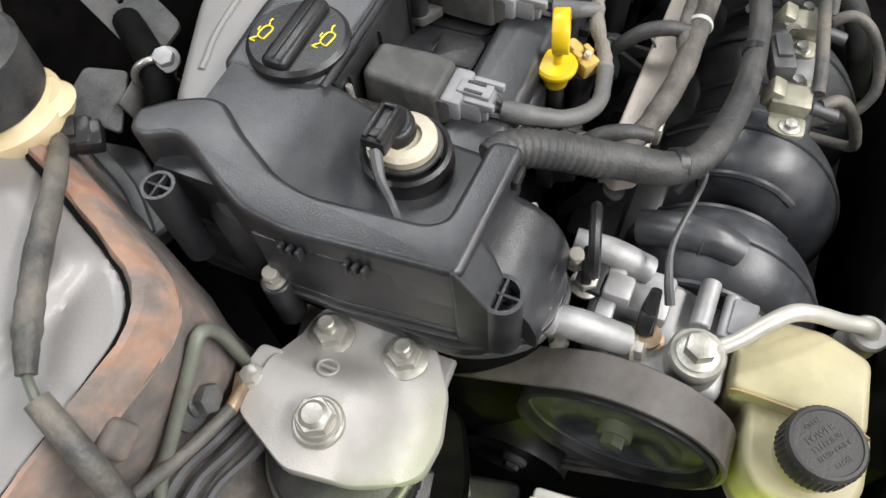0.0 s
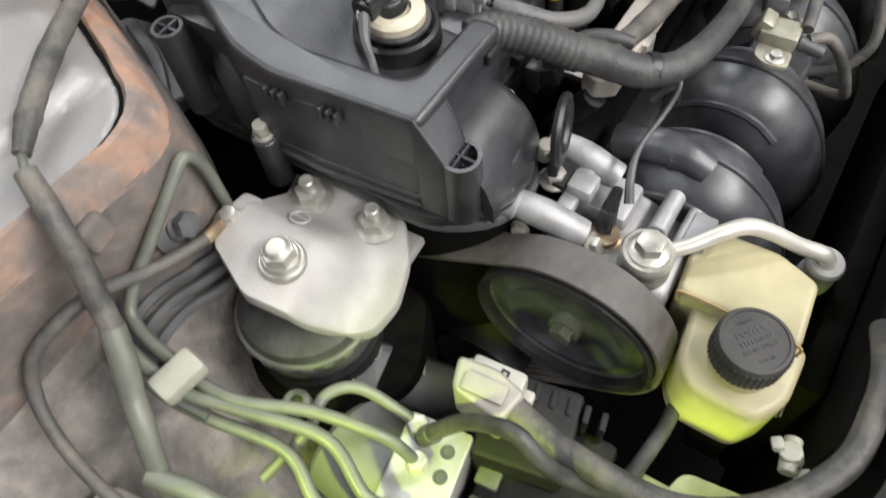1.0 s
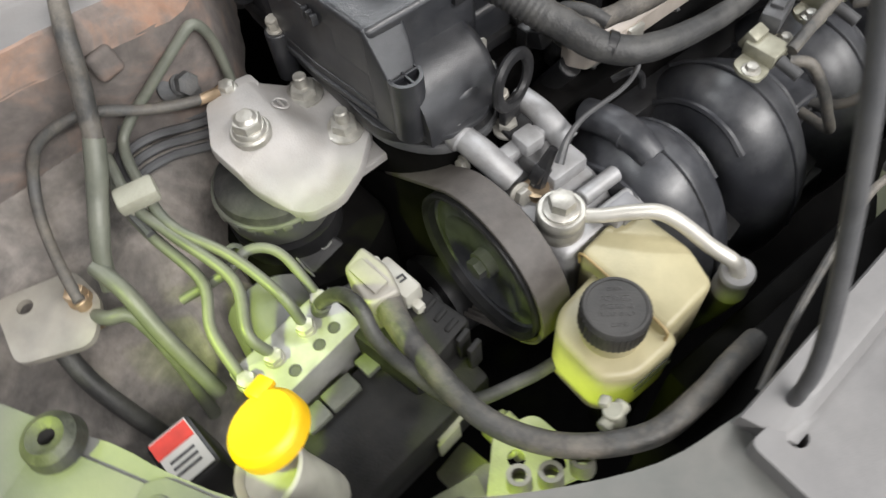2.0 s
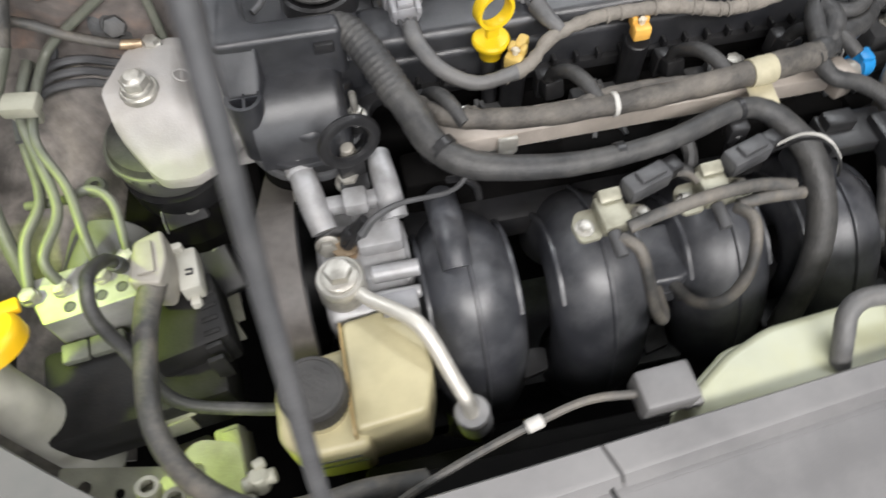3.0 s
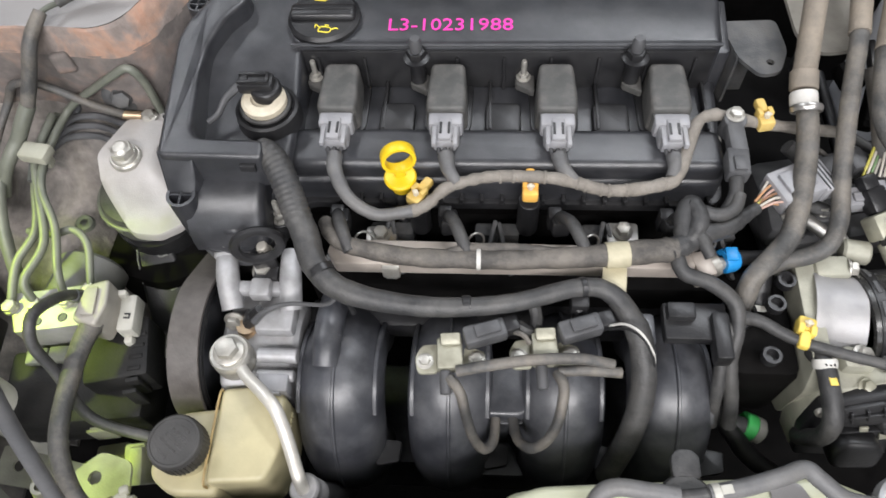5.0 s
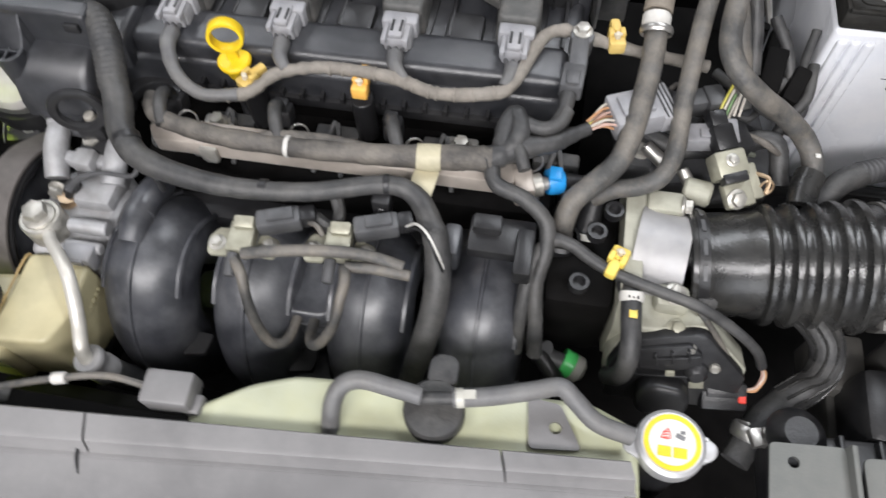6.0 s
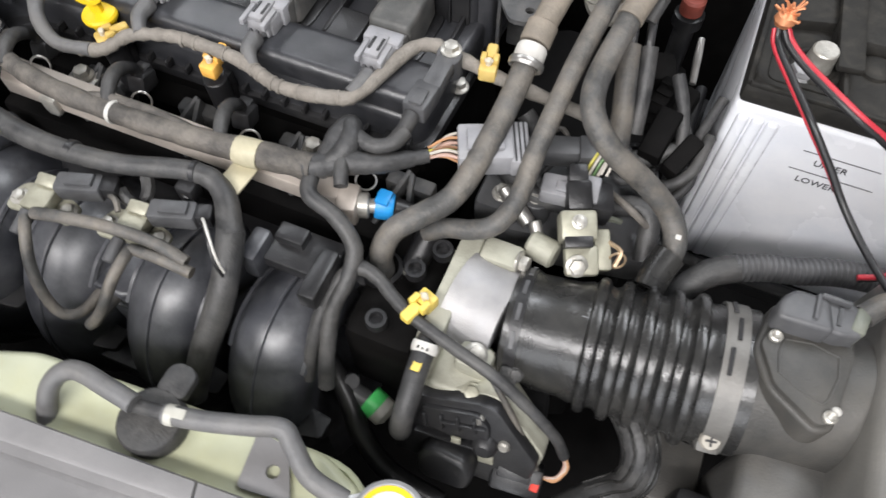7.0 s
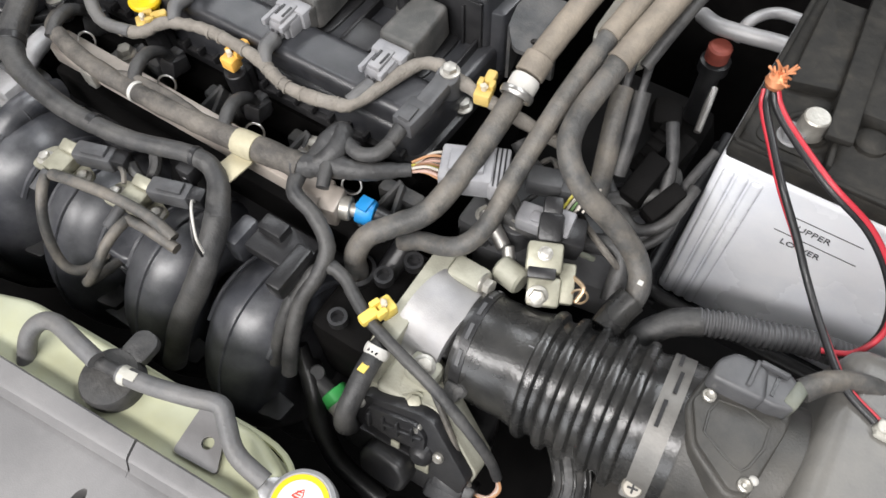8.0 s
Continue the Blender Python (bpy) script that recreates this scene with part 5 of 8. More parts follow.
part("hub", joined(lathe([(0, 0.0), (0.0115, 0.0), (0.0115, 0.026), (0, 0.026)], pose(-0.140, -0.098, 0.585, 0, 90, 0), 24), hexbolt((-0.140, -0.098, 0.585), (-1, 0, 0), 0.007, 0.006)), DARKGREY, idler, "worn hub with a bolt")

# ---- power steering reservoir ----
res = thing("steering_fluid_reservoir", (-0.08, -0.26, 0.66), "aged yellow plastic power steering reservoir with dirty seams", "reservoir")
part("tank", joined(prism([(-0.088, -0.218), (-0.056, -0.214), (-0.033, -0.221), (-0.030, -0.264), (-0.040, -0.293), (-0.088, -0.297)], 0.692, 0.764, 0.006, 0.006, seg=3),
                    prism([(-0.140, -0.249), (-0.124, -0.236), (-0.080, -0.230), (-0.080, -0.304), (-0.120, -0.304), (-0.140, -0.290)], 0.696, 0.752, 0.007, 0.008, seg=3)), BOTTLE, res)
part("seam", tube([(-0.0885, -0.2195, 0.752), (-0.0885, -0.2215, 0.7640), (-0.0885, -0.258, 0.7646), (-0.0885, -0.294, 0.7640), (-0.0885, -0.2975, 0.752)], 0.0011, 6, 4), SEAMBROWN, res, "brown stained moulding seam")
part("raised_mark", joined(*[box(-0.0312, -0.232 - 0.0055 * k, 0.738, 0.0012, 0.004, 0.007, 0.0003) for k in range(7)]), BOTTLE, res)
part("level_mark", joined(*[box(-0.105 + 0.004 * k, -0.3045, 0.735 - 0.012 * k, 0.034, 0.001, 0.0014, 0) for k in range(2)]), GREYINK, res)
rc = part("cap", lathe([(0, 0.0), (0.0215, 0.0), (0.0221, 0.001), (0.0221, 0.019), (0.0206, 0.0213), (0.0188, 0.0216), (0.0184, 0.0208), (0, 0.0208)], pose(-0.110, -0.2695, 0.765, 0, 0, 0), 48), CAPGREY, res, "black ribbed screw cap")
for k in range(40):
    a = 2 * math.pi * k / 40
    part("rib", box(-0.110 + 0.0222 * math.cos(a), -0.2695 + 0.0222 * math.sin(a), 0.7745, 0.0008, 0.0015, 0.017, 0, (0, 0, math.degrees(a))), CAPGREY, rc)
part("neck", lathe([(0.020, 0), (0.020, 0.016), (0, 0.016)], pose(-0.110, -0.270, 0.748)), BOTTLE, res)
for k, (word, size, dy) in enumerate((("POWER", 0.0062, 0.0062), ("STEERING", 0.0052, 0.0), ("FLUID ONLY", 0.0044, -0.0058), ("OPEN", 0.0042, 0.0138), ("CLOSE", 0.0042, -0.0138))):
    lettering("cap_word", word, size * 0.9, pose(-0.110, -0.2695, 0.7861, 0, 0, -38) @ pose(0, dy * 0.9, 0), CAPINK, rc, 0.0003)
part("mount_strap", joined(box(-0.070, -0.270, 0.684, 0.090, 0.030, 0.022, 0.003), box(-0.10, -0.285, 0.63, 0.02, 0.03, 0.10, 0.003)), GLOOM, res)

# ---- engine mount ----
mount = thing("engine_mount", (-0.200, 0.0, 0.70), "silver painted engine mount bracket on a rubber cushion", "engine mount")
MOUNT_RIM = rounded([(-0.223, 0.042), (-0.242, 0.000), (-0.235, -0.030), (-0.217, -0.056), (-0.208, -0.064), (-0.186, -0.066), (-0.158, -0.059), (-0.137, -0.043), (-0.131, -0.024), (-0.136, 0.004), (-0.138, 0.035), (-0.154, 0.040), (-0.184, 0.040)], 0.006, 3)


def mount_height(x, y):
    """The pressed bracket: a dome round the big bolt, a flat by the nuts, a drooping front corner."""
    return 0.7765 + 0.0245 * smoothstep(-0.158, -0.192, x) * smoothstep(-0.050, -0.008, y) - 0.018 * smoothstep(-0.020, -0.062, y) * smoothstep(-0.135, -0.185, x)


def pressed_plate(rim, centre, height, steps=9):
    bm = bmesh.new()
    mid = bm.verts.new((*centre, height(*centre)))
    rings = []
    for k in range(1, steps + 1):
        f = k / steps
        rings.append([bm.verts.new((cx, cy, height(cx, cy))) for cx, cy in ((centre[0] + (x - centre[0]) * f, centre[1] + (y - centre[1]) * f) for x, y in rim)])
    for grow, drop in ((1.012, 0.0012), (1.020, 0.0040), (1.020, 0.0100), (0.98, 0.0100)):
        rings.append([bm.verts.new((centre[0] + (x - centre[0]) * grow, centre[1] + (y - centre[1]) * grow, height(x, y) - drop)) for x, y in rim])
    n = len(rim)
    for i in range(n):
        bm.faces.new((mid, rings[0][i], rings[0][(i + 1) % n]))
        for a, b in zip(rings, rings[1:]):
            bm.faces.new((a[i], b[i], b[(i + 1) % n], a[(i + 1) % n]))
    bmesh.ops.recalc_face_normals(bm, faces=bm.faces[:])
    return bm


part("plate", pressed_plate(MOUNT_RIM, (-0.188, -0.010), mount_height), PLATE, mount)
part("ear", prism([(-0.208, 0.036), (-0.180, 0.036), (-0.181, 0.052), (-0.209, 0.056)], 0.7915, 0.7965, 0.001, 0.004), PLATE, mount)
part("dome_bolt", joined(lathe([(0, -0.003), (0.0150, -0.003), (0.0152, 0.002), (0.0138, 0.0035), (0, 0.0035)], pose(-0.212, -0.006, 0.8012), 32), hexbolt((-0.212, -0.006, 0.8045), (0, 0, 1), 0.0112, 0.012, 1.12), lathe([(0.0085, 0), (0.006, 0.0025), (0, 0.003)], pose(-0.212, -0.006, 0.8163), 24)), ZINC, mount, "large dull domed bolt")
for p in ((-0.154, 0.022, 0.776), (-0.150, -0.028, 0.7745)):
    part("nut", hexbolt(p, (0, 0, 1), 0.0108, 0.0115, 1.40, 0.010), ZINC, mount, "zinc flange nut on a stud")
part("stamp", joined(torus(pose(-0.180, 0.006, 0.7985, 0, 24, 0), 0.0062, 0.0009, 20, 6), box(-0.180, 0.006, 0.7987, 0.0015, 0.010, 0.0012, 0, (0, 24, 0))), PLATE, mount)
part("cushion", lathe([(0, 0.026), (0.034, 0.024), (0.0430, 0.020), (0.0458, 0.014), (0.0444, 0.012), (0.0460, 0.009), (0.0445, 0), (0, 0)], pose(-0.213, -0.010, 0.738), 40), RUBBER, mount, "black rubber cushion")
part("cup", lathe([(0.0, 0.0), (0.040, 0.0), (0.0445, 0.008), (0.0470, 0.030), (0.0455, 0.031), (0.0440, 0.028), (0.042, 0.004), (0, 0.004)], pose(-0.213, -0.011, 0.719), 40), SUPPORT, mount)
part("crimp_ring", torus(pose(-0.213, -0.011, 0.7510), 0.0462, 0.0022, 40, 8), PIPE, mount, "crimped steel ring")
for k in range(14):
    a = radians(150 + 17 * k)
    part("crimp_tooth", box(-0.213 + 0.0472 * math.cos(a), -0.011 + 0.0472 * math.sin(a), 0.7485, 0.0028, 0.0075, 0.0055, 0.0008, (0, 0, math.degrees(a))), PIPE, mount)
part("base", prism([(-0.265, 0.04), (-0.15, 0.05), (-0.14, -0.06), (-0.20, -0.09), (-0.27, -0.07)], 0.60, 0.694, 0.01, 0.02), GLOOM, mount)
part("can", lathe([(0, -0.12), (0.043, -0.12), (0.0445, -0.03), (0.0460, -0.004), (0, -0.002)], pose(-0.213, -0.011, 0.722), 36), BLACK, mount, "dark can below the crimped ring")

arm = thing("mount_arm", (-0.21, -0.08, 0.66), "black moulded box with raised marks under the engine mount", "bracket")
armed = pose(-0.213, -0.050, 0.702, 30, 0, 12)
part("body", prism([(-0.020, 0.004), (0.016, 0.004), (0.022, -0.020), (0.030, -0.085), (-0.016, -0.090), (-0.019, -0.040)], -0.045, 0.0, 0.004, 0.006, m=armed, seg=3), BLACK, arm)
part("edge", moved(tube([(-0.0175, -0.034, 0.0005), (-0.0180, 0.0015, 0.0005), (-0.002, 0.0025, 0.0005), (0.003, -0.008, 0.0005), (0.012, -0.008, 0.0005)], 0.0011, 6, 3), armed), SUPPORT, arm)
for k in range(3):
    part("mark", moved(box(0.010 + 0.0015 * k, -0.030 - 0.007 * k, 0.0006, 0.007, 0.0016, 0.0012, 0, (0, 0, 20)), armed), GREYINK, arm)

gnd = thing("ground_strap", (-0.205, 0.055, 0.78), "black ground cable with a brass lug bolted to the mount", "cable")
part("lug", joined(box(-0.207, 0.047, 0.7985, 0.012, 0.014, 0.002, 0.0005, (0, 0, 20)), tube([(-0.211, 0.046, 0.801), (-0.220, 0.044, 0.804), (-0.227, 0.043, 0.806)], 0.0042, 10, 3)), BRASS, gnd, "brass crimp lug")
part("bolt", hexbolt((-0.203, 0.045, 0.799), (0, 0, 1), 0.0062, 0.007, 1.3), ZINC, gnd)
part("cable", tube(lifted([(-0.225, 0.043, 0.806), (-0.242, 0.046, 0.810), (-0.264, 0.050, 0.818), (-0.288, 0.053, 0.832), (-0.308, 0.054, 0.838), (-0.335, 0.062, 0.826), (-0.352, 0.060, 0.803), (-0.364, 0.040, 0.786), (-0.371, 0.010, 0.772), (-0.374, -0.020, 0.762)], 0.004), 0.0042, 10, 8), HOSE, gnd)

# ---- pipes on the inner wing ----
pipes = [("brake_pipe", [(-0.291, -0.134, 0.746), (-0.296, -0.120, 0.764), (-0.283, -0.085, 0.774), (-0.298, -0.035, 0.788), (-0.307, 0.000, 0.795), (-0.303, 0.047, 0.800)], 0.0042),
         ("brake_pipe", [(-0.262, -0.130, 0.746), (-0.264, -0.112, 0.768), (-0.275, -0.070, 0.778), (-0.294, -0.033, 0.790), (-0.296, 0.001, 0.796), (-0.290, 0.044, 0.800), (-0.277, 0.054, 0.810), (-0.252, 0.055, 0.827), (-0.220, 0.056, 0.848), (-0.204, 0.057, 0.855), (-0.196, 0.057, 0.838), (-0.195, 0.056, 0.805), (-0.196, 0.055, 0.76)], 0.0040),
         ("brake_pipe", [(-0.316, -0.140, 0.740), (-0.314, -0.100, 0.758), (-0.300, -0.068, 0.768), (-0.309, -0.022, 0.780), (-0.312, 0.010, 0.786), (-0.305, 0.056, 0.790)], 0.0042),
         ("brake_pipe", [(-0.242, -0.116, 0.746), (-0.246, -0.082, 0.764), (-0.262, -0.068, 0.769), (-0.284, -0.070, 0.764), (-0.318, -0.060, 0.752)], 0.0038)]
for nm, pts, r in pipes:
    single(nm, tube(lifted(pts, r * 1.2), r, 10, 8), PIPE, pts[0], "grey-green coated brake pipe bent over the inner wing", "pipe", "brake pipes")
for k in range(4):
    y, z = 0.069 - 0.0105 * k, 0.783 - 0.003 * k
    pts = lifted([(-0.300 - 0.003 * k, -0.012 - 0.004 * k, 0.786), (-0.302 - 0.003 * k, 0.010 - 0.004 * k, 0.790), (-0.299 - 0.003 * k, y - 0.022, z + 0.006), (-0.288 - 0.002 * k, y - 0.003, z + 0.005), (-0.266, y + 0.002, z + 0.002), (-0.240, y - 0.006, z), (-0.20, y - 0.016, z - 0.004)], 0.003)
    single("brake_pipe", tube(pts, 0.0036, 8, 6), DARKGREY, pts[0], "dark brake line curving behind the mount", "pipe", "brake pipes")
single("pipe_clip", joined(box(-0.3015, -0.003, 0.8035, 0.029, 0.019, 0.012, 0.003, (0, 0, -9)), box(-0.302, -0.003, 0.792, 0.020, 0.011, 0.014, 0.002)), PALECAST, (-0.303, -0.003, 0.79), "pale green-grey plastic clip round two brake pipes", "pipe clip")
wing_loom = thing("wing_loom", (-0.30, 0.03, 0.85), "grey sleeved sensor cable over the strut tower", "cable")
part("upper", tube([(-0.128, 0.205, 0.872), (-0.138, 0.188, 0.882), (-0.170, 0.150, 0.904), (-0.212, 0.124, 0.908), (-0.244, 0.107, 0.903), (-0.262, 0.096, 0.898)], [0.0048, 0.0052, 0.0058, 0.0066, 0.0066, 0.0048], 10, 8, wobble=0.12), HOSE, wing_loom)
part("link", tube([(-0.262, 0.096, 0.898), (-0.266, 0.088, 0.901), (-0.271, 0.079, 0.902)], 0.0026, 8, 4), PIPE, wing_loom)
part("lower", tube([(-0.270, 0.080, 0.903), (-0.277, 0.064, 0.894), (-0.283, 0.053, 0.882), (-0.289, 0.045, 0.866), (-0.296, 0.037, 0.850), (-0.303, 0.028, 0.834)], [0.0060, 0.0066, 0.0068, 0.0068, 0.0068, 0.0066], 12, 8), HOSE, wing_loom)
part("green_tube", tube([(-0.302, 0.029, 0.836), (-0.312, 0.019, 0.822), (-0.323, 0.011, 0.806), (-0.333, -0.001, 0.795), (-0.344, -0.011, 0.779), (-0.353, -0.022, 0.758)], [0.0074, 0.0076, 0.0074, 0.0070, 0.0066, 0.006], 12, 8), PIPE, wing_loom, "pale green lower sleeve")
wb = thing("wing_bolt", (-0.230, 0.06, 0.812), "dusty grey bolt and washer in the tower front wall", "fastener")
part("washer", lathe([(0, 0), (0.019, 0), (0.019, 0.003), (0.015, 0.005), (0, 0.006)], along((-0.230, 0.064, 0.812), (-0.226, 0.050, 0.818)), 28), DIRTYSTEEL, wb)
part("head", hexbolt((-0.2285, 0.0590, 0.8140), (0.25, -0.9, 0.35), 0.0092, 0.010, 1.15), DIRTYSTEEL, wb)
single("wing_tab", box(-0.268, 0.064, 0.856, 0.020, 0.009, 0.022, 0.004, (-8, -8, 4), 3), FLANK, (-0.268, 0.062, 0.856), "small dusty folded steel tab on the tower", "bracket")
single("wing_grommet", lathe([(0.004, 0.004), (0.008, 0.004), (0.010, 0.0), (0, 0)], along((-0.270, -0.045, 0.742), (-0.268, -0.046, 0.752)), 18), PIPE, (-0.27, -0.045, 0.74), "dusty round plug in the inner wing", "fastener")
union = thing("hose_bracket", (-0.385, 0.0, 0.75), "pale steel bracket with brake hose unions", "bracket")
part("plate", sheet(rounded([(-0.425, 0.030), (-0.368, 0.016), (-0.362, -0.022), (-0.382, -0.050), (-0.430, -0.030)], 0.010), [ring(-0.408, 0.010, 0.006)], 0.748, 0.753), IVORYSTEEL, union)
part("union", joined(hexbolt((-0.374, -0.012, 0.753), (0, 0.1, 1), 0.0078, 0.012, 1.1), rod((-0.374, -0.022, 0.73), (-0.374, -0.016, 0.76), 0.0058)), BRASS, union)
part("hose", tube([(-0.374, -0.022, 0.745), (-0.365, -0.040, 0.755), (-0.350, -0.050, 0.752), (-0.345, -0.080, 0.72), (-0.35, -0.10, 0.66)], 0.0055, 10, 6), PIPE, union)
part("hose", tube([(-0.404, -0.02, 0.745), (-0.40, -0.06, 0.72), (-0.385, -0.10, 0.66)], 0.007, 10, 6), RUBBER, union)
part("hose", tube([(-0.352, -0.012, 0.775), (-0.345, -0.040, 0.770), (-0.342, -0.07, 0.745), (-0.335, -0.11, 0.70)], 0.0062, 10, 6), PIPE, union)

# brake fluid bottle at the bulkhead
br = thing("brake_fluid_reservoir", (-0.135, 0.195, 0.89), "amber brake fluid bottle with a grey cap on the tower", "reservoir")
part("bottle", lathe([(0, 0), (0.034, 0), (0.037, 0.004), (0.037, 0.014), (0.033, 0.018), (0.031, 0.028), (0, 0.028)], pose(-0.139, 0.224, 0.882, 0, 4, 0), 36), BRAKERES, br)
part("bulge", lathe([(0, -0.013), (0.010, -0.011), (0.014, 0.0), (0.010, 0.010), (0, 0.012)], pose(-0.122, 0.203, 0.892) @ Matrix.Diagonal((1.2, 1.2, 0.8, 1)), 20), BRAKERES, br)
part("cap", lathe([(0, 0), (0.036, 0), (0.037, 0.002), (0.037, 0.032), (0.034, 0.035), (0, 0.035)], pose(-0.141, 0.225, 0.908, 0, 4, 0), 40), RUBBER, br, "dark dusty screw cap")
part("plug", joined(box(-0.131, 0.190, 0.876, 0.028, 0.020, 0.015, 0.003, (10, 10, -50)), box(-0.126, 0.180, 0.874, 0.016, 0.018, 0.012, 0.002, (10, 10, -50)), box(-0.130, 0.188, 0.8845, 0.010, 0.014, 0.004, 0.001, (10, 10, -50))), BLACK, br)
part("pipe", tube([(-0.116, 0.214, 0.935), (-0.095, 0.235, 0.940), (-0.06, 0.28, 0.945), (-0.03, 0.33, 0.95)], 0.0052, 10, 6), HOSE, br)
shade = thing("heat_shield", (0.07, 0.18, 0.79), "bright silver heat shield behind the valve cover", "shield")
part("panel", prism([(-0.078, 0.150), (-0.064, 0.140), (0.0, 0.148), (0.22, 0.150), (0.22, 0.215), (0.02, 0.208), (-0.070, 0.170)], 0.79, 0.851, 0.014, 0.010, seg=4), TOWER, shade)
part("bead", tube([(-0.040, 0.166, 0.8505), (0.02, 0.178, 0.8505), (0.20, 0.182, 0.8505)], 0.003, 8, 6), TOWER, shade)
bkt = thing("bulkhead_bracket", (0.0, 0.28, 0.78), "grey folded steel bracket with bolt holes at the bulkhead", "bracket")
part("plate", moved(sheet(rounded([(-0.020, -0.036), (0.024, -0.030), (0.030, 0.046), (-0.014, 0.060)], 0.008), [ring(0.002, -0.010, 0.0032, 10), ring(0.006, 0.022, 0.0032, 10)], -0.002, 0.002), pose(0.020, 0.292, 0.800, 18, -14, -20)), DIRTYSTEEL, bkt)
part("flange", box(-0.004, 0.262, 0.792, 0.010, 0.070, 0.003, 0.001, (10, -50, -30)), DIRTYSTEEL, bkt)
bkt = thing("bulkhead_bracket", (-0.05, 0.28, 0.78), "bluish grey folded steel clip at the bulkhead", "bracket")
part("plate", prism([(-0.026, -0.022), (0.024, -0.016), (0.020, 0.016), (-0.018, 0.026)], -0.002, 0.002, 0.001, 0.005, m=pose(-0.052, 0.276, 0.795, 16, -20, 12)), DIRTYSTEEL, bkt)
part("flange", box(-0.036, 0.252, 0.790, 0.040, 0.003, 0.022, 0.001, (-20, 0, 8)), DIRTYSTEEL, bkt)
splash = thing("bulkhead_cover", (-0.10, 0.23, 0.75), "dusty dark grey plastic cover below the brake bottle", "cover")
part("sheet", prism([(-0.150, 0.235), (-0.132, 0.190), (-0.104, 0.180), (-0.084, 0.220), (-0.062, 0.250), (-0.070, 0.300), (-0.140, 0.300)], 0.742, 0.756, 0.004, 0.012, seg=3), DARKGREY, splash)
part("fold", tube([(-0.128, 0.196, 0.756), (-0.100, 0.232, 0.760), (-0.078, 0.282, 0.758)], 0.006, 8, 6, flat=0.5), DARKGREY, splash)
dome = thing("bulkhead_pipe", (-0.02, 0.225, 0.78), "rust-dusted pipe elbow beside the heat shield", "pipe")
part("pipe", tube([(-0.060, 0.235, 0.75), (-0.048, 0.225, 0.785), (-0.030, 0.232, 0.800), (-0.010, 0.255, 0.805), (0.02, 0.30, 0.80)], 0.012, 14, 6), GLOOM, dome)
part("nut", hexbolt((-0.014, 0.232, 0.812), (-0.3, -0.3, 1), 0.008, 0.010), ALU, dome)
part("ring", torus(along((-0.022, 0.242, 0.803), (-0.010, 0.255, 0.805)), 0.014, 0.003), STEEL, dome)

# ---- ABS unit, washer neck and the corner behind the panel ----
abs_unit = thing("abs_unit", (-0.27, -0.14, 0.66), "bare metal brake valve block with pipe unions and a black motor", "abs unit")
blockm = prism([(-0.322, -0.124), (-0.236, -0.110), (-0.230, -0.152), (-0.304, -0.164)], 0.682, 0.742, 0.003, 0.003)
part("block", blockm, ABSBLOCK, abs_unit)
for x, y in ((-0.291, -0.136), (-0.262, -0.131), (-0.314, -0.139), (-0.243, -0.120)):
    part("union_nut", hexbolt((x, y, 0.742), (0, 0, 1), 0.0068, 0.008, 1.1), ZINC, abs_unit)
for x, y in ((-0.285, -0.152), (-0.262, -0.147), (-0.247, -0.143)):
    part("port", lathe([(0, 0.0002), (0.0030, 0.0002), (0.0034, 0.0010), (0.0042, 0.0010), (0.0046, 0)], pose(x, y, 0.742)), DARKGREY, abs_unit)
part("side_plug", rod((-0.235, -0.150, 0.725), (-0.222, -0.165, 0.725), 0.0065), ZINC, abs_unit)
part("motor", joined(lathe([(0, 0), (0.034, 0), (0.034, 0.05), (0.028, 0.055), (0, 0.055)], along((-0.275, -0.125, 0.705), (-0.268, -0.07, 0.705)), 28)), SUPPORT, abs_unit)
part("control_box", joined(box(-0.250, -0.200, 0.680, 0.135, 0.075, 0.060, 0.006, (0, 0, 6)), box(-0.205, -0.175, 0.715, 0.060, 0.060, 0.045, 0.005, (0, 0, 12))), HOUSING, abs_unit)
for k in range(6):
    part("fin", box(-0.186 + 0.001 * k, -0.160 - 0.011 * k, 0.722, 0.012, 0.004, 0.034, 0.001, (0, 0, 12)), HOUSING, abs_unit)
ac = part("plug", joined(prism([(-0.223, -0.133), (-0.203, -0.126), (-0.199, -0.150), (-0.204, -0.172), (-0.227, -0.167)], 0.748, 0.784, 0.004, 0.005, seg=3), box(-0.214, -0.150, 0.7855, 0.012, 0.026, 0.003, 0.001, (0, 0, 6))), IVORYSTEEL, abs_unit, "pale lever plug")
part("lever", joined(box(-0.1935, -0.147, 0.7475, 0.016, 0.036, 0.020, 0.003, (0, 0, 6)), box(-0.201, -0.131, 0.760, 0.012, 0.006, 0.010, 0.002, (0, 0, 6)), box(-0.192, -0.168, 0.738, 0.008, 0.008, 0.014, 0.002, (0, 0, 6))), NECK, ac, "white lock lever")
part("lever_slot", joined(box(-0.192, -0.149, 0.7579, 0.005, 0.0012, 0.0012, 0), box(-0.192, -0.153, 0.7579, 0.005, 0.0012, 0.0012, 0), box(-0.1895, -0.151, 0.7579, 0.0012, 0.005, 0.0012, 0)), INK, ac)
part("bracket", joined(box(-0.193, -0.125, 0.640, 0.022, 0.026, 0.004, 0.001, (18, 0, 6)), box(-0.199, -0.138, 0.622, 0.022, 0.004, 0.040, 0.001, (0, 0, 6))), PALECAST, abs_unit, "pale steel bracket")
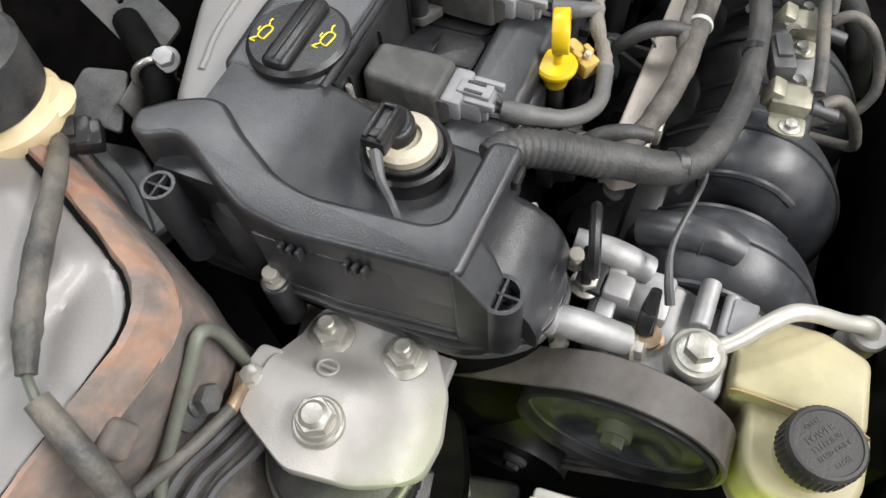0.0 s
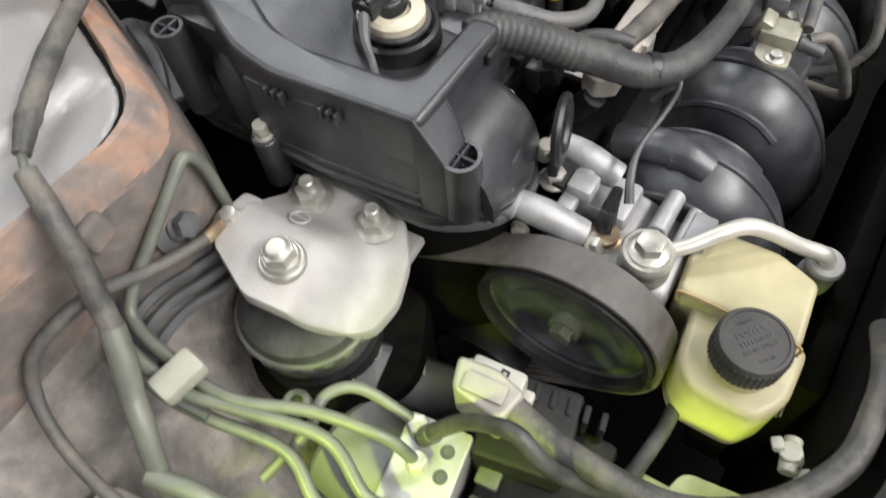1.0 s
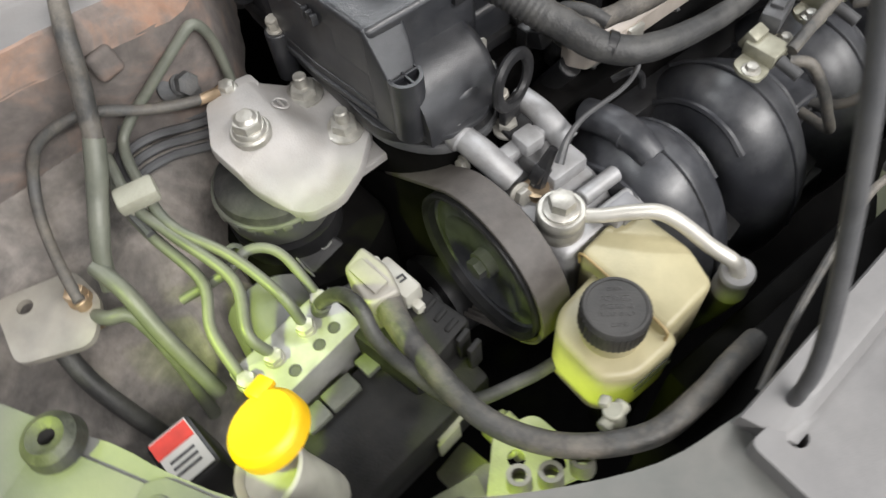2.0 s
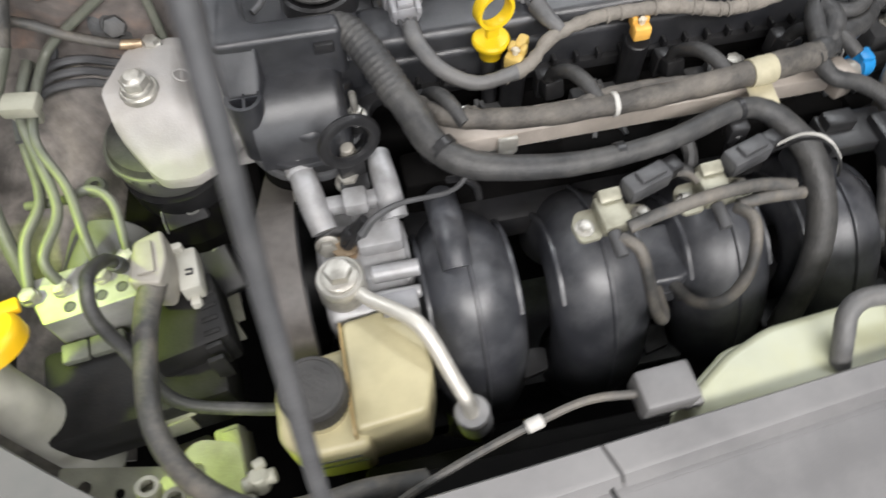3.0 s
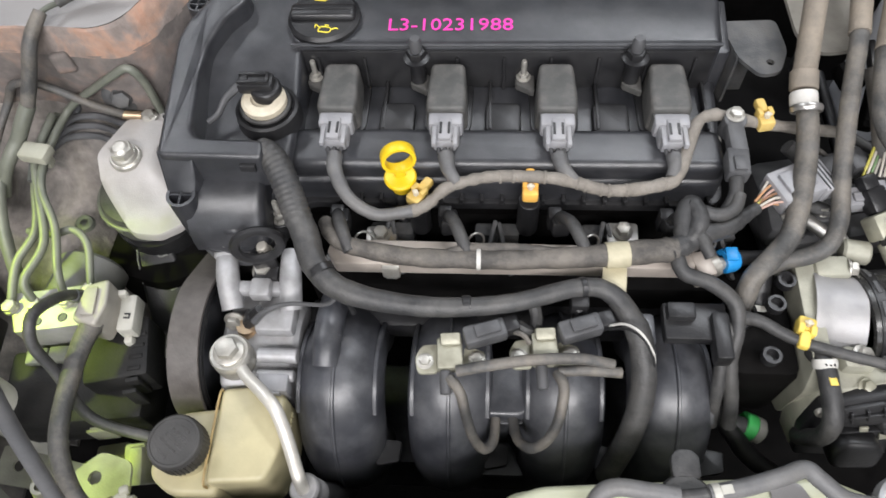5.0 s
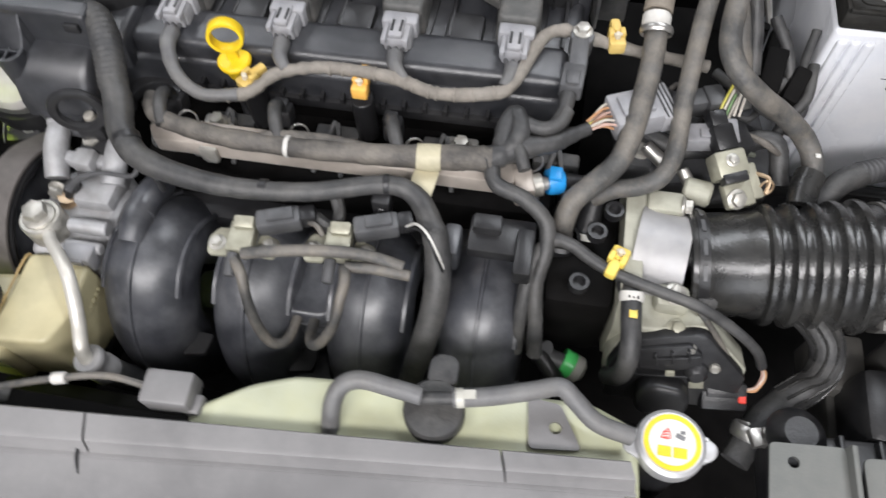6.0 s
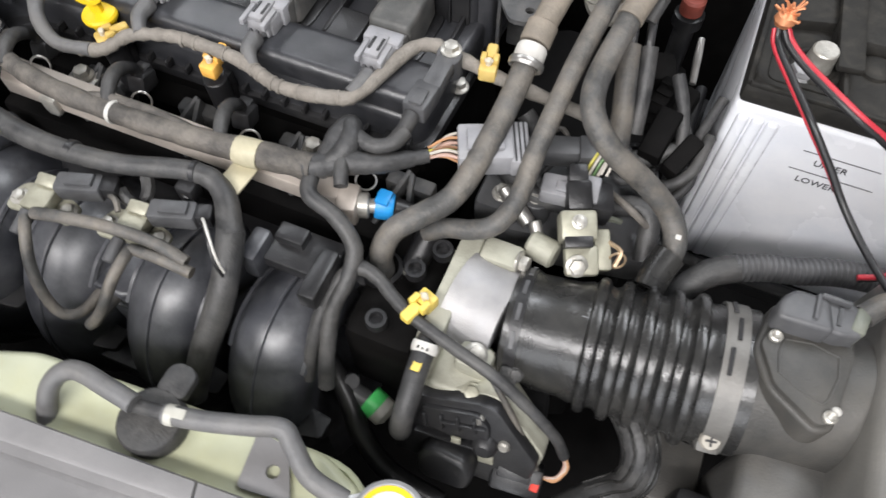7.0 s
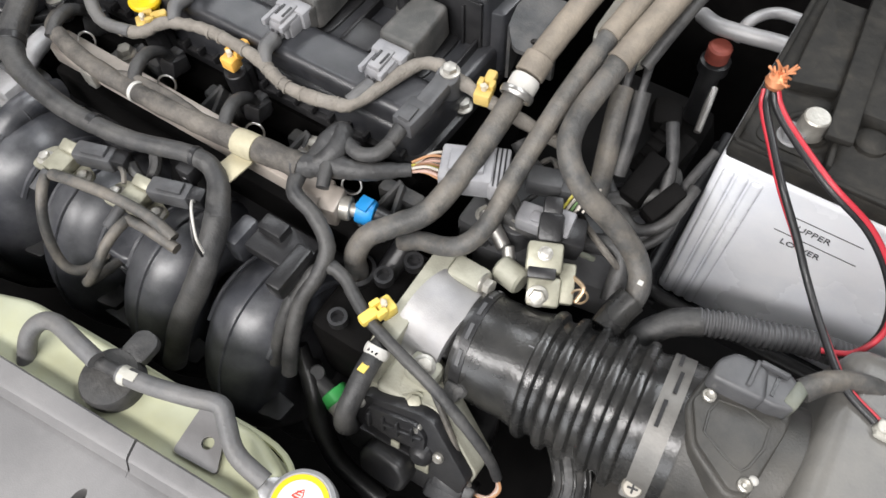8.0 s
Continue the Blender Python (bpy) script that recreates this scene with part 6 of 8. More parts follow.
for x, y, w in ((-0.292, -0.176, 0.020), (-0.268, -0.173, 0.026), (-0.240, -0.168, 0.016)):
    part("terminal_lid", box(x, y, 0.713, w, 0.016, 0.008, 0.002, (0, 0, 6)), PIPE, abs_unit)
single("abs_cable", tube([(-0.212, -0.164, 0.772), (-0.217, -0.185, 0.772), (-0.219, -0.220, 0.770), (-0.214, -0.268, 0.768), (-0.190, -0.308, 0.768), (-0.150, -0.336, 0.773), (-0.112, -0.340, 0.778), (-0.085, -0.338, 0.778), (-0.05, -0.335, 0.76)], [0.010, 0.009, 0.0082, 0.0078, 0.0078, 0.0078, 0.0078, 0.0078, 0.0078], 12, 8), HOSE, (-0.2, -0.2, 0.77), "thick grey rubber cable from the brake unit plug", "cable")
fluid = thing("fluid_hose", (-0.24, -0.19, 0.75), "black hose arching over the brake control box", "hose")
part("hose", tube([(-0.247, -0.126, 0.744), (-0.245, -0.136, 0.768), (-0.239, -0.152, 0.794), (-0.2375, -0.170, 0.813), (-0.2375, -0.184, 0.819), (-0.239, -0.199, 0.804), (-0.231, -0.212, 0.772), (-0.212, -0.238, 0.732), (-0.164, -0.248, 0.712), (-0.13, -0.25, 0.70)], 0.0050, 10, 8), RUBBER, fluid)
part("ferrule", rod((-0.247, -0.126, 0.744), (-0.2455, -0.134, 0.762), 0.0064, 14), DIRTYSTEEL, fluid, "short dirty steel ferrule")
bat_lab = thing("relay_box", (-0.370, -0.150, 0.70), "small box with a red and white warning label", "box")
part("body", box(-0.372, -0.150, 0.708, 0.034, 0.044, 0.060, 0.004, (0, 0, 4)), BLACK, bat_lab)
part("label", box(-0.372, -0.150, 0.7388, 0.027, 0.038, 0.0012, 0, (0, 0, 4)), LABEL, bat_lab)
part("red_band", joined(box(-0.3735, -0.139, 0.7398, 0.027, 0.013, 0.001, 0, (0, 0, 4))), REDINK, bat_lab)
part("print", joined(*[box(-0.372, -0.152 - 0.005 * k, 0.7398, 0.018, 0.0016, 0.0008, 0, (0, 0, 4)) for k in range(3)]), INK, bat_lab)
wash = thing("washer_filler", (-0.32, -0.20, 0.70), "milky washer filler neck with an open yellow flip cap", "filler")
part("neck", lathe([(0.019, -0.05), (0.0195, -0.02), (0.0215, -0.003), (0.0230, 0.0), (0.0235, 0.003), (0.0222, 0.005), (0.0205, 0.002), (0.0175, -0.02), (0.017, -0.05)], along((-0.331, -0.211, 0.772), (-0.337, -0.205, 0.796)), 32), NECK, wash)
part("cap", lathe([(0, 0.004), (0.010, 0.0045), (0.024, 0.0055), (0.0275, 0.003), (0.0285, 0.0), (0.0285, -0.008), (0.027, -0.008), (0.026, 0), (0, 0)], along((-0.319, -0.192, 0.784), (-0.324, -0.182, 0.812)) @ Matrix.Diagonal((0.9, 0.9, 1, 1)), 36), CAPYELLOW, wash, "bright yellow cap")
part("tab", box(-0.309, -0.167, 0.780, 0.016, 0.014, 0.006, 0.002, (-16, 8, 20)), CAPYELLOW, wash)
part("spout", tube([(-0.330, -0.212, 0.768), (-0.3265, -0.2155, 0.745), (-0.320, -0.221, 0.712), (-0.314, -0.226, 0.66), (-0.31, -0.23, 0.62)], [0.0195, 0.0200, 0.0205, 0.021, 0.021], 22, 5), NECK, wash)
fuse = thing("corner_brackets", (-0.16, -0.29, 0.66), "greenish steel brackets and clips behind the panel", "bracket")
part("plate", sheet(rounded([(-0.245, -0.30), (-0.205, -0.262), (-0.175, -0.27), (-0.168, -0.325)], 0.008), [ring(-0.205, -0.285, 0.006), ring(-0.186, -0.305, 0.005)], 0.708, 0.712), PALECAST, fuse)
for k, (x, y) in enumerate(((-0.222, -0.306), (-0.206, -0.316), (-0.186, -0.322))):
    part("socket", lathe([(0.0045, 0.012), (0.0075, 0.012), (0.008, 0.0), (0.0045, 0.0)], pose(x, y, 0.752 - 0.002 * k, -14, 8, 0), 16), PALECAST, fuse)
part("knob", moved(joined(rod((0, 0, 0), (0, 0, 0.014), 0.0065, 10), rod((-0.010, 0.004, 0.006), (0.010, -0.003, 0.008), 0.0052, 10), box(0.004, 0.006, 0.014, 0.008, 0.007, 0.007, 0.002), box(-0.012, -0.004, 0.0, 0.012, 0.010, 0.008, 0.002)), pose(-0.152, -0.316, 0.752, -20, 10, 25)), PALECAST, fuse, "pale lumpy clip")
part("panel", prism([(-0.262, -0.262), (-0.212, -0.262), (-0.206, -0.310), (-0.262, -0.315)], 0.655, 0.662, 0.002, 0.006), PALECAST, fuse)
part("upright", box(-0.190, -0.258, 0.665, 0.020, 0.030, 0.030, 0.003, (12, 0, 8)), PALECAST, fuse)
part("tab", joined(box(-0.224, -0.226, 0.692, 0.024, 0.024, 0.004, 0.001, (10, -8, 8)), box(-0.226, -0.238, 0.678, 0.022, 0.003, 0.026, 0.001, (0, 0, 8))), PALECAST, fuse)
part("post", box(-0.186, -0.262, 0.660, 0.013, 0.034, 0.050, 0.002, (14, 0, 6)), PALECAST, fuse)
part("rail", moved(sheet(rounded([(-0.055, -0.014), (0.030, -0.014), (0.034, 0.014), (-0.055, 0.020)], 0.003), [ring(-0.036, 0.004, 0.0055, 14), ring(-0.010, -0.002, 0.0040, 12), ring(0.014, 0.003, 0.0048, 12)], -0.0015, 0.0015), pose(-0.262, -0.278, 0.676, 8, 4, -6)), PALECAST, fuse)
part("sheet_fold", prism([(-0.246, -0.242), (-0.214, -0.236), (-0.206, -0.280), (-0.240, -0.292)], 0.640, 0.646, 0.001, 0.004), PALECAST, fuse)
part("clip", joined(box(-0.215, -0.322, 0.70, 0.024, 0.010, 0.008, 0.002), box(-0.206, -0.316, 0.706, 0.008, 0.014, 0.010, 0.002)), PALECAST, fuse)
bump = thing("wing_rubber_stop", (-0.425, -0.15, 0.79), "grey rubber hood stop on a steel strip", "rubber stop")
part("stop", lathe([(0.005, 0.012), (0.011, 0.014), (0.016, 0.010), (0.018, 0), (0, 0)], pose(-0.415, -0.130, 0.801), 24), RUBBER, bump)
part("strip", box(-0.425, -0.165, 0.799, 0.05, 0.07, 0.004, 0.001, (0, 0, 30)), SUPPORT, bump)


# ---- throttle body and intake boot ----
tb = thing("throttle_unit", (0.42, -0.14, 0.72), "cast aluminium throttle body with a pale flange and black motor cover", "throttle body")
part("flange", prism([(-0.042, -0.060), (-0.012, -0.072), (0.050, -0.070), (0.066, -0.040), (0.062, 0.040), (0.040, 0.050), (-0.026, 0.050), (-0.045, 0.036)], 0.0, 0.016, 0.0025, 0.008, m=pose(0.393, -0.134, 0.748, 0, 90, 0)), PALECAST, tb, "pale cast flange")
part("web", prism([(0.408, -0.160), (0.444, -0.166), (0.454, -0.186), (0.452, -0.206), (0.408, -0.209)], 0.690, 0.768, 0.006, 0.006, seg=3), PALECAST, tb, "pale cast lower body")
part("skirt", prism([(0.446, -0.160), (0.490, -0.164), (0.496, -0.194), (0.478, -0.212), (0.446, -0.212)], 0.690, 0.722, 0.005, 0.006, seg=3), BLACK, tb)
part("barrel", lathe([(0.0445, 0), (0.0440, 0.004), (0.0420, 0.010), (0.0408, 0.016), (0.0402, 0.026), (0.0400, 0.040), (0.035, 0.040), (0.034, 0.0)], along((0.408, -0.137, 0.755), (0.448, -0.143, 0.760)), 44), MATTALU, tb)
part("saddle", prism([(0.409, -0.118), (0.440, -0.120), (0.440, -0.166), (0.409, -0.168)], 0.740, 0.776, 0.010, 0.006, seg=4, taper=0.93), MATTALU, tb)
part("boss", box(0.424, -0.106, 0.787, 0.030, 0.020, 0.016, 0.004), PALECAST, tb)
part("stub", rod((0.438, -0.086, 0.785), (0.460, -0.090, 0.786), 0.0105, 20, 0.002), PALECAST, tb)
part("boss", box(0.434, -0.182, 0.772, 0.026, 0.020, 0.020, 0.005), PALECAST, tb)
part("bolt", hexbolt((0.437, -0.107, 0.790), (1, -0.1, 0.2), 0.0062, 0.008), ZINC, tb)
part("bolt", hexbolt((0.434, -0.182, 0.783), (0.3, -0.2, 1), 0.0064, 0.008), ZINC, tb)
part("bolt", hexbolt((0.440, -0.203, 0.768), (0.1, -0.3, 1), 0.0054, 0.006), BRACKET, tb, "yellowed plated bolt")
covm = pose(0.456, -0.2215, 0.755, 66, 0, 0)
COVER_EDGE = [(-0.052, 0.010), (-0.004, 0.0255), (0.006, 0.0245), (0.019, 0.011), (0.042, -0.012), (0.040, -0.030), (0.020, -0.048), (-0.030, -0.052), (-0.060, -0.052), (-0.062, -0.020)]
part("gasket_face", prism([(x * 1.03 + 0.001, y * 1.03 + 0.001) for x, y in COVER_EDGE], -0.034, -0.010, 0.002, 0.004, m=covm), PALECAST, tb, "pale cast rim behind the cover")
mc = part("motor_cover", prism(COVER_EDGE, -0.010, 0.0, 0.002, 0.004, m=covm), BLACK, tb, "black ribbed motor cover")
part("panel", prism([(-0.044, 0.006), (-0.006, 0.018), (0.004, 0.010), (0.006, -0.004), (-0.020, -0.012), (-0.046, -0.010)], 0.0, 0.004, 0.001, 0.003, m=covm), BLACK, mc)
part("motor", prism([(-0.030, -0.018), (-0.004, -0.020), (0.004, -0.030), (0.002, -0.050), (-0.034, -0.052), (-0.040, -0.034)], 0.0, 0.016, 0.005, 0.010, m=covm, seg=3), BLACK, mc)
for k in range(4):
    part("rib", moved(box(-0.040 + 0.0115 * k, -0.003 + 0.004 * k, 0.005, 0.0020, 0.012, 0.005, 0.0006, (0, 0, 16)), covm), BLACK, mc)
part("step", moved(joined(box(-0.020, -0.015, 0.003, 0.052, 0.0022, 0.007, 0.0007, (0, 0, 8)), box(-0.014, 0.005, 0.0045, 0.034, 0.0020, 0.005, 0.0006, (0, 0, 16))), covm), BLACK, mc)
for x, y in ((-0.005, 0.0125), (0.0165, -0.0035), (-0.052, 0.002)):
    part("screw", moved(lathe([(0, 0.004), (0.0030, 0.004), (0.0042, 0.0025), (0.0042, 0), (0, 0)], pose(x, y, 0.0), 16), covm), ZINC, mc)
part("turret", lathe([(0, 0.008), (0.005, 0.008), (0.0085, 0.005), (0.0095, 0.0), (0, 0)], covm @ pose(0.004, -0.010, 0.0), 24), BLACK, mc)
part("label", moved(box(0.007, -0.022, 0.0012, 0.011, 0.010, 0.0024, 0.0006, (0, 0, 10)), covm), BRACKET, mc, "pale yellow-green tag")
part("label", moved(box(-0.0155, -0.0115, 0.0055, 0.007, 0.006, 0.002, 0.0006, (0, 0, 10)), covm), BRACKET, mc)
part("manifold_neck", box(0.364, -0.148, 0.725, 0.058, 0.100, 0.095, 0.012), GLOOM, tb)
for p in ((0.372, -0.142, 0.786), (0.362, -0.186, 0.782), (0.384, -0.120, 0.786)):
    part("port", lathe([(0.0045, 0), (0.0075, 0), (0.0075, 0.008), (0.005, 0.008), (0.0045, 0.002), (0, 0.002)], pose(*p)), BLACK, tb)

boot = thing("intake_boot", (0.52, -0.13, 0.74), "shiny black ribbed rubber intake boot with hose clamps", "intake hose")
b0, b1 = Vector((0.446, -0.141, 0.760)), Vector((0.606, -0.128, 0.776))
bl = (b1 - b0).length
prof = [(0.038, 0.0), (0.0415, 0.001), (0.042, 0.004), (0.042, 0.014), (0.0412, 0.016), (0.0418, 0.044), (0.0438, 0.052)]
for k in range(5):
    h = 0.0545 + 0.0164 * k
    g = 0.0435 + 0.0011 * k
    prof += [(g, h), (g + 0.0042, h + 0.002), (g + 0.0052, h + 0.005), (g + 0.0042, h + 0.008), (g, h + 0.010), (g - 0.0005, h + 0.0135)]
prof += [(0.049, 0.138), (0.0498, 0.142), (0.0498, bl), (0.046, bl)]
part("bellows", lathe(prof, along(b0, b1), 56), BOOT, boot)
bm_axis = (b1 - b0).normalized()


def clamp(name, d, r, w, mat):
    m = along(b0 + bm_axis * d, b1)
    return lathe([(r - 0.001, 0), (r + 0.0008, 0), (r + 0.0008, w), (r - 0.001, w)], m, 48)


c1 = part("clamp", clamp("clamp", 0.005, 0.0424, 0.008, BLACK), BLACK, boot, "dark steel band clamp")
for k in range(5):
    a = radians(-66 + 26 * k)
    part("slot", moved(box(0, 0, 0, 0.0030, 0.012, 0.0012, 0), along(b0 + bm_axis * 0.009, b1) @ Matrix.Rotation(a, 4, "Z") @ pose(0, 0.0434, 0, 90, 90, 0)), DARKGREY, c1)
part("screw", hexbolt((0.4625, -0.181, 0.774), (0.3, -0.5, 0.8), 0.0046, 0.005), DIRTYSTEEL, c1)
part("housing", box(0.459, -0.183, 0.773, 0.013, 0.012, 0.010, 0.002, (30, 0, 5)), DIRTYSTEEL, c1)
c2 = part("clamp", clamp("clamp", 0.139, 0.0502, 0.0145, BANDSTEEL), BANDSTEEL, boot, "grey steel band clamp")
for k in range(3):
    part("slot", moved(box(0, 0, 0, 0.0026, 0.018, 0.0012, 0), along(b0 + bm_axis * (0.144 + 0.003 * (k % 2)), b1) @ Matrix.Rotation(radians(-42 + 27 * k), 4, "Z") @ pose(0, 0.0512, 0, 90, 90, 0)), BLACK, c2)
part("housing", box(0.592, -0.173, 0.777, 0.015, 0.020, 0.014, 0.003, (40, 0, 8)), BANDSTEEL, c2)
part("screw", lathe([(0, 0.0035), (0.0055, 0.0035), (0.0068, 0.002), (0.0070, 0), (0, 0)], along((0.592, -0.178, 0.785), (0.5935, -0.185, 0.796)), 20), IVORYSTEEL, c2, "cross-head clamp screw")
part("cross", moved(joined(box(0, 0, 0.0037, 0.0070, 0.0014, 0.0006, 0), box(0, 0, 0.0037, 0.0014, 0.0070, 0.0006, 0)), along((0.592, -0.178, 0.785), (0.5935, -0.185, 0.796))), BLACK, c2)
part("dust_mark", joined(box(0.4995, -0.1385, 0.8085, 0.016, 0.0008, 0.0006, 0, (0, 0, 3))), GREYINK, boot)
part("nipple", tube([(0.528, -0.092, 0.790), (0.530, -0.078, 0.795), (0.534, -0.066, 0.800)], 0.0115, 12, 4), BOOT, boot)

# air flow meter and air cleaner
maf = thing("air_flow_meter", (0.63, -0.11, 0.80), "dark grey air flow meter with a plug on the air duct", "sensor")
part("duct", rod((0.598, -0.129, 0.775), (0.690, -0.118, 0.782), 0.0475, 40, 0.002), METER, maf)
part("pad", prism([(0.594, -0.128), (0.600, -0.092), (0.650, -0.086), (0.653, -0.110), (0.647, -0.163), (0.636, -0.168), (0.607, -0.151)], 0.806, 0.828, 0.003, 0.006, seg=3), METER, maf)
mp = part("top_plate", prism([(0.5965, -0.124), (0.603, -0.110), (0.650, -0.108), (0.651, -0.116), (0.645, -0.160), (0.636, -0.164), (0.609, -0.148)], 0.828, 0.832, 0.001, 0.004), METER, maf)
part("recess", joined(tube([(0.610, -0.140, 0.832), (0.610, -0.117, 0.832), (0.642, -0.117, 0.832), (0.640, -0.146, 0.832), (0.632, -0.150, 0.832), (0.610, -0.140, 0.832)], 0.0009, 6, 2)), METER, mp)
for p in ((0.604, -0.118, 0.832), (0.642, -0.157, 0.832)):
    part("screw", lathe([(0, 0.001), (0.0012, 0.001), (0.003, 0.0028), (0.0042, 0.0020), (0.0042, 0), (0, 0)], pose(*p), 16), ZINC, mp)
part("paint_dab", lathe([(0, 0.0016), (0.0022, 0.001), (0.003, 0), (0, 0)], pose(0.6455, -0.1515, 0.832), 12), WHITE, mp, "white paint dab")
part("socket", prism([(0.598, -0.114), (0.598, -0.100), (0.606, -0.090), (0.626, -0.090), (0.632, -0.112)], 0.832, 0.849, 0.004, 0.005, seg=3), DARKGREY, maf)
plg = part("plug", prism([(0.617, -0.109), (0.617, -0.088), (0.640, -0.086), (0.648, -0.092), (0.648, -0.107), (0.636, -0.111)], 0.830, 0.847, 0.003, 0.003, seg=3), DARKGREY, maf)
for x in (0.625, 0.633):
    part("slot", box(x, -0.099, 0.8472, 0.0022, 0.013, 0.0014, 0), BLACK, plg)
part("latch", joined(box(0.619, -0.099, 0.849, 0.003, 0.018, 0.005, 0.001), box(0.629, -0.090, 0.849, 0.018, 0.003, 0.005, 0.001)), DARKGREY, plg)
# Grey-green colour imitates green light falling on this end block.
part("collar", box(0.6455, -0.097, 0.839, 0.009, 0.018, 0.018, 0.002, (0, 0, -10)), PIPE, plg, "end block with its green-lit cast in the colour")
part("lead", tube([(0.648, -0.090, 0.841), (0.660, -0.076, 0.843), (0.676, -0.066, 0.840), (0.698, -0.058, 0.832)], [0.0075, 0.007, 0.0065, 0.0065], 10, 6), HOSE, maf)
airbox = thing("air_cleaner_box", (0.76, -0.13, 0.70), "large grey plastic air cleaner box", "air cleaner")
part("lid", prism([(0.660, -0.030), (0.664, -0.290), (0.86, -0.300), (0.86, -0.020)], 0.730, 0.840, 0.014, 0.02, seg=4, taper=0.95), LID, airbox)
part("inlet", prism([(0.614, -0.168), (0.617, -0.290), (0.675, -0.295), (0.675, -0.150), (0.632, -0.150)], 0.680, 0.780, 0.012, 0.016, seg=3), AIRBOX, airbox)
part("clip", joined(box(0.700, -0.088, 0.842, 0.018, 0.012, 0.006, 0.002), rod((0.694, -0.088, 0.838), (0.694, -0.088, 0.848), 0.004)), NECK, airbox)
flat = thing("breather_hose", (0.55, -0.2, 0.74), "black lengthwise ribbed breather hose curling under the boot", "hose")
curl = [Vector(p) for p in ((0.530, -0.160, 0.748), (0.546, -0.172, 0.752), (0.558, -0.187, 0.748), (0.563, -0.200, 0.730), (0.558, -0.210, 0.713), (0.542, -0.222, 0.702), (0.522, -0.243, 0.698), (0.505, -0.275, 0.69))]
part("core", tube(curl, [0.010, 0.0125, 0.013, 0.013, 0.013, 0.013, 0.012, 0.0115], 16, 8), RUBBER, flat)
for k in range(6):
    a = radians(20 + 36 * k)
    line = []
    for i, p in enumerate(curl):
        d = (curl[min(i + 1, 7)] - curl[max(i - 1, 0)]).normalized()
        u = d.cross(Vector((0, 0, 1))).normalized()
        line.append(p + (u * math.cos(a) + u.cross(d) * math.sin(a)) * (0.0100 if i == 0 else 0.0128))
    part("rib", tube(line[:6], 0.0013, 6, 8), BOOT, flat)
spr = thing("spring_clamp", (0.508, -0.262, 0.715), "silver spring clamp on a black hose", "clamp")
part("band", torus(along((0.510, -0.258, 0.716), (0.503, -0.285, 0.70)) @ Matrix.Diagonal((1, 1, 4.0, 1)), 0.0140, 0.0014, 28, 8), STEEL, spr)
part("tab", joined(box(0.508, -0.266, 0.731, 0.008, 0.014, 0.008, 0.001, (0, 0, 20)), box(0.518, -0.262, 0.726, 0.006, 0.014, 0.006, 0.001)), STEEL, spr)
front_box = thing("front_duct_box", (0.56, -0.29, 0.70), "black ridged plastic intake duct behind the radiator shield", "duct")
part("body", joined(box(0.585, -0.290, 0.712, 0.13, 0.07, 0.05, 0.008, (0, 0, 4)), box(0.64, -0.225, 0.705, 0.10, 0.06, 0.06, 0.008)), BLACK, front_box)
part("ledge", joined(box(0.592, -0.178, 0.672, 0.040, 0.052, 0.05, 0.004), box(0.600, -0.215, 0.660, 0.032, 0.05, 0.04, 0.004)), AIRBOX, front_box)
for k in range(4):
    part("rib", box(0.540 + 0.028 * k, -0.290, 0.739, 0.004, 0.066, 0.008, 0.001, (0, 0, 4)), BLACK, front_box)
part("knob", lathe([(0, 0.012), (0.012, 0.012), (0.021, 0.004), (0.022, 0), (0, 0)], pose(0.535, -0.262, 0.737), 28), BLACK, front_box)
fb = thing("radiator_bracket", (0.54, -0.29, 0.74), "grey folded steel radiator bracket with a bolt hole", "bracket")
part("plate", sheet(rounded([(0.508, -0.276), (0.560, -0.272), (0.562, -0.345), (0.505, -0.345)], 0.004), [ring(0.524, -0.288, 0.0042, 14)], 0.757, 0.760), SUPPORT, fb)
part("fold", prism([(0.560, -0.272), (0.564, -0.272), (0.566, -0.345), (0.562, -0.345)], 0.730, 0.770, 0.001), SUPPORT, fb)
part("tab", sheet(rounded([(0.575, -0.275), (0.630, -0.270), (0.632, -0.330), (0.577, -0.335)], 0.006), [ring(0.600, -0.296, 0.004, 14)], 0.750, 0.753), SUPPORT, fb)

# ---- hoses behind the throttle ----
h1 = thing("heater_hose", (0.38, -0.06, 0.83), "thick dusty grey heater hose with a white ended clamp", "hose", "heater hoses")
part("hose", tube([(0.396, -0.002, 0.866), (0.395, -0.026, 0.857), (0.390, -0.062, 0.840), (0.381, -0.094, 0.824), (0.364, -0.114, 0.817), (0.350, -0.128, 0.810), (0.345, -0.140, 0.795), (0.346, -0.143, 0.770)], 0.0088, 16, 8, wobble=0.03), HOSE, h1)
part("coupling", lathe([(0.009, 0), (0.0106, 0), (0.0112, 0.002), (0.0112, 0.010), (0.0104, 0.012), (0.009, 0.012)], along((0.3955, 0.006, 0.864), (0.396, 0.060, 0.887)), 24), WHITE, h1, "white hose coupling")
part("clamp", torus(along((0.396, 0.002, 0.866), (0.396, 0.04, 0.886)) @ Matrix.Diagonal((1, 1, 2.5, 1)), 0.0118, 0.0012), STEEL, h1)
part("collar", rod((0.3958, 0.019, 0.8695), (0.3968, 0.034, 0.876), 0.0114, 20), HOSETAN, h1, "tan rubber collar")
part("upper_hose", tube([(0.396, 0.028, 0.873), (0.402, 0.060, 0.888), (0.412, 0.110, 0.908), (0.425, 0.18, 0.925), (0.44, 0.30, 0.93)], 0.0098, 14, 6, wobble=0.05), HOSETAN, h1, "tan dusty upper hose")
